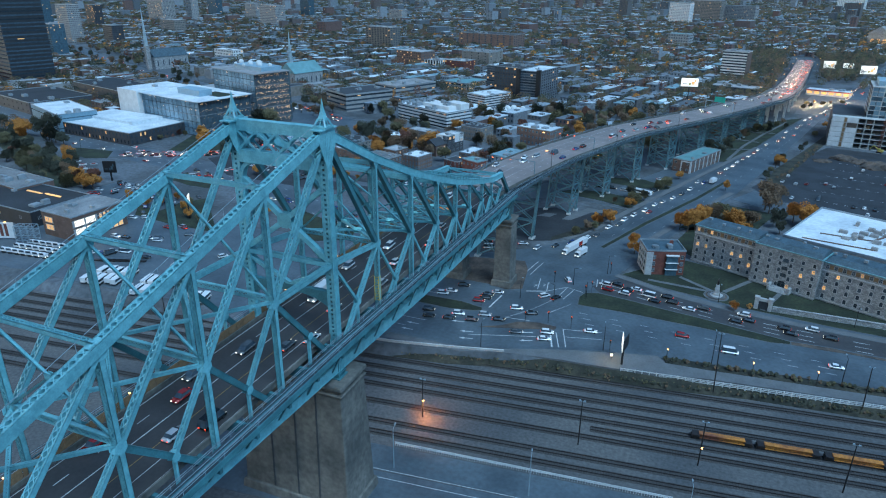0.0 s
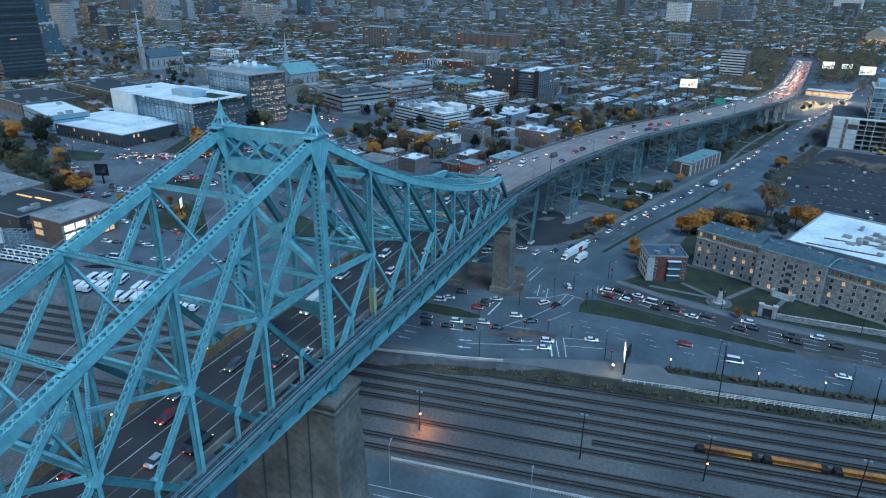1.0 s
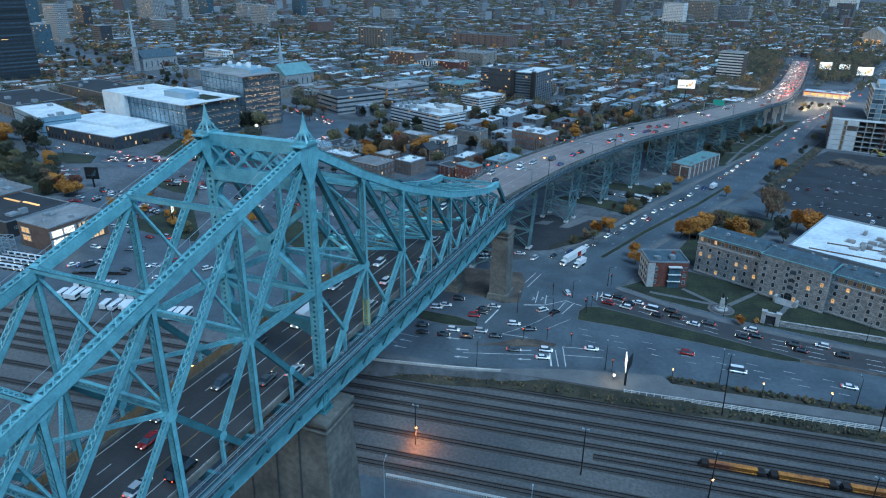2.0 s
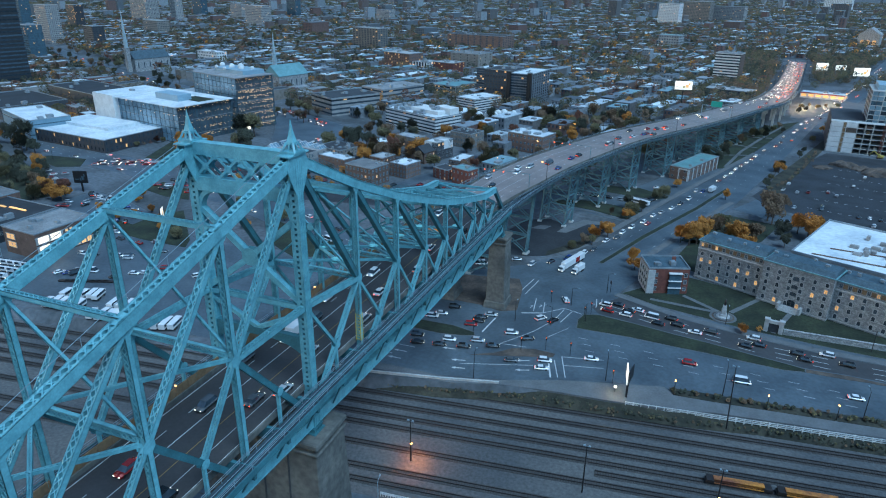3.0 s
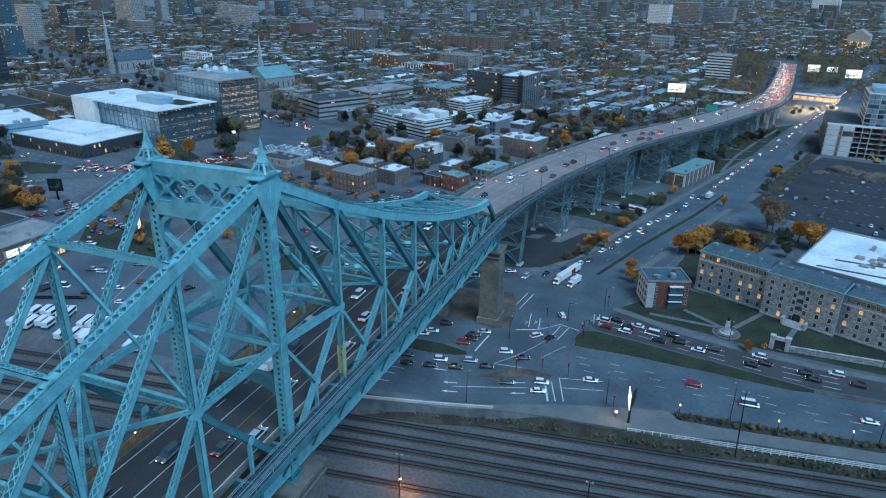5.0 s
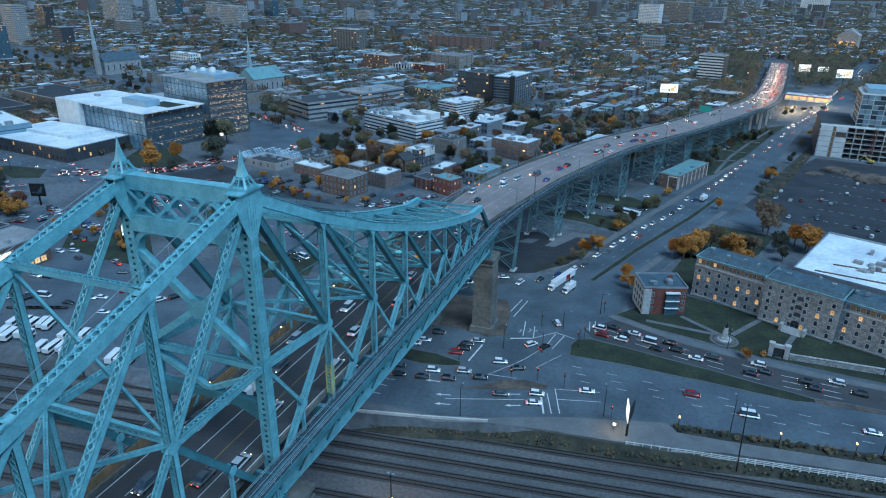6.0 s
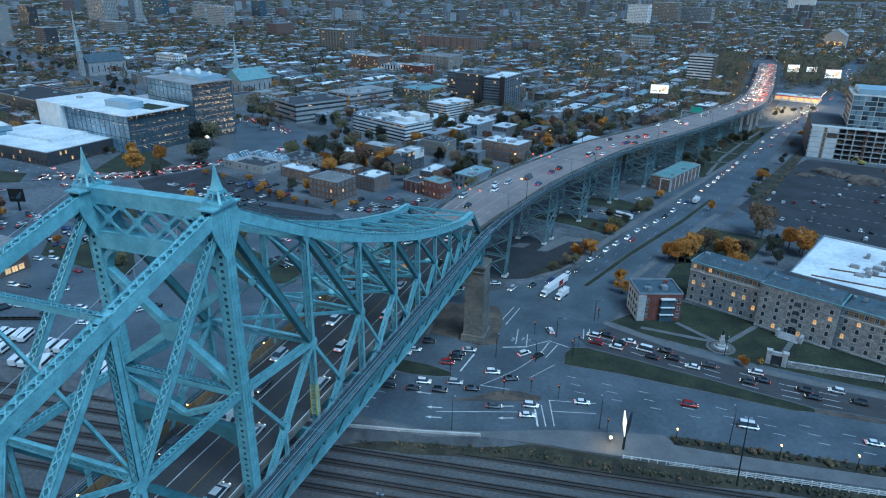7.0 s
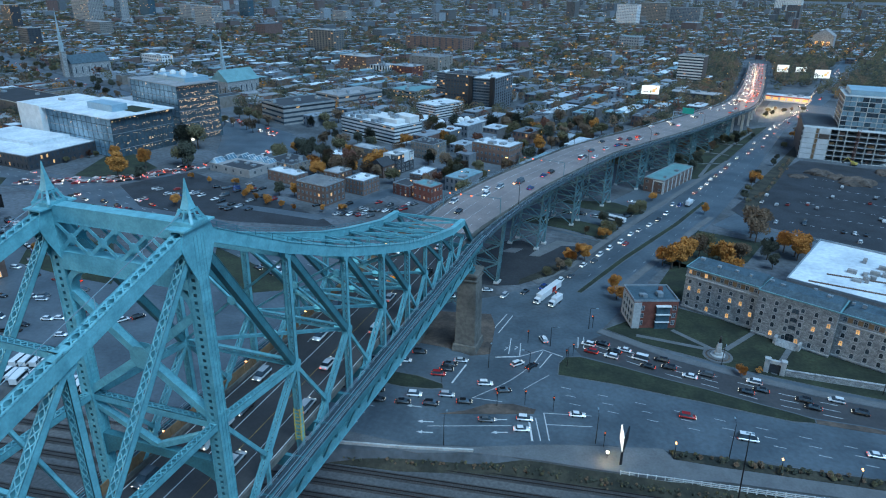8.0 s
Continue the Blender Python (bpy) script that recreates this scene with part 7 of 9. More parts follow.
for k in range(6):
    for x_, w_, m_ in ((4.5, 7.6, CLAD_WHITE), (9.75, 2.0, WOOD_WALL), (14.8, 7.2, CLAD_WHITE)):
        bm = bmesh.new()
        box(bm, (x_ - 30, -4.3, 4 * k + 2.3), (w_, 0.3, 3.5))
        part("panel", bm, EARTH if (k, x_) == (4, 14.8) else m_, cb)
    for x_ in (21, 26.5, 34, 47, 55):
        if rg.random() < 0.35:
            bm = bmesh.new()
            box(bm, (x_ - 30, -2.5, 4 * k + 1.4), (rg.uniform(2, 4.5), 1.0, 2.0))
            part("stacked_board", bm, rg.choice((WOOD_WALL, CLAD_GREY, BRICK_BROWN)), cb, "boards stacked on the open floor")
bm = bmesh.new()
for dx in (-0.7, 0.7):
    box(bm, (7 + dx, -5.4, 13), (0.35, 0.35, 26))
for k in range(16):
    beam(bm, (6.3, -5.4, k * 1.6), (7.7, -5.4, (k + 1) * 1.6), 0.2, 0.2)
part("hoist_mast", bm, BRICK, cb, "red hoist mast")
bm = bmesh.new()
box(bm, (-18, 34.5, 12), (24, 60, 24))
part("rear_wing", bm, CLAD_DARK, cb, "long dark rear wing")
bm = bmesh.new()
box(bm, (-18, 34.5, 24.2), (23, 59, 0.4))
part("rear_roof", bm, ROOF_DARK, cb, "dark flat roof of the rear wing")
cx, cy = corner((248.6, 505), 49, 40, CA)
tb = thing("unfinished_building", "taller block under construction glazed with blue-green panes", "building", pose(cx, cy, 0, 0, 0, CA), "construction site")
# one solid dark box fills the inside in place of unlit rooms
bm = bmesh.new()
box(bm, (0, 0, 23.8), (48.2, 39.2, 47.6))
part("inner_core", bm, CLAD_DARK, tb, "solid dark block standing in for unlit rooms")
for k in range(14):
    bm = bmesh.new()
    box(bm, (0, 0, 3.66 * k + 0.2), (49.6, 40.6, 0.45))
    part("floor_slab", bm, CONCRETE_PALE, tb)
for k in range(13):
    for j in range(12):
        bm = bmesh.new()
        box(bm, (-24.5 + 2.04 + 4.08 * j, -19.8, 3.66 * (k + 0.5) + 0.2), (3.7, 0.3, 3.0))
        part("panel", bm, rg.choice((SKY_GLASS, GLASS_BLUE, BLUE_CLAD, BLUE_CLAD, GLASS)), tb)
for x_ in range(7):
    bm = bmesh.new()
    box(bm, (-24.4 + 8.13 * x_, -20.1, 24), (0.5, 0.5, 48))
    part("column", bm, CONCRETE_PALE, tb)
bm = bmesh.new()
box(bm, (0, 2, 50), (42, 30, 3.6))
part("penthouse", bm, PALE_BLUE, tb, "pale blue top storey")
ex = thing("excavator", "yellow-green excavator at the foot of the unfinished block", "excavator", pose(211, 489, 0, 0, 0, 150))
for s_ in (-1, 1):
    bm = bmesh.new()
    box(bm, (0, s_ * 1.2, 0.5), (4.2, 0.7, 1.0))
    bmesh.ops.bevel(bm, geom=[e for e in bm.edges], offset=0.25, segments=1, affect="EDGES")
    part("track", bm, TYRE, ex)
bm = bmesh.new()
box(bm, (-0.6, 0, 1.9), (3.6, 2.6, 1.6))
box(bm, (0.6, 0.7, 3.0), (1.6, 1.2, 1.2))
bmesh.ops.bevel(bm, geom=[e for e in bm.edges], offset=0.1, segments=1, affect="EDGES")
part("body", bm, YELLOW, ex)
bm = bmesh.new()
beam(bm, (1.2, -0.4, 2.2), (5.0, -0.4, 5.2), 0.5, 0.7)
beam(bm, (5.0, -0.4, 5.2), (7.4, -0.4, 2.0), 0.4, 0.5)
part("boom", bm, YELLOW, ex)
bm = bmesh.new()
box(bm, (7.3, -0.4, 1.3), (1.0, 1.2, 1.2))
part("bucket", bm, RAIL, ex)

# far landmarks beyond the viaduct's end
block("white_tower", (620, 3480), 110, 60, 80, CLAD_WHITE, ROOF_WHITE, "far white tower block above the roofs", floors=18, bays=(16, 8), ww=3, wh=1.6, lit=0.02, units=0, seed=81)
block("hospital_block", (-30, 2025), 60, 34, 62, CLAD_WHITE, ROOF_GREY, "pale hospital block with lamplit windows", floors=15, bays=(12, 6), ww=2.6, wh=1.6, lit=0.08, units=3, seed=82)
block("hospital_block", (50, 2210), 84, 40, 64, BRICK_GREY, ROOF_GREY, "broad grey hospital block", floors=15, bays=(18, 8), ww=2.6, wh=1.6, lit=0.05, units=3, seed=83)
block("hospital_block", (150, 2260), 96, 40, 50, CLAD_GREY, ROOF_GREY, "long grey hospital wing", floors=12, bays=(20, 8), ww=2.6, wh=1.6, lit=0.05, units=3, seed=84)
block("stone_hall", (14, 1308), 40, 30, 26, STONE, ROOF_COPPER, "pale stone hall with a green roof", floors=5, bays=(8, 6), ww=2.2, wh=2.6, lit=0.02, units=1, seed=85)
block("low_dark_block", (126, 728), 52, 24, 10, CLAD_DARK, ROOF_GREY, "low dark block at the tower's foot", floors=3, bays=(14, 6), ww=2.0, wh=1.2, lit=0.06, units=4, seed=86)
lch = thing("floodlit_church", "stone church front glowing in warm floodlight", "church", pose(380, 1581, 0, 0, 0, -16))
TAKEN.append((380, 1581, 34, 34, -16))
bm = bmesh.new()
box(bm, (0, 14, 12), (40, 46, 24))
part("nave", bm, STONE, lch)
bm = bmesh.new()
v = [bm.verts.new(q) for q in ((-21, -10, 24), (21, -10, 24), (21, 38, 24), (-21, 38, 24), (0, -10, 38), (0, 38, 38))]
for f in ((0, 4, 5, 3), (1, 2, 5, 4), (0, 1, 4), (2, 3, 5)):
    bm.faces.new([v[i] for i in f])
part("roof", bm, STONE, lch)
for x_ in (-11, 0, 11):
    o = new("arched_door", arch_mesh("lit"))
    o.parent = lch
    o.matrix_basis = pose(x_, -9.2, 7) @ Matrix.Diagonal((6.5, 1, 13, 1))
for x_ in (-15, 0, 15):
    lt = bpy.data.lights.new("church_flood", "POINT")
    lt.energy, lt.color, lt.shadow_soft_size = 1600, (1.0, 0.66, 0.36), 1.0
    new("church_flood", lt).matrix_world = lch.matrix_basis @ pose(x_, -18, 5)
    bm = bmesh.new()
    box(bm, (x_, -19, 2.5), (1.2, 0.8, 0.8))
    box(bm, (x_, -19, 1.1), (0.3, 0.3, 2.2))
    part("flood_lamp", bm, SODIUM, lch, "warm floodlight before the doors")

# churches


def church(x, y, ang, w, d, h, roof, spire_h, sx, sy, label):
    t = thing("church", label, "church", pose(x, y, 0, 0, 0, ang))
    TAKEN.append((x, y, w / 2 + 8, d / 2 + 8, ang))
    bm = bmesh.new()
    box(bm, (0, 0, h / 2), (w, d, h))
    part("nave", bm, STONE, t)
    bm = bmesh.new()
    v = [bm.verts.new(q) for q in ((-w / 2 - 0.6, -d / 2 - 0.6, h), (w / 2 + 0.6, -d / 2 - 0.6, h), (w / 2 + 0.6, d / 2 + 0.6, h), (-w / 2 - 0.6, d / 2 + 0.6, h), (0, -d / 2 - 0.6, h + w * 0.42), (0, d / 2 + 0.6, h + w * 0.42))]
    for f in ((0, 4, 5, 3), (1, 2, 5, 4), (0, 1, 4), (2, 3, 5), (0, 3, 2, 1)):
        bm.faces.new([v[i] for i in f])
    part("roof", bm, roof, t)
    bm = bmesh.new()
    box(bm, (sx, sy, spire_h * 0.19), (5.6, 5.6, spire_h * 0.38))
    for z_ in (0.22, 0.31, 0.378):
        box(bm, (sx, sy, spire_h * z_), (6.4, 6.4, 0.8))
    part("tower", bm, STONE, t)
    bm = bmesh.new()
    for r, z0_, z1_ in ((2.8, 0.38, 0.49), (3.2, 0.49, 0.505), (2.2, 0.505, 0.59), (2.6, 0.59, 0.602), (1.6, 0.602, 0.68), (2.0, 0.68, 0.69)):
        bmesh.ops.create_cone(bm, cap_ends=True, segments=8, radius1=r, radius2=r * 0.94, depth=spire_h * (z1_ - z0_), matrix=Matrix.Translation((sx, sy, spire_h * (z0_ + z1_) / 2)))
    bmesh.ops.create_cone(bm, cap_ends=True, segments=8, radius1=1.5, radius2=0.08, depth=spire_h * 0.31, matrix=Matrix.Translation((sx, sy, spire_h * 0.845)))
    part("spire", bm, SPIRE, t, "slim metal-clad spire")
    for f, n_ in (("s", 3), ("e", 6)):
        ln_ = w if f == "s" else d
        face_windows(t, f, w, d, [(k + 0.5) / n_ * ln_ - ln_ / 2 for k in range(n_)], [h * 0.5], 1.4, h * 0.45, 0.0)


church(-392, 586, -16, 28, 44, 17, ROOF_COPPER, 62, -34, 12, "stone church with a big teal copper roof")
church(-662, 646, -16, 24, 52, 17, ROOF_SLATE, 84, 2, -30, "grey stone church with a tall slim spire")
# white garden domes near the striped office
dm = thing("dome_row", "row of white domes on a low grey roof", "dome")
for x_, y_, r_ in ((-111, 477.5, 3.4), (-105.5, 484.5, 3.0), (-99, 484.5, 3.2), (-98.5, 494, 3.4), (-94, 499, 3.4), (-89, 496.5, 2.4), (-86, 503, 2.6)):
    bm = bmesh.new()
    bmesh.ops.create_uvsphere(bm, u_segments=14, v_segments=8, radius=r_, matrix=Matrix.Translation((x_, y_, 7.8 + r_ * 0.5)))
    part("dome", bm, CLAD_WHITE, dm, "", True)
bm = bmesh.new()
box(bm, (-98, 489, 3.9), (42, 17, 7.8), Matrix.Rotation(radians(46), 3, "Z"))
part("base", bm, CLAD_GREY, dm)

# ---- cars ----
CAR_PAINTS = [mat("car_paint_" + n_, c, 0.25, 0.2, 0.05, 0.5, 2, 0) for n_, c in (("white", (0.75, 0.76, 0.77)), ("silver", (0.42, 0.44, 0.46)), ("black", (0.015, 0.016, 0.018)), ("grey", (0.10, 0.11, 0.12)), ("red", (0.30, 0.02, 0.02)), ("blue", (0.03, 0.06, 0.20)))]
CAR_NAMES = ["white", "silver", "black", "dark grey", "red", "blue"]
TEMPLATES = {}


def car_template(color, kind, lit, far):
    key = (color, kind, lit, far)
    if key in TEMPLATES:
        return None
    L, Wd, H, roof0, roof1 = {"sedan": (5.0, 1.95, 1.5, -1.35, 0.5), "suv": (5.0, 2.05, 1.78, -1.9, 0.65), "van": (5.9, 2.2, 2.4, -2.6, 1.55)}[kind]
    t = thing("car", "%s %s with %s" % (CAR_NAMES[color], {"sedan": "saloon car", "suv": "tall estate car", "van": "delivery van"}[kind], "its lamps lit on the road" if lit else "its lamps off, parked"), "car", group="cars")
    belt = 0.92 if kind == "sedan" else 1.02
    prof = [(-L / 2, 0.32), (L / 2 - 0.1, 0.3), (L / 2, 0.5), (L / 2 - 0.08, 0.74), (roof1 + 0.95, belt), (roof0 - 0.55, belt + 0.02), (-L / 2 + 0.05, belt - 0.06)]
    bm = bmesh.new()
    lf_ = [bm.verts.new((x, -Wd / 2, z)) for x, z in prof]
    rt_ = [bm.verts.new((x, Wd / 2, z)) for x, z in prof]
    bm.faces.new(lf_)
    bm.faces.new(rt_[::-1])
    for k in range(len(prof)):
        bm.faces.new((lf_[k], rt_[k], rt_[(k + 1) % len(prof)], lf_[(k + 1) % len(prof)]))
    bmesh.ops.recalc_face_normals(bm, faces=bm.faces)
    if not far:
        bmesh.ops.bevel(bm, geom=[e for e in bm.edges], offset=0.09, segments=2, affect="EDGES")
    else:
        box(bm, ((roof0 + roof1) / 2, 0, H - 0.04), (roof1 - roof0 - 0.04, Wd - 0.56, 0.08))
        for x in (-L * 0.31, L * 0.31):
            box(bm, (x, 0, 0.26), (0.6, Wd - 0.06, 0.52))
    part("body", bm, CAR_PAINTS[color], t, "", True)
    bm = bmesh.new()
    ring0 = [(roof0 - 0.55, -Wd / 2 + 0.08), (roof1 + 0.95, -Wd / 2 + 0.08), (roof1 + 0.95, Wd / 2 - 0.08), (roof0 - 0.55, Wd / 2 - 0.08)]
    ring1 = [(roof0, -Wd / 2 + 0.28), (roof1, -Wd / 2 + 0.28), (roof1, Wd / 2 - 0.28), (roof0, Wd / 2 - 0.28)]
    a = [bm.verts.new((x, y, belt - 0.03)) for x, y in ring0]
    b = [bm.verts.new((x, y, H - 0.06)) for x, y in ring1]
    for k in range(4):
        bm.faces.new((a[k], a[(k + 1) % 4], b[(k + 1) % 4], b[k]))
    bm.faces.new(b)
    part("cabin_glass", bm, GLASS, t, "dark glazed cabin")
    if not far:
        bm = bmesh.new()
        box(bm, ((roof0 + roof1) / 2, 0, H - 0.04), (roof1 - roof0 - 0.04, Wd - 0.56, 0.08))
        part("roof", bm, CAR_PAINTS[color], t)
        wm = None
        for x in (-L * 0.31, L * 0.31):
            for y in (-Wd / 2 + 0.1, Wd / 2 - 0.1):
                if wm is None:
                    bm = bmesh.new()
                    bmesh.ops.create_cone(bm, cap_ends=True, segments=12, radius1=0.33, radius2=0.33, depth=0.22, matrix=pose(0, 0, 0, 90))
                    wm = part("wheel", bm, TYRE, t)
                    wm.matrix_basis = pose(x, y, 0.33)
                else:
                    share("wheel", wm, t, pose(x, y, 0.33))
    for nm, x, m_, s in (("headlamp", L / 2 - 0.03, HEAD if lit else CLAD_WHITE, 0.26), ("tail_lamp", -L / 2, TAIL if lit else BRICK, 0.28)):
        first = None
        if far:
            bm = bmesh.new()
            box(bm, (x, 0, 0.68), (0.1, Wd - 0.3, 0.07))
            part(nm, bm, m_, t)
            continue
        for y in (-Wd / 2 + 0.35, Wd / 2 - 0.35):
            if first is None:
                bm = bmesh.new()
                box(bm, (0, 0, 0), (0.08, s, 0.13))
                first = part(nm, bm, m_, t)
                first.matrix_basis = pose(x, y, 0.66)
            else:
                share(nm, first, t, pose(x, y, 0.66))
    TEMPLATES[key] = t
    return t


crng = random.Random(11)
MORE = []


def car(x, y, z, ang, color=None, kind=None, lit=True):
    c = color if color is not None else crng.choice((0, 0, 0, 1, 1, 2, 2, 2, 3, 3, 3, 2, 1, 5, 4))
    k = kind or crng.choice(("sedan", "sedan", "sedan", "suv", "suv", "suv", "van") if color is None and crng.random() < 0.5 else ("sedan", "suv"))
    m = pose(x, y, z, 0, 0, ang)
    dist = math.hypot(x - 76, y + 90)
    far = dist > 330
    if dist > 455:
        MORE.append((x, y, z, ang, lit))
        return
    t = car_template(c, k, lit, far)
    if t is None:
        copy_thing(TEMPLATES[(c, k, lit, far)], m)
    else:
        t.matrix_basis = m


EASTW = [(-9.7, 118.7, 0, "suv"), (-7.1, 122.2, 0, "sedan"), (-4.1, 129.3, 2, "suv"), (11.8, 128.7, 1, "sedan"), (8.8, 125, 2, "sedan"), (8.6, 121.6, 2, "suv"), (6.9, 118, 4, "suv"), (-9.2, 102.5, 2, "suv"), (-7, 97.5, 2, "sedan"), (1.2, 99, 2, "sedan"), (3.3, 104, 0, "suv"), (10, 101, 2, "suv"), (13.4, 107.2, 1, "suv"), (19.8, 105.5, 2, "sedan"), (28.9, 98.7, 3, "sedan"), (40, 103.1, 0, "suv"), (40.1, 97.7, 0, "sedan"), (-22, 101, 3, "suv"), (-25, 97, 0, "sedan"), (-18, 119, 2, "sedan")]
for x, y, c, k in EASTW:
    car(x, y, 0.06, 14 + crng.uniform(-3, 3), c, k)
QUEUE = [(53.3, 155.3, 0, "suv"), (58.2, 157.4, 2, "sedan"), (54.9, 150.4, 4, "suv"), (63.1, 153.4, 2, "sedan"), (66.4, 155.6, 0, "sedan"), (62.2, 149.4, 0, "suv"), (72.3, 151.4, 0, "van"), (79.6, 152.8, 2, "suv"), (75, 146.9, 2, "sedan"), (82.1, 148.5, 2, "suv"), (89, 145.2, 0, "sedan"), (94.5, 148.2, 3, "suv"), (109.9, 148.8, 0, "suv"), (111.5, 144.2, 2, "sedan"), (106.7, 141.6, 2, "sedan"), (124.2, 142.6, 2, "suv"), (134.4, 146, 0, "suv"), (126.4, 139.2, 2, "sedan"), (140.2, 141.1, 2, "suv")]
for x, y, c, k in QUEUE:
    car(x, y, 0.06, 172 + crng.uniform(-2, 2), c, k)
for x, y, a, c in ((37, 153.1, 120, 0), (31.2, 133.3, 50, 0), (36.2, 133.4, 60, 2), (23.6, 117.6, 16, 0), (30.4, 115.7, 24, 2), (55.2, 110.4, 12, 0)):
    car(x, y, 0.06, a, c)
for x, y in ((105, 115.5), (139.7, 119.5), (88, 121)):
    car(x, y, 0.06, 3 + crng.uniform(-2, 2))
for x, y, a in ((23.5, 304.3, 0), (32.4, 304.1, 0), (40.3, 302.5, -5), (57.8, 311.6, -15), (14, 303, 0), (58.8, 338, 0), (-8, 176, 20), (-11.7, 183.6, 190), (6.1, 187.4, 20)):
    car(x, y, 0.06, a)
AVE = [(14.3, 184.6), (22, 191), (28.6, 198.3), (34.6, 207.9), (38.4, 214.9), (42.3, 229.1), (46.7, 236.1), (48.4, 245.2), (52.2, 255.4), (57.1, 266.5), (61.2, 279.9), (65.2, 287.7), (70.2, 298.4), (74.7, 309.3), (78.9, 321.9), (82.4, 341.2), (86.3, 340.5), (92, 354.4), (57.5, 308), (59.6, 264.3), (96, 372), (100, 384), (104, 396), (107, 408), (111, 420), (115, 432), (119, 444), (122, 456)]
for x, y in AVE:
    car(x, y, 0.066, -107 + crng.uniform(-3, 3))
for k in range(9):
    y = 480 + k * 16 + crng.uniform(-4, 4)
    xl, xr = np.interp(y, [p[1] for p in AL], [p[0] for p in AL]), np.interp(y, [p[1] for p in AR[::-1]], [p[0] for p in AR[::-1]])
    f = crng.choice((0.2, 0.38, 0.66))
    car(xl + (xr - xl) * f, y, 0.066, -107 if f < 0.5 else 73)
PARK = [(139.5, 382.2), (149.7, 366.5), (161.6, 371.6), (165.5, 364.4), (138.4, 329), (171.6, 323.8), (177.3, 324.2), (182.8, 323.5), (135, 366.6), (143, 363.5), (153.8, 332.3), (179.1, 392.5), (205, 400), (212, 401), (230, 390), (198, 352), (206, 350), (190, 420)]
for x, y in PARK:
    car(x, y, 0.075, 74 + crng.choice((0, 180)), lit=False)
PARKL = [(-229, 258.8), (-225, 257.8), (-209.8, 253.5), (-205, 251.3), (-166.4, 241.1), (-162, 240), (-160.2, 248.9), (-151.6, 244.4), (-90.1, 258.9), (-85.8, 259.8), (-81, 258.5), (-86.2, 282.3), (-77.8, 279.8), (-72.7, 277), (-68, 276), (-118.4, 264.5), (-99.7, 263.9), (-215, 262), (-200, 262), (-195, 275), (-188, 274), (-180, 262)]
for x, y in PARKL:
    car(x, y, 0.085, 60 + crng.choice((0, 180)), lit=False)
for x, y in ((-90.7, 268), (-87, 267), (-83.5, 268), (-80, 269), (-76.5, 269.5), (-73, 271), (-100.4, 254.9), (-96.6, 256), (-93, 256.6), (-87.4, 257.4), (-67.8, 286.4), (-65, 287), (-103.3, 265.6), (-101.5, 273.8), (-168, 276), (-178, 272), (-181, 276), (-184, 280), (-172, 280), (-176, 284), (-180, 288)):
    car(x, y, 0.09, 66 + crng.choice((0, 180)), lit=False)
for r0 in range(7):
    for k in range(16):
        if crng.random() < 0.26:
            car(-214 + 3.0 * k + 9 * r0, 252 + 8.5 * r0 - 0.9 * k, 0.085, 70 + crng.choice((0, 180)), lit=False)
for x, y in ((-253.7, 170.6), (-256, 175), (-259.5, 182.5), (-250, 178), (-245.5, 179.1), (-262, 160), (-242, 182), (-238, 184)):
    car(x, y, 0.02, 50, lit=False)
for _ in range(14):
    car(-228 + crng.uniform(-24, 30), 212 + crng.uniform(-8, 8), 0.09, crng.choice((45, 225, 150)), crng.choice((0, 4, 4, 2, 1)))
for r0 in range(6):
    for k in range(15):
        if crng.random() < 0.2:
            p_ = np.array((150.0, 318.0)) + U * (16 * r0) + V * (7 * k)
            car(p_[0], p_[1], 0.075, 74 + crng.choice((0, 180)), lit=False)
ln = spline(W_AVE, 10)
for k in range(1, len(ln) - 26):
    for o in (-5.5, -2, 2, 5.5):
        if crng.random() < (0.5 if k < 12 else 0.2):
            p, q = offset(ln, o)[k], offset(ln, o)[k + 1]
            a = math.degrees(math.atan2(q[1] - p[1], q[0] - p[0]))
            car(p[0], p[1], 0.065, a if o > 0 else a + 180)
ln = spline(W_BLVD, 8)
for k in range(3, len(ln) - 18):
    for o in (-10.5, -6.5, 6.5, 10.5):
        if crng.random() < 0.26:
            p, q = offset(ln, o)[k], offset(ln, o)[k + 1]
            a = math.degrees(math.atan2(q[1] - p[1], q[0] - p[0]))
            car(p[0], p[1], 0.055, a if o > 0 else a + 180)
ln = spline(W_ST, 8)
for k in range(3, len(ln) - 2):
    for o in (-5.2, -1.8, 1.8, 5.2):
        if crng.random() < (0.5 if k < 34 else 0.3):
            p, q = offset(ln, o)[k], offset(ln, o)[k + 1]
            a = math.degrees(math.atan2(q[1] - p[1], q[0] - p[0]))
            car(p[0] + crng.uniform(-1, 1), p[1] + crng.uniform(-2, 2), 0.075, a if o > -4 else a + 180)
for x, y, a in ((-221.5, 168.2, 150), (-217, 167, 150), (-213.2, 165.6, 150), (-210, 165, 150), (-206.4, 164.5, 150), (-203, 164, 150), (-200.3, 163.2, 150), (-224, 160, 150), (-220, 158, 150), (-216, 157, 150), (-258.5, 183.4, 150), (-254, 182, 150), (-249.6, 180.2, 150), (-264.5, 185.6, 150), (-243.9, 178.1, 150), (-258.5, 160.8, 20), (-249.7, 166.7, 80), (-165.9, 116.3, 20), (-172.3, 116.5, 30), (-183.9, 160.6, 150), (-156.9, 128.8, 20), (-169.4, 98.6, 10), (-154.7, 97.2, 10), (-176, 97, 10)):
    car(x, y, 0.04, a, lit=False)
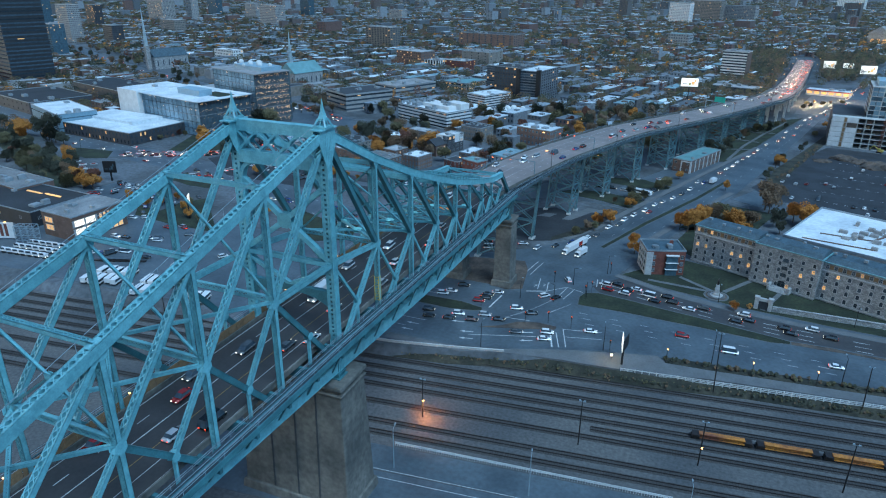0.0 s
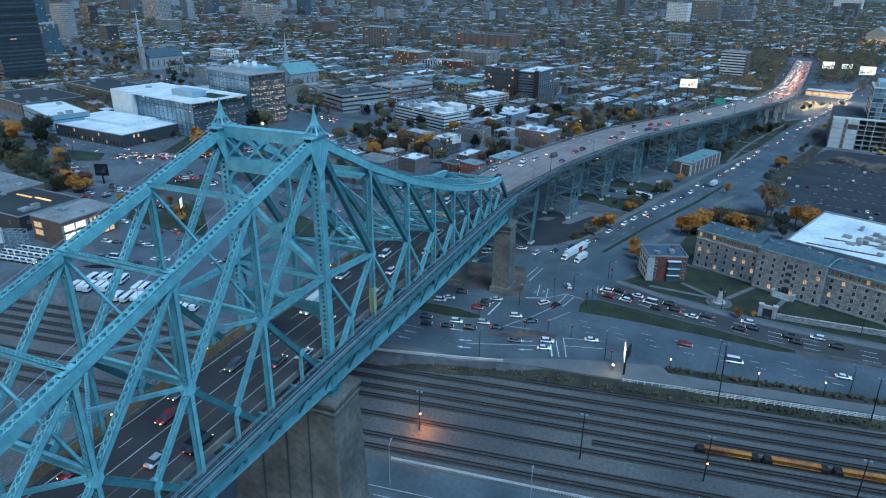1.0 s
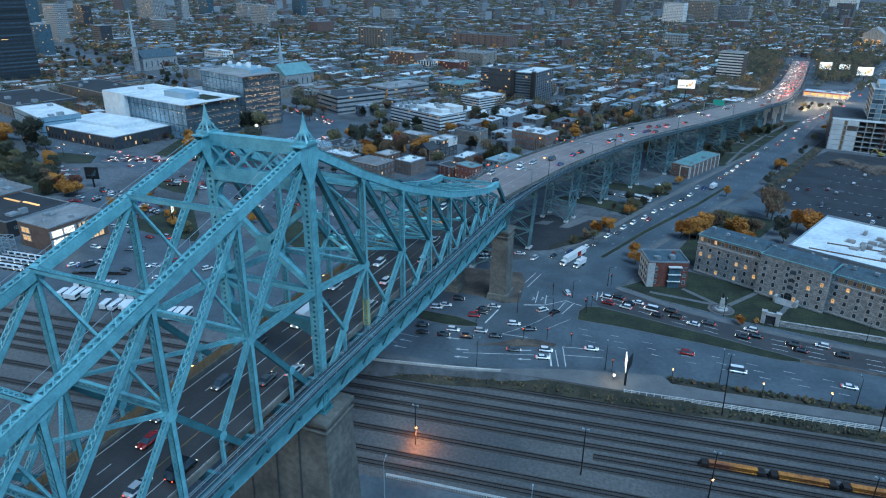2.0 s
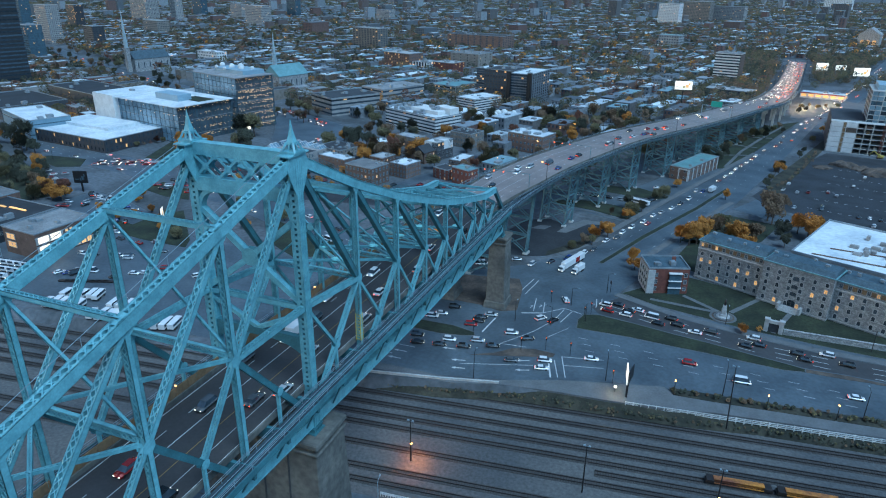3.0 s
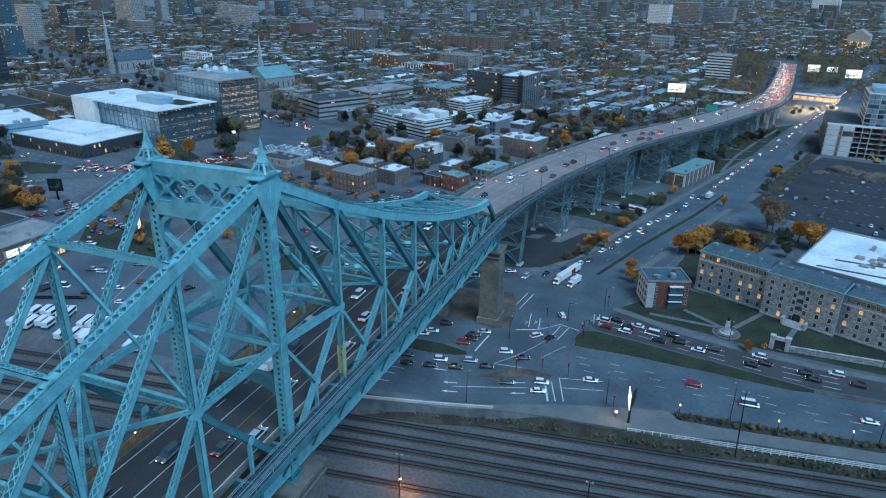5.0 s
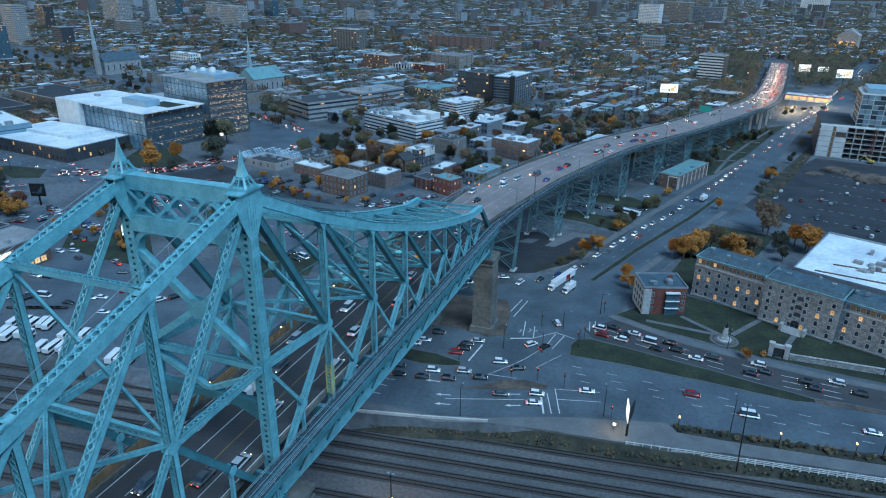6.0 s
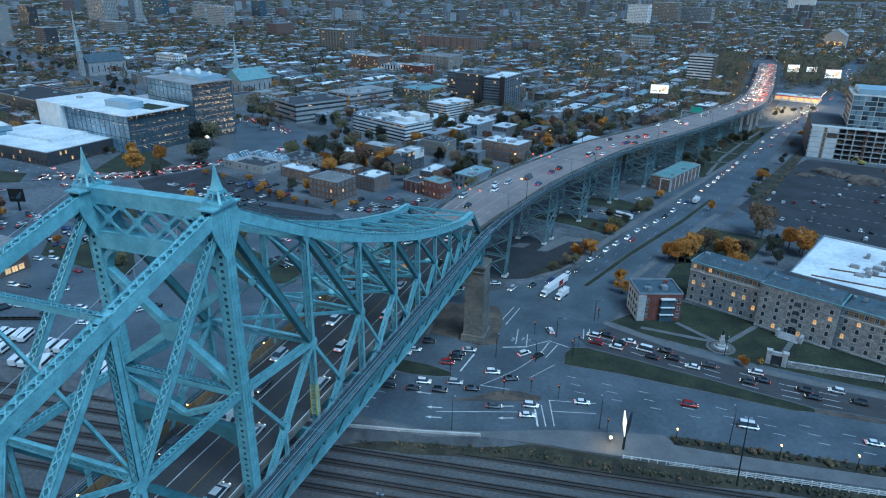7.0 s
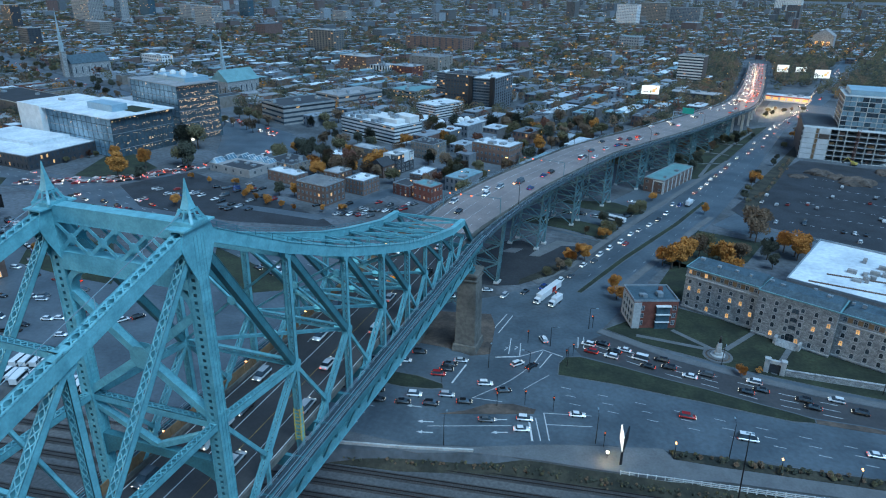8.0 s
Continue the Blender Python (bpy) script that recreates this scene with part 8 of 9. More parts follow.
for x, y, a in ((-225, 173, 40), (-217, 171, 40), (-211, 168, 40), (-204, 166, 40), (-212, 154, 130), (-206, 154, 130), (-206, 146, 150), (-259, 162, 10), (-253, 170, 90), (-262, 182, 150), (-255, 181, 150), (-249, 184, 150), (-316, 200, 40), (-310, 198, 40), (-306, 199, 40), (-316, 210, 40), (-333, 211, 40), (-322, 206, 40), (-263, 167, 20), (-204, 137, 10), (-198, 140, 20), (-167, 136, 160), (-168, 119, 20), (-197, 181, 150), (-122, 113, 60), (-118, 117, 60), (-176, 133, 170), (-169, 137, 170), (-172, 117, 10), (-141, 114, 30), (-189, 134, 170), (-150, 104, 15), (-146, 106, 15), (-135, 96, 20), (-128, 98, 20), (-182, 92, 70), (-178, 93, 70), (-174, 94, 70), (-190, 112, 5), (-184, 113, 5)):
    car(x, y, 0.04, a, lit=crng.random() < 0.25)
# traffic on the bridge and the viaduct
for y, f in ((-52, -0.72), (-44, 0.36), (-38, 0.72), (-34, -0.36), (-27, -0.7), (-14, -0.36), (-9, 0.4), (-4, 0.74), (3, -0.72), (12, 0.38), (26, -0.36), (31, 0.74), (38, -0.7), (47, 0.4), (58, -0.36), (66, 0.72), (75, -0.72), (84, 0.36), (96, -0.38), (104, 0.74), (118, -0.7), (126, 0.4)):
    car(f * HALF, y, road_z(y), 90 if f > 0 else -90)
for k in range(44):
    y = 142 + 430 * crng.random()
    p, d = at_line(y)
    f = crng.choice((-10.2, -6.6, -3.0, 1.2, 5, 9.2)) * (1 if y < 600 else 0.85)
    a = math.degrees(math.atan2(d[1], d[0]))
    car(p[0] + d[1] * f, p[1] - d[0] * f, road_z(y), a if f > 0 else a + 180)


def long_vehicle(name, label, cat, x, y, z, ang, L, Wd, H, body, cab, stripe=None):
    t = thing(name, label, cat, pose(x, y, z, 0, 0, ang))
    bm = bmesh.new()
    box(bm, (-1.2 if cab else 0, 0, 1.0 + H / 2), (L - (2.6 if cab else 0), Wd, H))
    bmesh.ops.bevel(bm, geom=[e for e in bm.edges], offset=0.1, segments=1, affect="EDGES")
    part("body", bm, body, t)
    if cab:
        bm = bmesh.new()
        box(bm, (L / 2 - 1.1, 0, 1.6), (2.2, Wd - 0.1, 2.4))
        bmesh.ops.bevel(bm, geom=[e for e in bm.edges], offset=0.2, segments=2, affect="EDGES")
        part("cab", bm, CAR_PAINTS[0], t)
        bm = bmesh.new()
        box(bm, (L / 2 + 0.02, 0, 2.1), (0.1, Wd - 0.4, 0.9))
        part("windscreen", bm, GLASS, t)
    else:
        for s in (-1, 1):
            bm = bmesh.new()
            box(bm, (0, s * Wd / 2, 2.4), (L - 0.8, 0.08, 1.0))
            part("window_band", bm, GLASS, t)
    if stripe:
        for s in (-1, 1):
            bm = bmesh.new()
            box(bm, (-3.4, s * (Wd / 2 + 0.02), 1.0 + H * 0.5), (3.6, 0.05, H * 0.8))
            part("side_panel", bm, stripe, t)
    for x_ in (-L / 2 + 1.5, -L / 2 + 2.8, L / 2 - 1.4):
        for s in (-1, 1):
            bm = bmesh.new()
            bmesh.ops.create_cone(bm, cap_ends=True, segments=12, radius1=0.5, radius2=0.5, depth=0.3, matrix=pose(x_, s * (Wd / 2 - 0.2), 0.5, 90))
            part("wheel", bm, TYRE, t)
    for s in (-1, 1):
        bm = bmesh.new()
        box(bm, (L / 2 + 0.05, s * (Wd / 2 - 0.4), 0.9), (0.1, 0.4, 0.25))
        part("headlamp", bm, HEAD, t)


long_vehicle("lorry", "white articulated lorry with a blue and red trailer end", "lorry", 31.8, 191.5, 0.066, -108, 21, 2.6, 2.9, CAR_PAINTS[0], True, CAR_PAINTS[4])
long_vehicle("lorry", "white box lorry waiting at the lights", "lorry", 36.2, 185, 0.066, -108, 8.5, 2.5, 2.6, CAR_PAINTS[0], True)
long_vehicle("bus", "white city bus parked at the kerb", "bus", 51, 299, 0.066, 156, 13.5, 2.6, 2.4, CAR_PAINTS[0], False)
long_vehicle("lorry", "white box lorry on the avenue", "lorry", 92, 345, 0.066, 73, 9, 2.5, 2.6, CAR_PAINTS[0], True)
long_vehicle("lorry", "white box lorry on the bridge", "lorry", -3.6, 17, road_z(17), -90, 9, 2.4, 2.4, CAR_PAINTS[0], True)
for r0 in range(3):
    for k in range(7):
        long_vehicle("trailer", "white box trailer parked in the yard", "trailer", -223 + 4.0 * k + 1.5 * r0, 75.5 + 0.4 * k + 6.2 * r0, 0.03, 8 + crng.uniform(-4, 4), crng.choice((3.4, 3.6)), 2.2, 1.5, CAR_PAINTS[0], False)
for g0 in (-158, -133):
    for k in range(5):
        for r0 in range(2):
            long_vehicle("trailer", "white box trailer parked in the yard", "trailer", g0 + 3.3 * k + crng.uniform(-0.3, 0.3), 66 + 1.1 * k + 10 * r0 + crng.uniform(-1.2, 1.2), 0.03, 105 + crng.uniform(-5, 5), crng.choice((5.5, 6.5, 7.5)), 2.5, crng.choice((1.9, 2.3)), CAR_PAINTS[0], False)
for x_, y_ in ((-104, 70), (-101, 71), (-98, 72.4)):
    long_vehicle("trailer", "white box trailer parked in the yard", "trailer", x_, y_, 0.03, 105, 7.5, 2.5, 2.2, CAR_PAINTS[0], False)
for k in range(8):
    bm = bmesh.new()
    box(bm, (0, 0, 0.5), (5.0, 1.6, 0.5))
    box(bm, (0, 0, 0.25), (4.0, 1.2, 0.5))
    o = part("flat_cart", bm, RAIL)
    o.matrix_basis = pose(-172 + 2.6 * k, 86 + 1.0 * k, 0.03, 0, 0, 15)
    tagged(o, "dark flat cart parked in the yard", "cart")

# ---- trees ----
trng = random.Random(21)


def tree_mesh(h, r, n, shape, material, seed):
    """A crown of many small leaf clumps round several lobes, with gaps."""
    rg = random.Random(seed)
    vs, fs = [], []
    lobes = [(rg.uniform(-0.6, 0.6) * r, rg.uniform(-0.6, 0.6) * r, h * rg.uniform(0.4, 0.82), r * rg.uniform(0.35, 0.62)) for _ in range(11)]
    for _ in range(n):
        lx, ly, lz, lr = rg.choice(lobes)
        d = Vector((rg.gauss(0, 1), rg.gauss(0, 1), rg.gauss(0, 0.8))).normalized() * lr * rg.uniform(0.55, 1.05)
        c = Vector((lx, ly, lz)) + d
        s = rg.uniform(0.16, 0.4)
        a = Vector((rg.gauss(0, 1), rg.gauss(0, 1), rg.gauss(0, 1))).normalized() * s
        b_ = a.orthogonal().normalized() * s * rg.uniform(0.5, 1.0)
        k = len(vs)
        vs += [c + a, c + b_, c - a * 0.8, c - b_]
        fs.append((k, k + 1, k + 2, k + 3))
    me = bpy.data.meshes.new("crown")
    me.from_pydata(vs, [], fs)
    me.materials.append(material)
    return me


def make_tree(idx):
    h, r = trng.uniform(7.5, 11), trng.uniform(2.8, 4.2)
    t = thing("tree", ["olive-green autumn street tree", "brown half-bare autumn tree", "bright orange autumn tree", "dense dark green street tree", "rust-red autumn street tree"][idx % 5], "tree", group="trees")
    bm = bmesh.new()
    bmesh.ops.create_cone(bm, cap_ends=True, segments=7, radius1=0.26, radius2=0.13, depth=h * 0.5, matrix=Matrix.Translation((0, 0, h * 0.25)))
    for k in range(6):
        a = k * 1.05
        beam(bm, (0, 0, h * (0.3 + 0.04 * k)), (math.cos(a) * r * 0.6, math.sin(a) * r * 0.6, h * (0.55 + 0.05 * k)), 0.12, 0.12)
    part("trunk", bm, BARK, t)
    o = new("crown", tree_mesh(h, r, 2800 if idx % 5 != 1 else 1500, 0, LEAVES[idx % 5], idx))
    o.parent = t
    return t


bases = [make_tree(i) for i in range(10)]
used = set()


BUSHES = []
BUILT = list(TAKEN)


def on_building(x, y):
    for tx, ty, hw, hd, a in BUILT:
        c, s = math.cos(radians(-a)), math.sin(radians(-a))
        if abs((x - tx) * c - (y - ty) * s) < hw - 1.5 and abs((x - tx) * s + (y - ty) * c) < hd - 1.5:
            return True
    return False


def tree(x, y, idx, s=1.0, z=0.0):
    if on_building(x, y):
        return
    if s < 0.5:
        BUSHES.append((x, y, s, idx, z))
        return
    m = pose(x, y, z, 0, 0, trng.uniform(0, 360)) @ Matrix.Diagonal((s, s, s * trng.uniform(0.9, 1.1), 1))
    i = idx + (5 if trng.random() < 0.5 else 0)
    if i not in used:
        bases[i].matrix_basis = m
        used.add(i)
    else:
        o = copy_thing(bases[i], Matrix())
        o.matrix_basis = m
    TAKEN.append((x, y, 2.5, 2.5, 0))


for x, y, i, s in ((82.4, 239.8, 2, 1.4), (86, 246, 2, 1.5), (90, 253, 2, 1.4), (95, 258, 1, 1.4), (97.6, 246.2, 2, 1.2), (105.7, 249.6, 2, 1.4), (112.6, 256.7, 1, 1.4), (109, 244, 2, 1.1), (122.2, 297.6, 1, 1.9), (140.7, 277.3, 2, 1.6), (136, 281, 2, 1.4), (127, 268, 3, 1.2), (58.7, 206.6, 2, 0.9), (39.8, 243.4, 2, 0.8), (34.2, 232.1, 2, 0.8), (94.9, 505.8, 1, 1), (88.5, 485.1, 1, 1), (115, 264, 1, 1.0), (126, 305, 3, 1.0), (131, 158.8, 2, 0.5), (112, 155.5, 2, 0.4), (149, 160, 2, 0.6), (152, 159, 2, 0.5), (100, 330, 2, 0.7), (130, 285, 3, 0.8)):
    tree(x, y, i, s)
for x, y, i, s in ((-239.5, 305, 3, 1.9), (-250, 312, 0, 1.6), (-268, 296, 2, 1.5), (-146.2, 319.3, 2, 1.2), (-136.9, 323.4, 1, 1.4), (-119.5, 339.8, 2, 1.2), (-120.9, 313.8, 1, 1.2), (-195.3, 350.2, 0, 1.4), (-177, 358.3, 3, 1.4), (-185, 352, 3, 1.3), (-85.7, 382.8, 1, 1.3), (-48.2, 371.3, 0, 1.2), (-55.4, 500.3, 1, 1.2), (-33.9, 510.1, 2, 1.4), (-148.3, 371.1, 2, 1.1), (-280.2, 455.8, 0, 1.4), (-228.9, 190.6, 2, 0.7), (-223.9, 154.7, 2, 0.9), (-268.7, 167.6, 2, 1.3), (-287.1, 171.4, 2, 1.3), (-276, 176, 4, 1.2), (-347.1, 199.1, 3, 1.5), (-345.9, 215, 2, 1.2), (-409, 249, 2, 1.4), (-395.8, 275.2, 3, 1.6), (-330, 206, 3, 1.4), (-360, 212, 3, 1.5), (-150, 182, 2, 0.8), (-128, 190, 0, 1.0), (-140, 172, 2, 0.7), (-160, 196, 0, 1.0), (-165, 300, 3, 1.1), (-137, 296, 2, 0.9), (-100, 262, 2, 0.6), (-110, 256, 2, 0.5), (-126, 252, 2, 0.5), (-150, 262, 2, 0.6), (-170, 275, 2, 0.6), (-188, 285, 2, 0.6), (-65, 330, 4, 1.0), (-72, 327, 4, 0.9), (-44, 345, 0, 1.1), (-40, 352, 0, 1.0), (-108, 330, 1, 1.2), (-128, 333, 2, 1.1)):
    tree(x, y, i, s)
for k in range(130):
    tree(84 + 1.4 * k + trng.uniform(-2, 2), float(np.interp(84 + 1.4 * k, [84, 97, 155, 260], [100.8, 102.2, 108.6, 117.2])) + trng.uniform(-1.6, 1.6), trng.choice((0, 1, 1, 3)), 0.14 + 0.12 * trng.random())
for k in range(18):
    tree(92 + 4 * k + trng.uniform(-1.5, 1.5), float(np.interp(92 + 4 * k, [84, 97, 155, 260], [100.8, 102.2, 108.6, 117.2])), trng.choice((0, 1, 3)), 0.16 + 0.1 * trng.random())

for x, y, i, s in ((176, 700, 0, 0.7), (184, 712, 1, 0.6), (192, 705, 0, 0.7), (200, 716, 1, 0.6), (178, 686, 3, 0.7), (212, 722, 0, 0.7), (170, 672, 3, 0.8), (-232, 172, 2, 0.6), (-205, 172, 2, 0.6), (-226, 184, 2, 0.5), (-190, 166, 0, 0.7), (-187, 160, 2, 0.7), (-212, 156, 2, 0.6), (-272, 170, 4, 1.1), (-280, 176, 2, 1.0), (-118, 356, 2, 1.7), (-126, 326, 1, 1.9), (-152, 326, 2, 1.5), (-134, 282, 2, 1.3), (-150.7, 380.6, 2, 1.9), (-122.3, 349.6, 2, 1.5), (-130.5, 320, 1, 1.8), (-147.8, 322, 2, 1.3), (-139, 275, 2, 1.0), (-165.3, 262, 2, 0.6), (-156.2, 260, 2, 0.55), (-146, 257, 2, 0.6), (-135, 254, 2, 0.55), (-84, 306, 4, 1.0), (-184, 363, 3, 1.5), (-177, 366, 3, 1.6), (-167, 362, 3, 1.3), (-188, 340, 0, 1.6), (-193, 346, 0, 1.4), (-149, 274, 3, 1.2), (-154, 312, 3, 1.1), (-281, 356, 0, 1.7), (-276, 350, 3, 1.4), (-303, 306, 2, 1.2), (-433, 243, 2, 1.4), (-426, 240, 2, 1.2), (-392, 238, 3, 1.7), (-384, 242, 3, 1.5), (-398, 246, 3, 1.5), (-370, 194, 3, 1.3), (-378, 190, 3, 1.3), (-362, 190, 0, 1.2), (-328, 184, 3, 1.4), (-318, 190, 3, 1.2), (-325, 197, 2, 1.1), (-275, 166, 2, 1.2), (-284, 170, 4, 1.2), (-475, 258, 3, 1.5), (-466, 262, 2, 1.3), (-350, 192, 3, 1.2), (-340, 186, 0, 1.2), (-385, 200, 4, 1.0), (86, 243, 2, 1.3), (78.2, 242.6, 2, 1.2), (104, 257, 2, 1.2), (113, 264.5, 2, 1.1), (97, 271, 0, 1.2), (124, 291, 1, 1.6), (141, 272, 2, 1.4), (60.2, 198, 2, 0.9), (42, 236, 2, 0.9), (37, 230, 2, 0.8), (127.9, 256, 3, 0.8), (132, 322, 1, 1.0), (32.6, 219.5, 1, 0.7), (28, 212, 0, 0.6)):
    tree(x, y, i, s)
for k in range(26):
    x, y = 128 + 2.1 * k + trng.uniform(-2, 2), float(np.interp(128 + 2.1 * k, [122, 138, 162, 184], [345, 385, 466, 540])) + trng.uniform(-3, 3)
    tree(x, y, trng.choice((1, 1, 0)), 0.25 + 0.25 * trng.random())
for k in range(22):
    f_ = trng.random()
    tree(84 + 78 * f_ + trng.uniform(-10, 6), 425 + 175 * f_ + trng.uniform(-8, 8), trng.choice((0, 1, 3, 3)), trng.uniform(0.5, 1.1))
for q in offset(spline(W_AVE, 5), 13)[2:30] + offset(spline(W_AVE, 5), -13)[2:30]:
    if trng.random() < 0.7:
        tree(q[0] + trng.uniform(-3, 3), q[1] + trng.uniform(-3, 3), trng.choice((0, 1, 1, 3)), trng.uniform(1.0, 1.5))

for k in range(16):
    q = np.array((-342.0, 266.0)) + k * 5.6 * np.array((-0.961, 0.276))
    tree(q[0], q[1], trng.choice((0, 1, 4, 3)), trng.uniform(0.45, 0.75))
for k in range(9):
    q = np.array((-335.0, 272.0)) + k * 5.6 * np.array((0.276, 0.961))
    tree(q[0], q[1], trng.choice((0, 1, 4)), trng.uniform(0.4, 0.7))
for _ in range(34):
    f_ = trng.random()
    tree(-470 + 185 * f_ + trng.uniform(-8, 8), 248 - 86 * f_ + trng.uniform(-12, 12), trng.choice((0, 0, 1, 3, 3, 3)), trng.uniform(0.7, 1.4))

for k in range(620):
    x = -12 + 172 * trng.random()
    tree(x, float(np.interp(x, [-13, 10, 29, 48, 82, 110, 160], [71.6, 75.6, 80.6, 84.2, 87.8, 93.6, 98.6])) + trng.gauss(0, 1.0), trng.choice((0, 1, 3, 3, 3)), 0.05 + 0.09 * trng.random() ** 2, -2.0)

for x, y, i, s in ((-152, 344, 1, 1.7), (-133, 342, 4, 1.5), (-112, 322, 1, 1.5), (-92, 322, 0, 1.3), (-66, 316, 1, 1.2), (-62, 356, 0, 1.5), (-54, 350, 1, 1.4), (-160, 380, 0, 1.6), (105.8, 152.6, 2, 0.55), (134.3, 150.2, 2, 0.9), (119.3, 153.8, 2, 0.5), (-146, 372, 2, 1.5), (-138, 330, 1, 1.7), (-60, 400, 1, 1.5), (-52, 412, 1, 1.4), (-44, 430, 3, 1.3), (-30, 424, 2, 1.3), (-18, 436, 2, 1.5), (-10, 452, 1, 1.5), (-4, 470, 0, 1.4), (-26, 462, 1, 1.4), (-200, 440, 0, 1.5), (-214, 486, 1, 1.5), (-190, 470, 0, 1.5), (-120, 470, 1, 1.3), (10, 500, 1, 1.6), (22, 520, 0, 1.6), (0, 530, 1, 1.7), (30, 560, 3, 1.5), (-20, 556, 1, 1.6), (-278, 351, 3, 2.2), (-270, 356, 0, 2.3), (-264, 266, 2, 2.0), (-252, 272, 3, 1.3), (-187, 341, 0, 1.7), (-195, 236, 2, 0.9), (-223, 286, 2, 0.5), (-205, 281, 2, 0.5), (-168, 269, 2, 0.55), (-205, 160, 2, 0.7), (-176, 150, 2, 0.8), (-163, 146, 0, 0.9), (-290, 168, 1, 1.3), (-292, 174, 2, 1.2), (-310, 188, 3, 1.2), (-420, 263, 3, 1.9), (-441, 253, 2, 1.8), (-430, 258, 3, 1.6)):
    tree(x, y, i, s)

# ---- the town ----
hrng = random.Random(8)
cl_xy = np.array([q[:2] for q in CL])


def free(x, y, r):
    for tx, ty, hw, hd, a in TAKEN:
        dx, dy = x - tx, y - ty
        if abs(dx) + abs(dy) > 400:
            continue
        c, s = math.cos(radians(-a)), math.sin(radians(-a))
        if abs(dx * c - dy * s) < hw + r and abs(dx * s + dy * c) < hd + r:
            return False
    return True


W_LINES = np.array([q[:2] for q in spline(W_BLVD, 6)]), np.array([q[:2] for q in spline(W_ST, 6)]), np.array([q[:2] for q in spline(W_AVE, 6)])


def open_ground(x, y, r):
    """Clear of roads, car parks and the viaduct."""
    if np.min(np.hypot(cl_xy[:, 0] - x, cl_xy[:, 1] - y)) < 26 + r:
        return False
    for ln_, hw in zip(W_LINES, (19, 16, 27)):
        if np.min(np.hypot(ln_[:, 0] - x, ln_[:, 1] - y)) < hw + r:
            return False
    v = x * V[0] + y * V[1]
    u = x * U[0] + y * U[1]
    if -32 - r < v < 22 + r and 150 < u < 1230:
        return False
    if -290 < x < -190 and 345 < y < 455:
        return False
    if -345 < x < -235 and y < 345:
        return False
    if x > 120 and 880 < y < 1250 and x < 400:
        return False
    if x > 60 and y < 520 and x < 360:
        return False
    if y < 225 + (60 if x > -270 else 0) and x > -420:
        return False
    if -250 < x < -50 and 220 < y < 320:
        return False
    if x > 150 and y < 800 and x < 270:
        return False
    return True


WALLS = [BRICK_BROWN, BRICK_GREY, BRICK, BRICK_BROWN, CLAD_GREY]
ROOFS = [ROOF_GREY, ROOF_GREY, ROOF_WHITE, ROOF_DARK, ROOF_GREY]
houses = 0
far_boxes = []


def street_rows(u0, u1, v0, v1, step=54.0):
    v = v0
    while v < v1:
        for side in (-1, 1):
            u = u0 + hrng.uniform(0, 10)
            while u < u1:
                w_ = hrng.choice((10, 14, 18, 24, 30, 40))
                if (u % 170) > 152:
                    u += 20
                    continue
                yield u + w_ / 2, v + side * hrng.uniform(14, 16), w_, hrng.uniform(11, 15), hrng.choice((6.5, 8, 9.5, 9.5, 11)), side
                u += w_ + hrng.choice((0.3, 0.3, 0.3, 3, 9))
        v += step


def in_view(x, y, a0=-20, a1=60):
    a = math.degrees(math.atan2(-(x - 76), y + 90))
    return a0 < a < a1




def house(x, y, w_, d_, h_, seed):
    rg = random.Random(seed)
    t = thing("town_house", "", "house", pose(x, y, 0, 0, 0, -106), "town houses")
    wl2, rf = rg.randrange(5), rg.randrange(5)
    t["label"] = "%s town house with a flat %s roof" % (("brown brick", "grey brick", "red brick", "dark brown brick", "grey rendered")[wl2], ("gravel", "grey", "white", "tar", "pale")[rf])
    walls(t, w_, d_, h_, WALLS[wl2], ROOFS[rf], 0.45)
    n_ = max(2, int(w_ / 3.4))
    fl = 2 if h_ < 9 else 3
    zs = [h_ / fl * (k + 0.55) for k in range(fl)]
    face_windows(t, "s", w_, d_, [(k + 0.5) / n_ * w_ - w_ / 2 for k in range(n_)], zs, 1.2, 1.6, 0.07, rg)
    if x < -60 and y < 480:
        face_windows(t, "e", w_, d_, [-d_ / 4, d_ / 4], zs, 1.1, 1.5, 0.05, rg)
    if seed % 2:
        roof_units(t, w_, d_, h_, 1, rg)


for u, v, w_, d_, h_, side in street_rows(170, 720, -1500, 60):
    x, y = grid(u, v)
    if not in_view(x, y) or not open_ground(x, y, max(w_, d_) / 2) or not free(x, y, max(w_, d_) / 2 - 2):
        continue
    if houses < 110 and y < 620:
        house(x, y, w_, d_, h_, houses)
        houses += 1
    else:
        far_boxes.append((x, y, w_, d_, h_))
for u, v, w_, d_, h_, side in street_rows(720, 2100, -1900, 760):
    x, y = grid(u, v)
    if in_view(x, y) and open_ground(x, y, max(w_, d_) / 2) and free(x, y, max(w_, d_) / 2 - 2):
        k = 1.0 if hrng.random() > 0.05 else hrng.uniform(1.3, 2.2)
        far_boxes.append((x, y, w_, d_, h_ * k)) if hrng.random() < 0.72 else None
for _ in range(6500):
    r = math.sqrt(hrng.uniform(2000 ** 2, 4900 ** 2))
    a = radians(hrng.uniform(-20, 60))
    x, y = 76 - r * math.sin(a), -90 + r * math.cos(a)
    h_ = hrng.choice((7, 8, 9, 10, 11, 12, 14)) if hrng.random() > 0.04 else hrng.uniform(18, 45)
    far_boxes.append((x, y, hrng.uniform(14, 46), hrng.uniform(12, 22), h_))
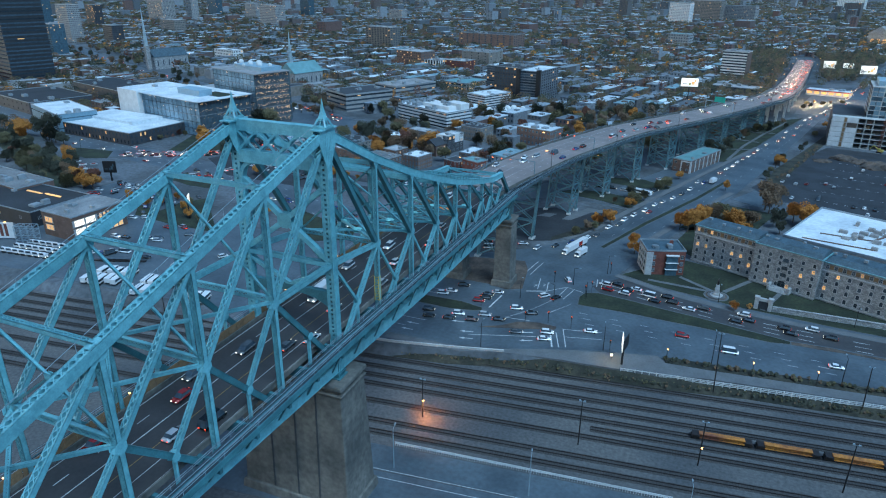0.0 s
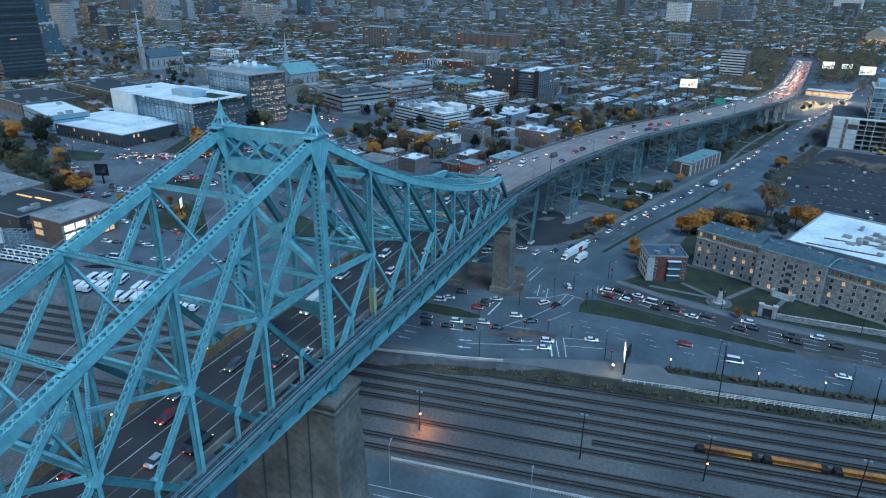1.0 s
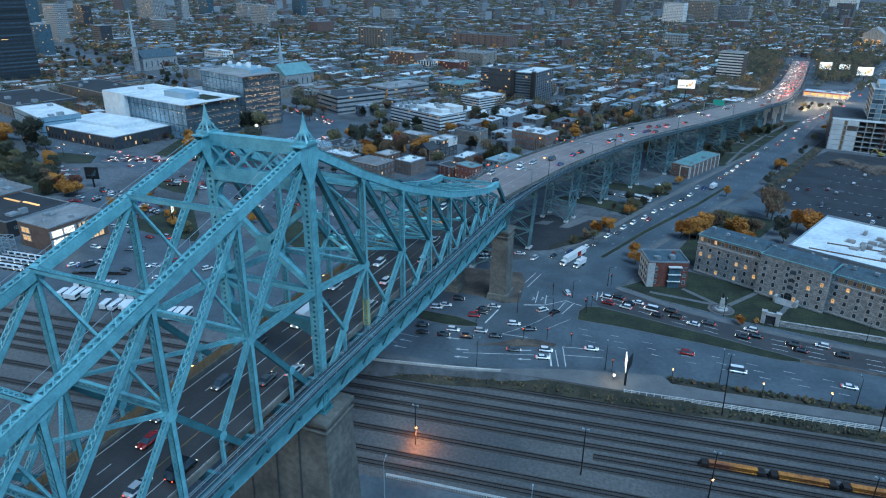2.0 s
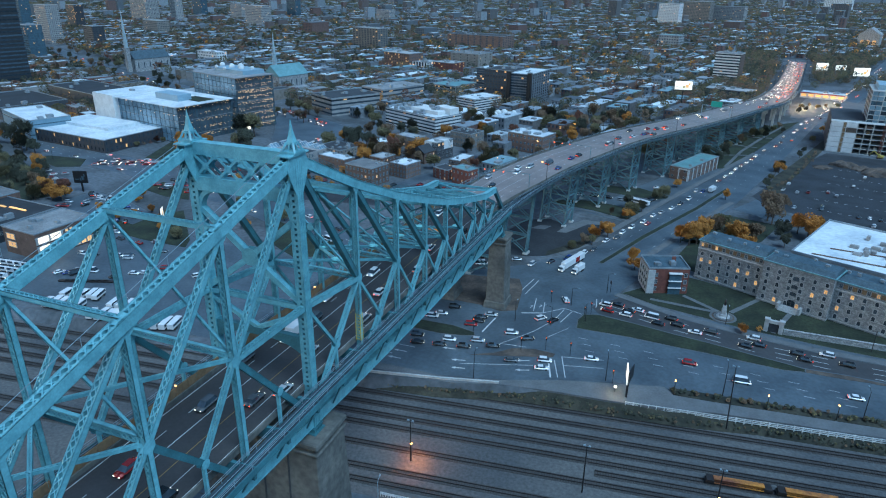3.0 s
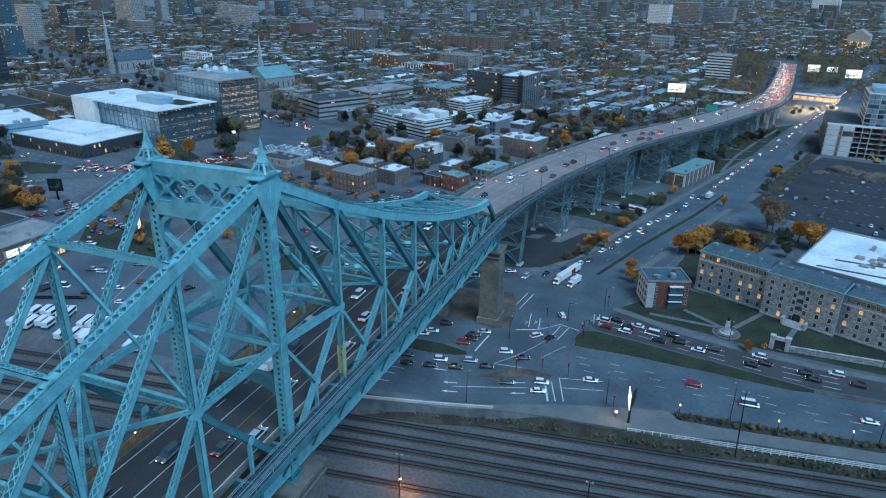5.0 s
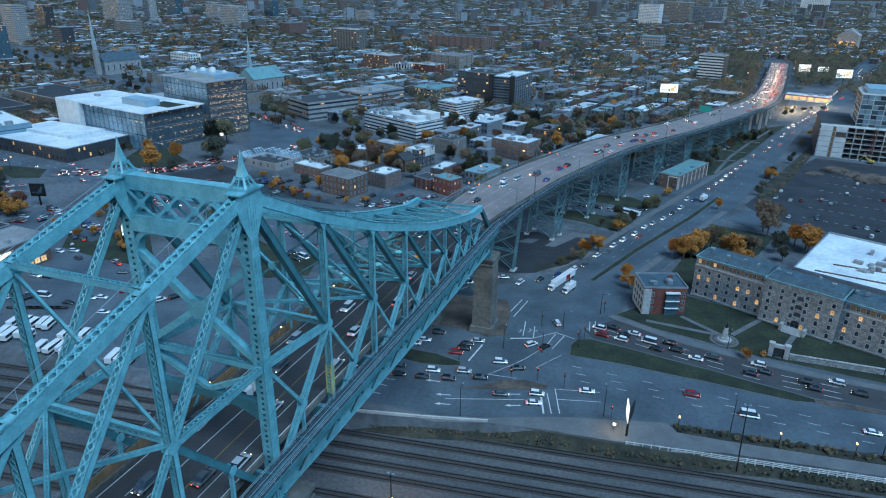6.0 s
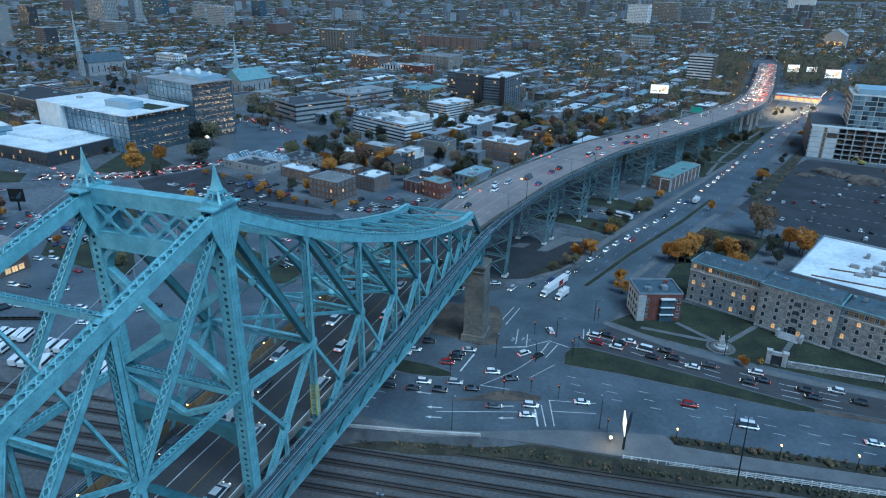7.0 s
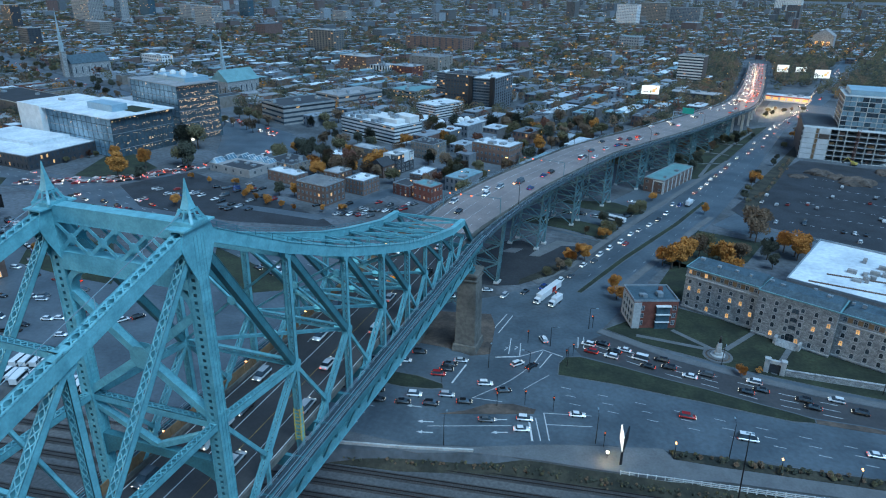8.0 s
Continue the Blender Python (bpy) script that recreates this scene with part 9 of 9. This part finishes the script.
far_boxes += [(-250, 2300, 36, 30, 60), (450, 2500, 50, 40, 60), (-150, 2700, 60, 30, 45), (120, 1900, 50, 40, 26), (-760, 1250, 50, 30, 30), (-560, 1900, 40, 30, 40), (-360, 1500, 40, 26, 24), (-520, 1320, 46, 26, 22)]


def far_tower(x, y, w, h, wall, label, floors, bays, lit, band, seed):
    block("apartment_tower", (x + w * 0.4, y - 10), w, max(22.0, w * 0.5), h, wall, ROOF_GREY, label, floors=floors, bays=(bays, max(3, bays // 2)), ww=w / bays * 0.5, wh=h / floors * 0.42, band=band, lit=lit, units=2, seed=seed)


# grey and blue wall colours give these towers the tint of haze
far_tower(-1099, 847, 47, 70, CLAD_GREY, "pale apartment tower with lit balconies", 20, 14, 0.05, 0, 101)
far_tower(-876, 634, 32, 54, GLASS_BLUE, "blue glass apartment tower with lit rooms", 16, 11, 0.1, 0, 102)
far_tower(-992, 852, 34, 36, CLAD_DARK, "dark block with pale window frames", 10, 8, 0.04, 0, 103)
far_tower(-1397, 1381, 78, 74, CLAD_GREY, "broad grey apartment slab with many windows", 22, 18, 0.06, 0, 104)
far_tower(-1067, 1080, 57, 32, BRICK_GREY, "grey brick apartment slab", 9, 14, 0.03, 0, 105)
far_tower(-1428, 1652, 45, 69, GLASS_BLUE, "blue glass office tower", 18, 10, 0.05, 0, 106)
far_tower(-1014, 1375, 64, 54, CLAD_GREY, "grey hospital slab with regular windows", 14, 16, 0.04, 0, 107)
far_tower(-1318, 1429, 28, 74, CLAD_GREY, "slim grey apartment tower", 20, 8, 0.06, 0, 108)
far_tower(-1371, 1145, 42, 55, CLAD_DARK, "dark slab with warm lit windows", 15, 14, 0.12, 0, 109)
far_tower(-1326, 971, 42, 88, GLASS_BLUE, "tall blue glass office tower", 24, 12, 0.05, 0, 110)
far_tower(-1210, 1560, 50, 48, CLAD_GREY, "grey slab over the roofs", 13, 12, 0.06, 0, 111)
far_tower(-1150, 1750, 40, 56, GLASS_BLUE, "distant blue glass office block", 15, 10, 0.06, 0, 112)
far_tower(-820, 1720, 50, 36, CLAD_GREY, "distant grey apartment slab", 10, 12, 0.05, 0, 113)

bv, bf, rv, rf_, wv, wf, lv, lf = [], [], [], [], [], [], [], []


def quad(vs, fs, a, b, c, d):
    k = len(vs)
    vs += [a, b, c, d]
    fs.append((k, k + 1, k + 2, k + 3))


ca, sa = math.cos(radians(-106)), math.sin(radians(-106))
for x, y, w_, d_, h_ in far_boxes:
    def P(lx, ly, z):
        return (x + lx * ca - ly * sa, y + lx * sa + ly * ca, z)
    cs = [(-w_ / 2, -d_ / 2), (w_ / 2, -d_ / 2), (w_ / 2, d_ / 2), (-w_ / 2, d_ / 2)]
    k = len(bv)
    bv += [P(*c, 0) for c in cs] + [P(*c, h_) for c in cs]
    bf += [(k, k + 1, k + 5, k + 4), (k + 1, k + 2, k + 6, k + 5), (k + 2, k + 3, k + 7, k + 6), (k + 3, k, k + 4, k + 7)]
    k = len(rv)
    rv += [P(c[0] * 1.02, c[1] * 1.02, h_ - 0.2) for c in cs] + [P(c[0] * 1.02, c[1] * 1.02, h_ + 0.35) for c in cs]
    rf_ += [(k, k + 1, k + 5, k + 4), (k + 1, k + 2, k + 6, k + 5), (k + 2, k + 3, k + 7, k + 6), (k + 3, k, k + 4, k + 7), (k + 4, k + 5, k + 6, k + 7)]
    if h_ > 3:
        s_ = hrng.uniform(1, 2.4)
        ox, oy = hrng.uniform(-w_ / 3, w_ / 3), hrng.uniform(-d_ / 3, d_ / 3)
        k = len(bv)
        c2 = [(ox - s_, oy - s_), (ox + s_, oy - s_), (ox + s_, oy + s_), (ox - s_, oy + s_)]
        bv += [P(*c, h_) for c in c2] + [P(*c, h_ + 1.6) for c in c2]
        bf += [(k, k + 1, k + 5, k + 4), (k + 1, k + 2, k + 6, k + 5), (k + 2, k + 3, k + 7, k + 6), (k + 3, k, k + 4, k + 7), (k + 4, k + 5, k + 6, k + 7)]
    dist = math.hypot(x - 76, y + 90)
    if dist < 1700 or h_ > 30:
        fl = max(2, int(h_ / 3.3))
        for face in range(2):
            ln_ = w_ if face == 0 else d_
            n_ = max(2, int(ln_ / (3.2 if dist < 1200 else 4.5)))
            for i in range(n_):
                for j in range(fl):
                    c0 = (i + 0.28) / n_ * ln_ - ln_ / 2
                    c1 = (i + 0.72) / n_ * ln_ - ln_ / 2
                    z0, z1 = (j + 0.3) * h_ / fl, (j + 0.78) * h_ / fl
                    lit = hrng.random() < 0.035
                    tv, tf = (lv, lf) if lit else (wv, wf)
                    if face == 0:
                        quad(tv, tf, P(c0, -d_ / 2 - 0.1, z0), P(c1, -d_ / 2 - 0.1, z0), P(c1, -d_ / 2 - 0.1, z1), P(c0, -d_ / 2 - 0.1, z1))
                    else:
                        quad(tv, tf, P(w_ / 2 + 0.1, c0, z0), P(w_ / 2 + 0.1, c1, z0), P(w_ / 2 + 0.1, c1, z1), P(w_ / 2 + 0.1, c0, z1))
# wall and roof colours are lightened and blued to hold the distance haze
FARWALL = island_mat("hazed_distant_walls", [(0.115, 0.088, 0.082), (0.14, 0.155, 0.172), (0.1, 0.112, 0.126), (0.13, 0.08, 0.07), (0.23, 0.252, 0.276), (0.105, 0.1, 0.1), (0.17, 0.187, 0.207)])
FARROOF = island_mat("hazed_distant_roofs", [(0.2, 0.232, 0.262), (0.11, 0.13, 0.152), (0.3, 0.345, 0.38), (0.58, 0.64, 0.68), (0.22, 0.255, 0.29), (0.075, 0.09, 0.108), (0.16, 0.188, 0.218), (0.17, 0.27, 0.31), (0.42, 0.47, 0.51), (0.13, 0.15, 0.174)])
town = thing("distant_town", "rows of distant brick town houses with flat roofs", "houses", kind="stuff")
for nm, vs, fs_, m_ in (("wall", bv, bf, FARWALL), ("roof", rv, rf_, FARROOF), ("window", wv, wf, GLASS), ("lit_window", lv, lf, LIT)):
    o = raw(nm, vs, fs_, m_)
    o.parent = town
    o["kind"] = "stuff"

# distant trees, between the houses
tv, tf = [], []
groups = {i: ([], []) for i in range(5)}


def far_tree(x, y, r, h, n, idx, size, z0=0.0):
    vs, fs_ = groups[idx]
    for _ in range(n):
        d = Vector((hrng.gauss(0, 1), hrng.gauss(0, 1), hrng.gauss(0, 1))).normalized()
        c = Vector((x + d.x * r * hrng.uniform(0.4, 1), y + d.y * r * hrng.uniform(0.4, 1), z0 + h * 0.62 + d.z * h * 0.36))
        a = Vector((hrng.gauss(0, 1), hrng.gauss(0, 1), hrng.gauss(0, 1))).normalized() * size * hrng.uniform(0.5, 1)
        b_ = a.orthogonal().normalized() * size * hrng.uniform(0.5, 1)
        k = len(vs)
        vs += [c + a, c + b_, c - a, c - b_]
        fs_.append((k, k + 1, k + 2, k + 3))


for x, y, s, idx, z in BUSHES:
    far_tree(x, y, 3.4 * s, 7.5 * s, 90 if s > 0.2 else 40, idx, 0.28, z)
count = 0
for _ in range(36000):
    r = math.sqrt(hrng.uniform(330 ** 2, 2400 ** 2))
    a = radians(hrng.uniform(-20, 60))
    x, y = 76 - r * math.sin(a), -90 + r * math.cos(a)
    v = (x * V[0] + y * V[1] + 720) % 54
    lane = abs(v - 27) < 7 or v < 6 or v > 48
    if hrng.random() < (0.3 if lane else 0.82) or not open_ground(x, y, 3) or (r < 1200 and not free(x, y, 3)):
        continue
    idx = hrng.choice((0, 0, 0, 0, 1, 1, 1, 1, 1, 3, 3, 3, 3, 3, 4)) if hrng.random() > 0.03 else 2
    if r < 640 and count < 150:
        tree(x, y, idx, hrng.uniform(1.1, 1.8))
        count += 1
    else:
        far_tree(x, y, hrng.uniform(4.5, 8.5), hrng.uniform(9, 14.5), 150 if r < 1000 else 44, idx, 0.8 if r < 1000 else 1.8)
for _ in range(12000):
    r = math.sqrt(hrng.uniform(2200 ** 2, 4900 ** 2))
    a = radians(hrng.uniform(-20, 60))
    far_tree(76 - r * math.sin(a), -90 + r * math.cos(a), hrng.uniform(8, 24), hrng.uniform(10, 15), 18, hrng.choice((0, 0, 0, 1, 1, 3, 3, 3)), 4.0)
for _ in range(520):
    y = hrng.uniform(820, 1300)
    x = float(np.interp(y, [820, 1300], [250, 420])) + hrng.uniform(-20, 260)
    far_tree(x, y, hrng.uniform(3.5, 7), hrng.uniform(9, 14), 110, hrng.choice((0, 0, 1, 3)), 0.8)
for _ in range(900):
    x, y = hrng.uniform(120, 330), hrng.uniform(905, 1250)
    if abs(x - np.interp(y, [900, 930, 1500], [258, 275, 437])) > 19 and abs(x - np.interp(y, [900, 1010, 1110], [181, 194, 206])) > 24:
        far_tree(x, y, hrng.uniform(3, 7), hrng.uniform(8, 17), 110, hrng.choice((0, 0, 0, 0, 1, 1, 1, 1, 3, 3, 3, 3)), 0.85)
for _ in range(800):
    y = hrng.uniform(900, 2100)
    x = float(np.interp(y, [900, 1300, 2000], [300, 418, 560])) + hrng.uniform(-10, 90)
    far_tree(x, y, hrng.uniform(4, 8), hrng.uniform(9, 16), 80, hrng.choice((0, 0, 1, 3, 3, 3)), 1.1)
for _ in range(160):
    x, y = hrng.uniform(40, 150), hrng.uniform(700, 880)
    if x < np.interp(y, [700, 900], [130, 165]):
        far_tree(x, y, hrng.uniform(3, 6), hrng.uniform(9, 15), 120, hrng.choice((0, 0, 1, 3, 3)), 0.8)
for i, (vs, fs_) in groups.items():
    tagged(raw("distant_trees", vs, fs_, LEAVES[i]), ("olive", "brown", "orange", "dark green", "rusty")[i] + " autumn trees among the distant houses", "trees", kind="stuff")

# trees and scrub along the avenue and below the viaduct
for k in range(46):
    u = 215 + k * 9 + hrng.uniform(-4, 4)
    for v, pr in ((-27, 0.5), (17, 0.35), (-38, 0.3)):
        if hrng.random() < pr:
            x, y = grid(u, v + hrng.uniform(-2, 2))
            if np.min(np.hypot(cl_xy[:, 0] - x, cl_xy[:, 1] - y)) > 17 and free(x, y, 1):
                tree(x, y, hrng.choice((0, 0, 1, 2, 3)), hrng.uniform(0.6, 1.1))

# street lamps of the town
for k in range(46):
    r = math.sqrt(hrng.uniform(300 ** 2, 900 ** 2))
    a = radians(hrng.uniform(-14, 54))
    x, y = 76 - r * math.sin(a), -90 + r * math.cos(a)
    if free(x, y, 2) and open_ground(x, y, -8):
        street_lamp(x, y, 0, 9, hrng.uniform(0, 360))
bm_v, bm_f = [], []
for _ in range(420):
    r = math.sqrt(hrng.uniform(800 ** 2, 3800 ** 2))
    a = radians(hrng.uniform(-18, 58))
    x, y, z, s = 76 - r * math.sin(a), -90 + r * math.cos(a), hrng.uniform(8, 11), 0.3 + r / 5000
    k = len(bm_v)
    bm_v += [(x - s, y, z), (x + s, y, z), (x, y - s, z), (x, y + s, z), (x, y, z - s), (x, y, z + s)]
    bm_f += [(k, k + 2, k + 5), (k + 2, k + 1, k + 5), (k + 1, k + 3, k + 5), (k + 3, k, k + 5), (k + 2, k, k + 4), (k + 1, k + 2, k + 4), (k + 3, k + 1, k + 4), (k, k + 3, k + 4)]
tagged(raw("distant_lamps", bm_v, bm_f, SODIUM), "tiny orange street lamps of the distant town", "street lamps", kind="stuff")

for x, y in ((184, 1081), (196, 1129), (207, 1157), (229, 1216), (214, 1018), (160, 930), (206, 930), (52, 578), (57, 622), (90, 702), (133, 801), (19, 542), (-20, 470), (-48, 330), (-70, 300)):
    street_lamp(x, y, 0, 10 if y < 880 else 20, hrng.uniform(0, 360), True, 2.2, "tall street lamp with a glowing orange head")
# far traffic, too small to count
cv = {k: ([], []) for k in ("body", "head", "tail")}


def brick8(key, c, d, sx, sy, z0, z1):
    vs, fs_ = cv[key]
    r = np.array((d[1], -d[0]))
    k = len(vs)
    for a_, b_ in ((-1, -1), (1, -1), (1, 1), (-1, 1)):
        q = np.array(c[:2]) + np.array(d[:2]) * a_ * sx / 2 + r * b_ * sy / 2
        vs += [(q[0], q[1], z0), (q[0], q[1], z1)]
    fs_ += [(k + 1, k + 3, k + 5, k + 7), (k, k + 2, k + 3, k + 1), (k + 2, k + 4, k + 5, k + 3), (k + 4, k + 6, k + 7, k + 5), (k + 6, k, k + 1, k + 7)]


def far_car(p, d, z, lit=True):
    d = np.array(d[:2]) / np.linalg.norm(d[:2])
    brick8("body", p, d, 4.5, 1.9, z + 0.3, z + 1.0)
    brick8("body", np.array(p[:2]) - d * 0.2, d, 2.4, 1.6, z + 1.0, z + 1.5)
    r = np.array((d[1], -d[0]))
    for s in (-0.65, 0.65) if lit else ():
        brick8("head", np.array(p[:2]) + d * 2.3 + r * s, d, 0.2, 0.4, z + 0.62, z + 0.86)
        brick8("tail", np.array(p[:2]) - d * 2.3 + r * s, d, 0.2, 0.4, z + 0.62, z + 0.86)


for k in range(300):
    y = 575 + 525 * crng.random() ** 0.8
    p, d = at_line(y)
    f = crng.choice((-8.5, -5.4, -2.4, 1.2, 4.4, 7.6))
    far_car((p[0] + d[1] * f, p[1] - d[0] * f), d if f > 0 else -d, p[2])
for k in range(60):
    y = 620 + k * 9 + crng.uniform(-3, 3)
    xl, xr = np.interp(y, [p[1] for p in AL], [p[0] for p in AL]), np.interp(y, [p[1] for p in AR[::-1]], [p[0] for p in AR[::-1]])
    f = crng.choice((0.2, 0.38, 0.66))
    far_car((xl + (xr - xl) * f, y), (-U[0], -U[1]) if f < 0.5 else U, 0.066)
for x, y, z, ang, lit in MORE:
    far_car((x, y), (math.cos(radians(ang)), math.sin(radians(ang))), z, lit)
traffic = thing("distant_traffic", "dense distant traffic with head and tail lamps lit", "cars", kind="stuff")
FAR_HEAD, FAR_TAIL = glow("distant_headlamp", (1.0, 0.86, 0.68), 2.2), glow("distant_tail_lamp", (1.0, 0.09, 0.03), 2.6)
FARCAR = island_mat("distant_car_paint", [(0.6, 0.6, 0.6), (0.02, 0.02, 0.02), (0.1, 0.1, 0.11), (0.3, 0.31, 0.32), (0.2, 0.03, 0.03)], 0.3)
for key, m_ in (("body", FARCAR), ("head", FAR_HEAD), ("tail", FAR_TAIL)):
    o = raw(key if key == "body" else key + "_lamp", *cv[key], m_)
    o.parent = traffic
    o["kind"] = "stuff"

# earth heaps of the building site and the viaduct's end
for x, y, r, h in ((182, 453, 9, 3.2), (202, 436, 12, 4.0), (192, 446, 7, 2.5), (231, 470, 10, 3.5), (166, 440, 6, 1.8)):
    bm = bmesh.new()
    bmesh.ops.create_icosphere(bm, subdivisions=3, radius=1.0)
    for v in bm.verts:
        k = 1 + 0.25 * math.sin(v.co.x * 5 + x) * math.cos(v.co.y * 6 + y)
        v.co = Vector((v.co.x * r * k, v.co.y * r * 0.8 * k, max(v.co.z, -0.02) * h * k))
    o = part("soil_mound", bm, EARTH)
    o.matrix_basis = pose(x, y, 0)
    tagged(o, "heap of dug grey earth on the building site", "earth heap")
p, d = at_line(1106)
bm = bmesh.new()
box(bm, (0, 0, p[2] / 2 - 0.4), (26, 8, p[2] - 0.8))
o = part("abutment", bm, CONCRETE_PALE)
o.matrix_basis = pose(p[0], p[1] + 2, 0, 0, 0, math.degrees(math.atan2(d[1], d[0])) - 90)
tagged(o, "concrete abutment at the viaduct's end", "abutment", kind="structure")
for r0 in range(7):
    paint("bay_line", dashes(np.array((140.0, 312.0)) + U * (22 * r0), np.array((140.0, 312.0)) + U * (22 * r0) + V * 130, 5.4, 2.4), z=0.085, w=0.35)
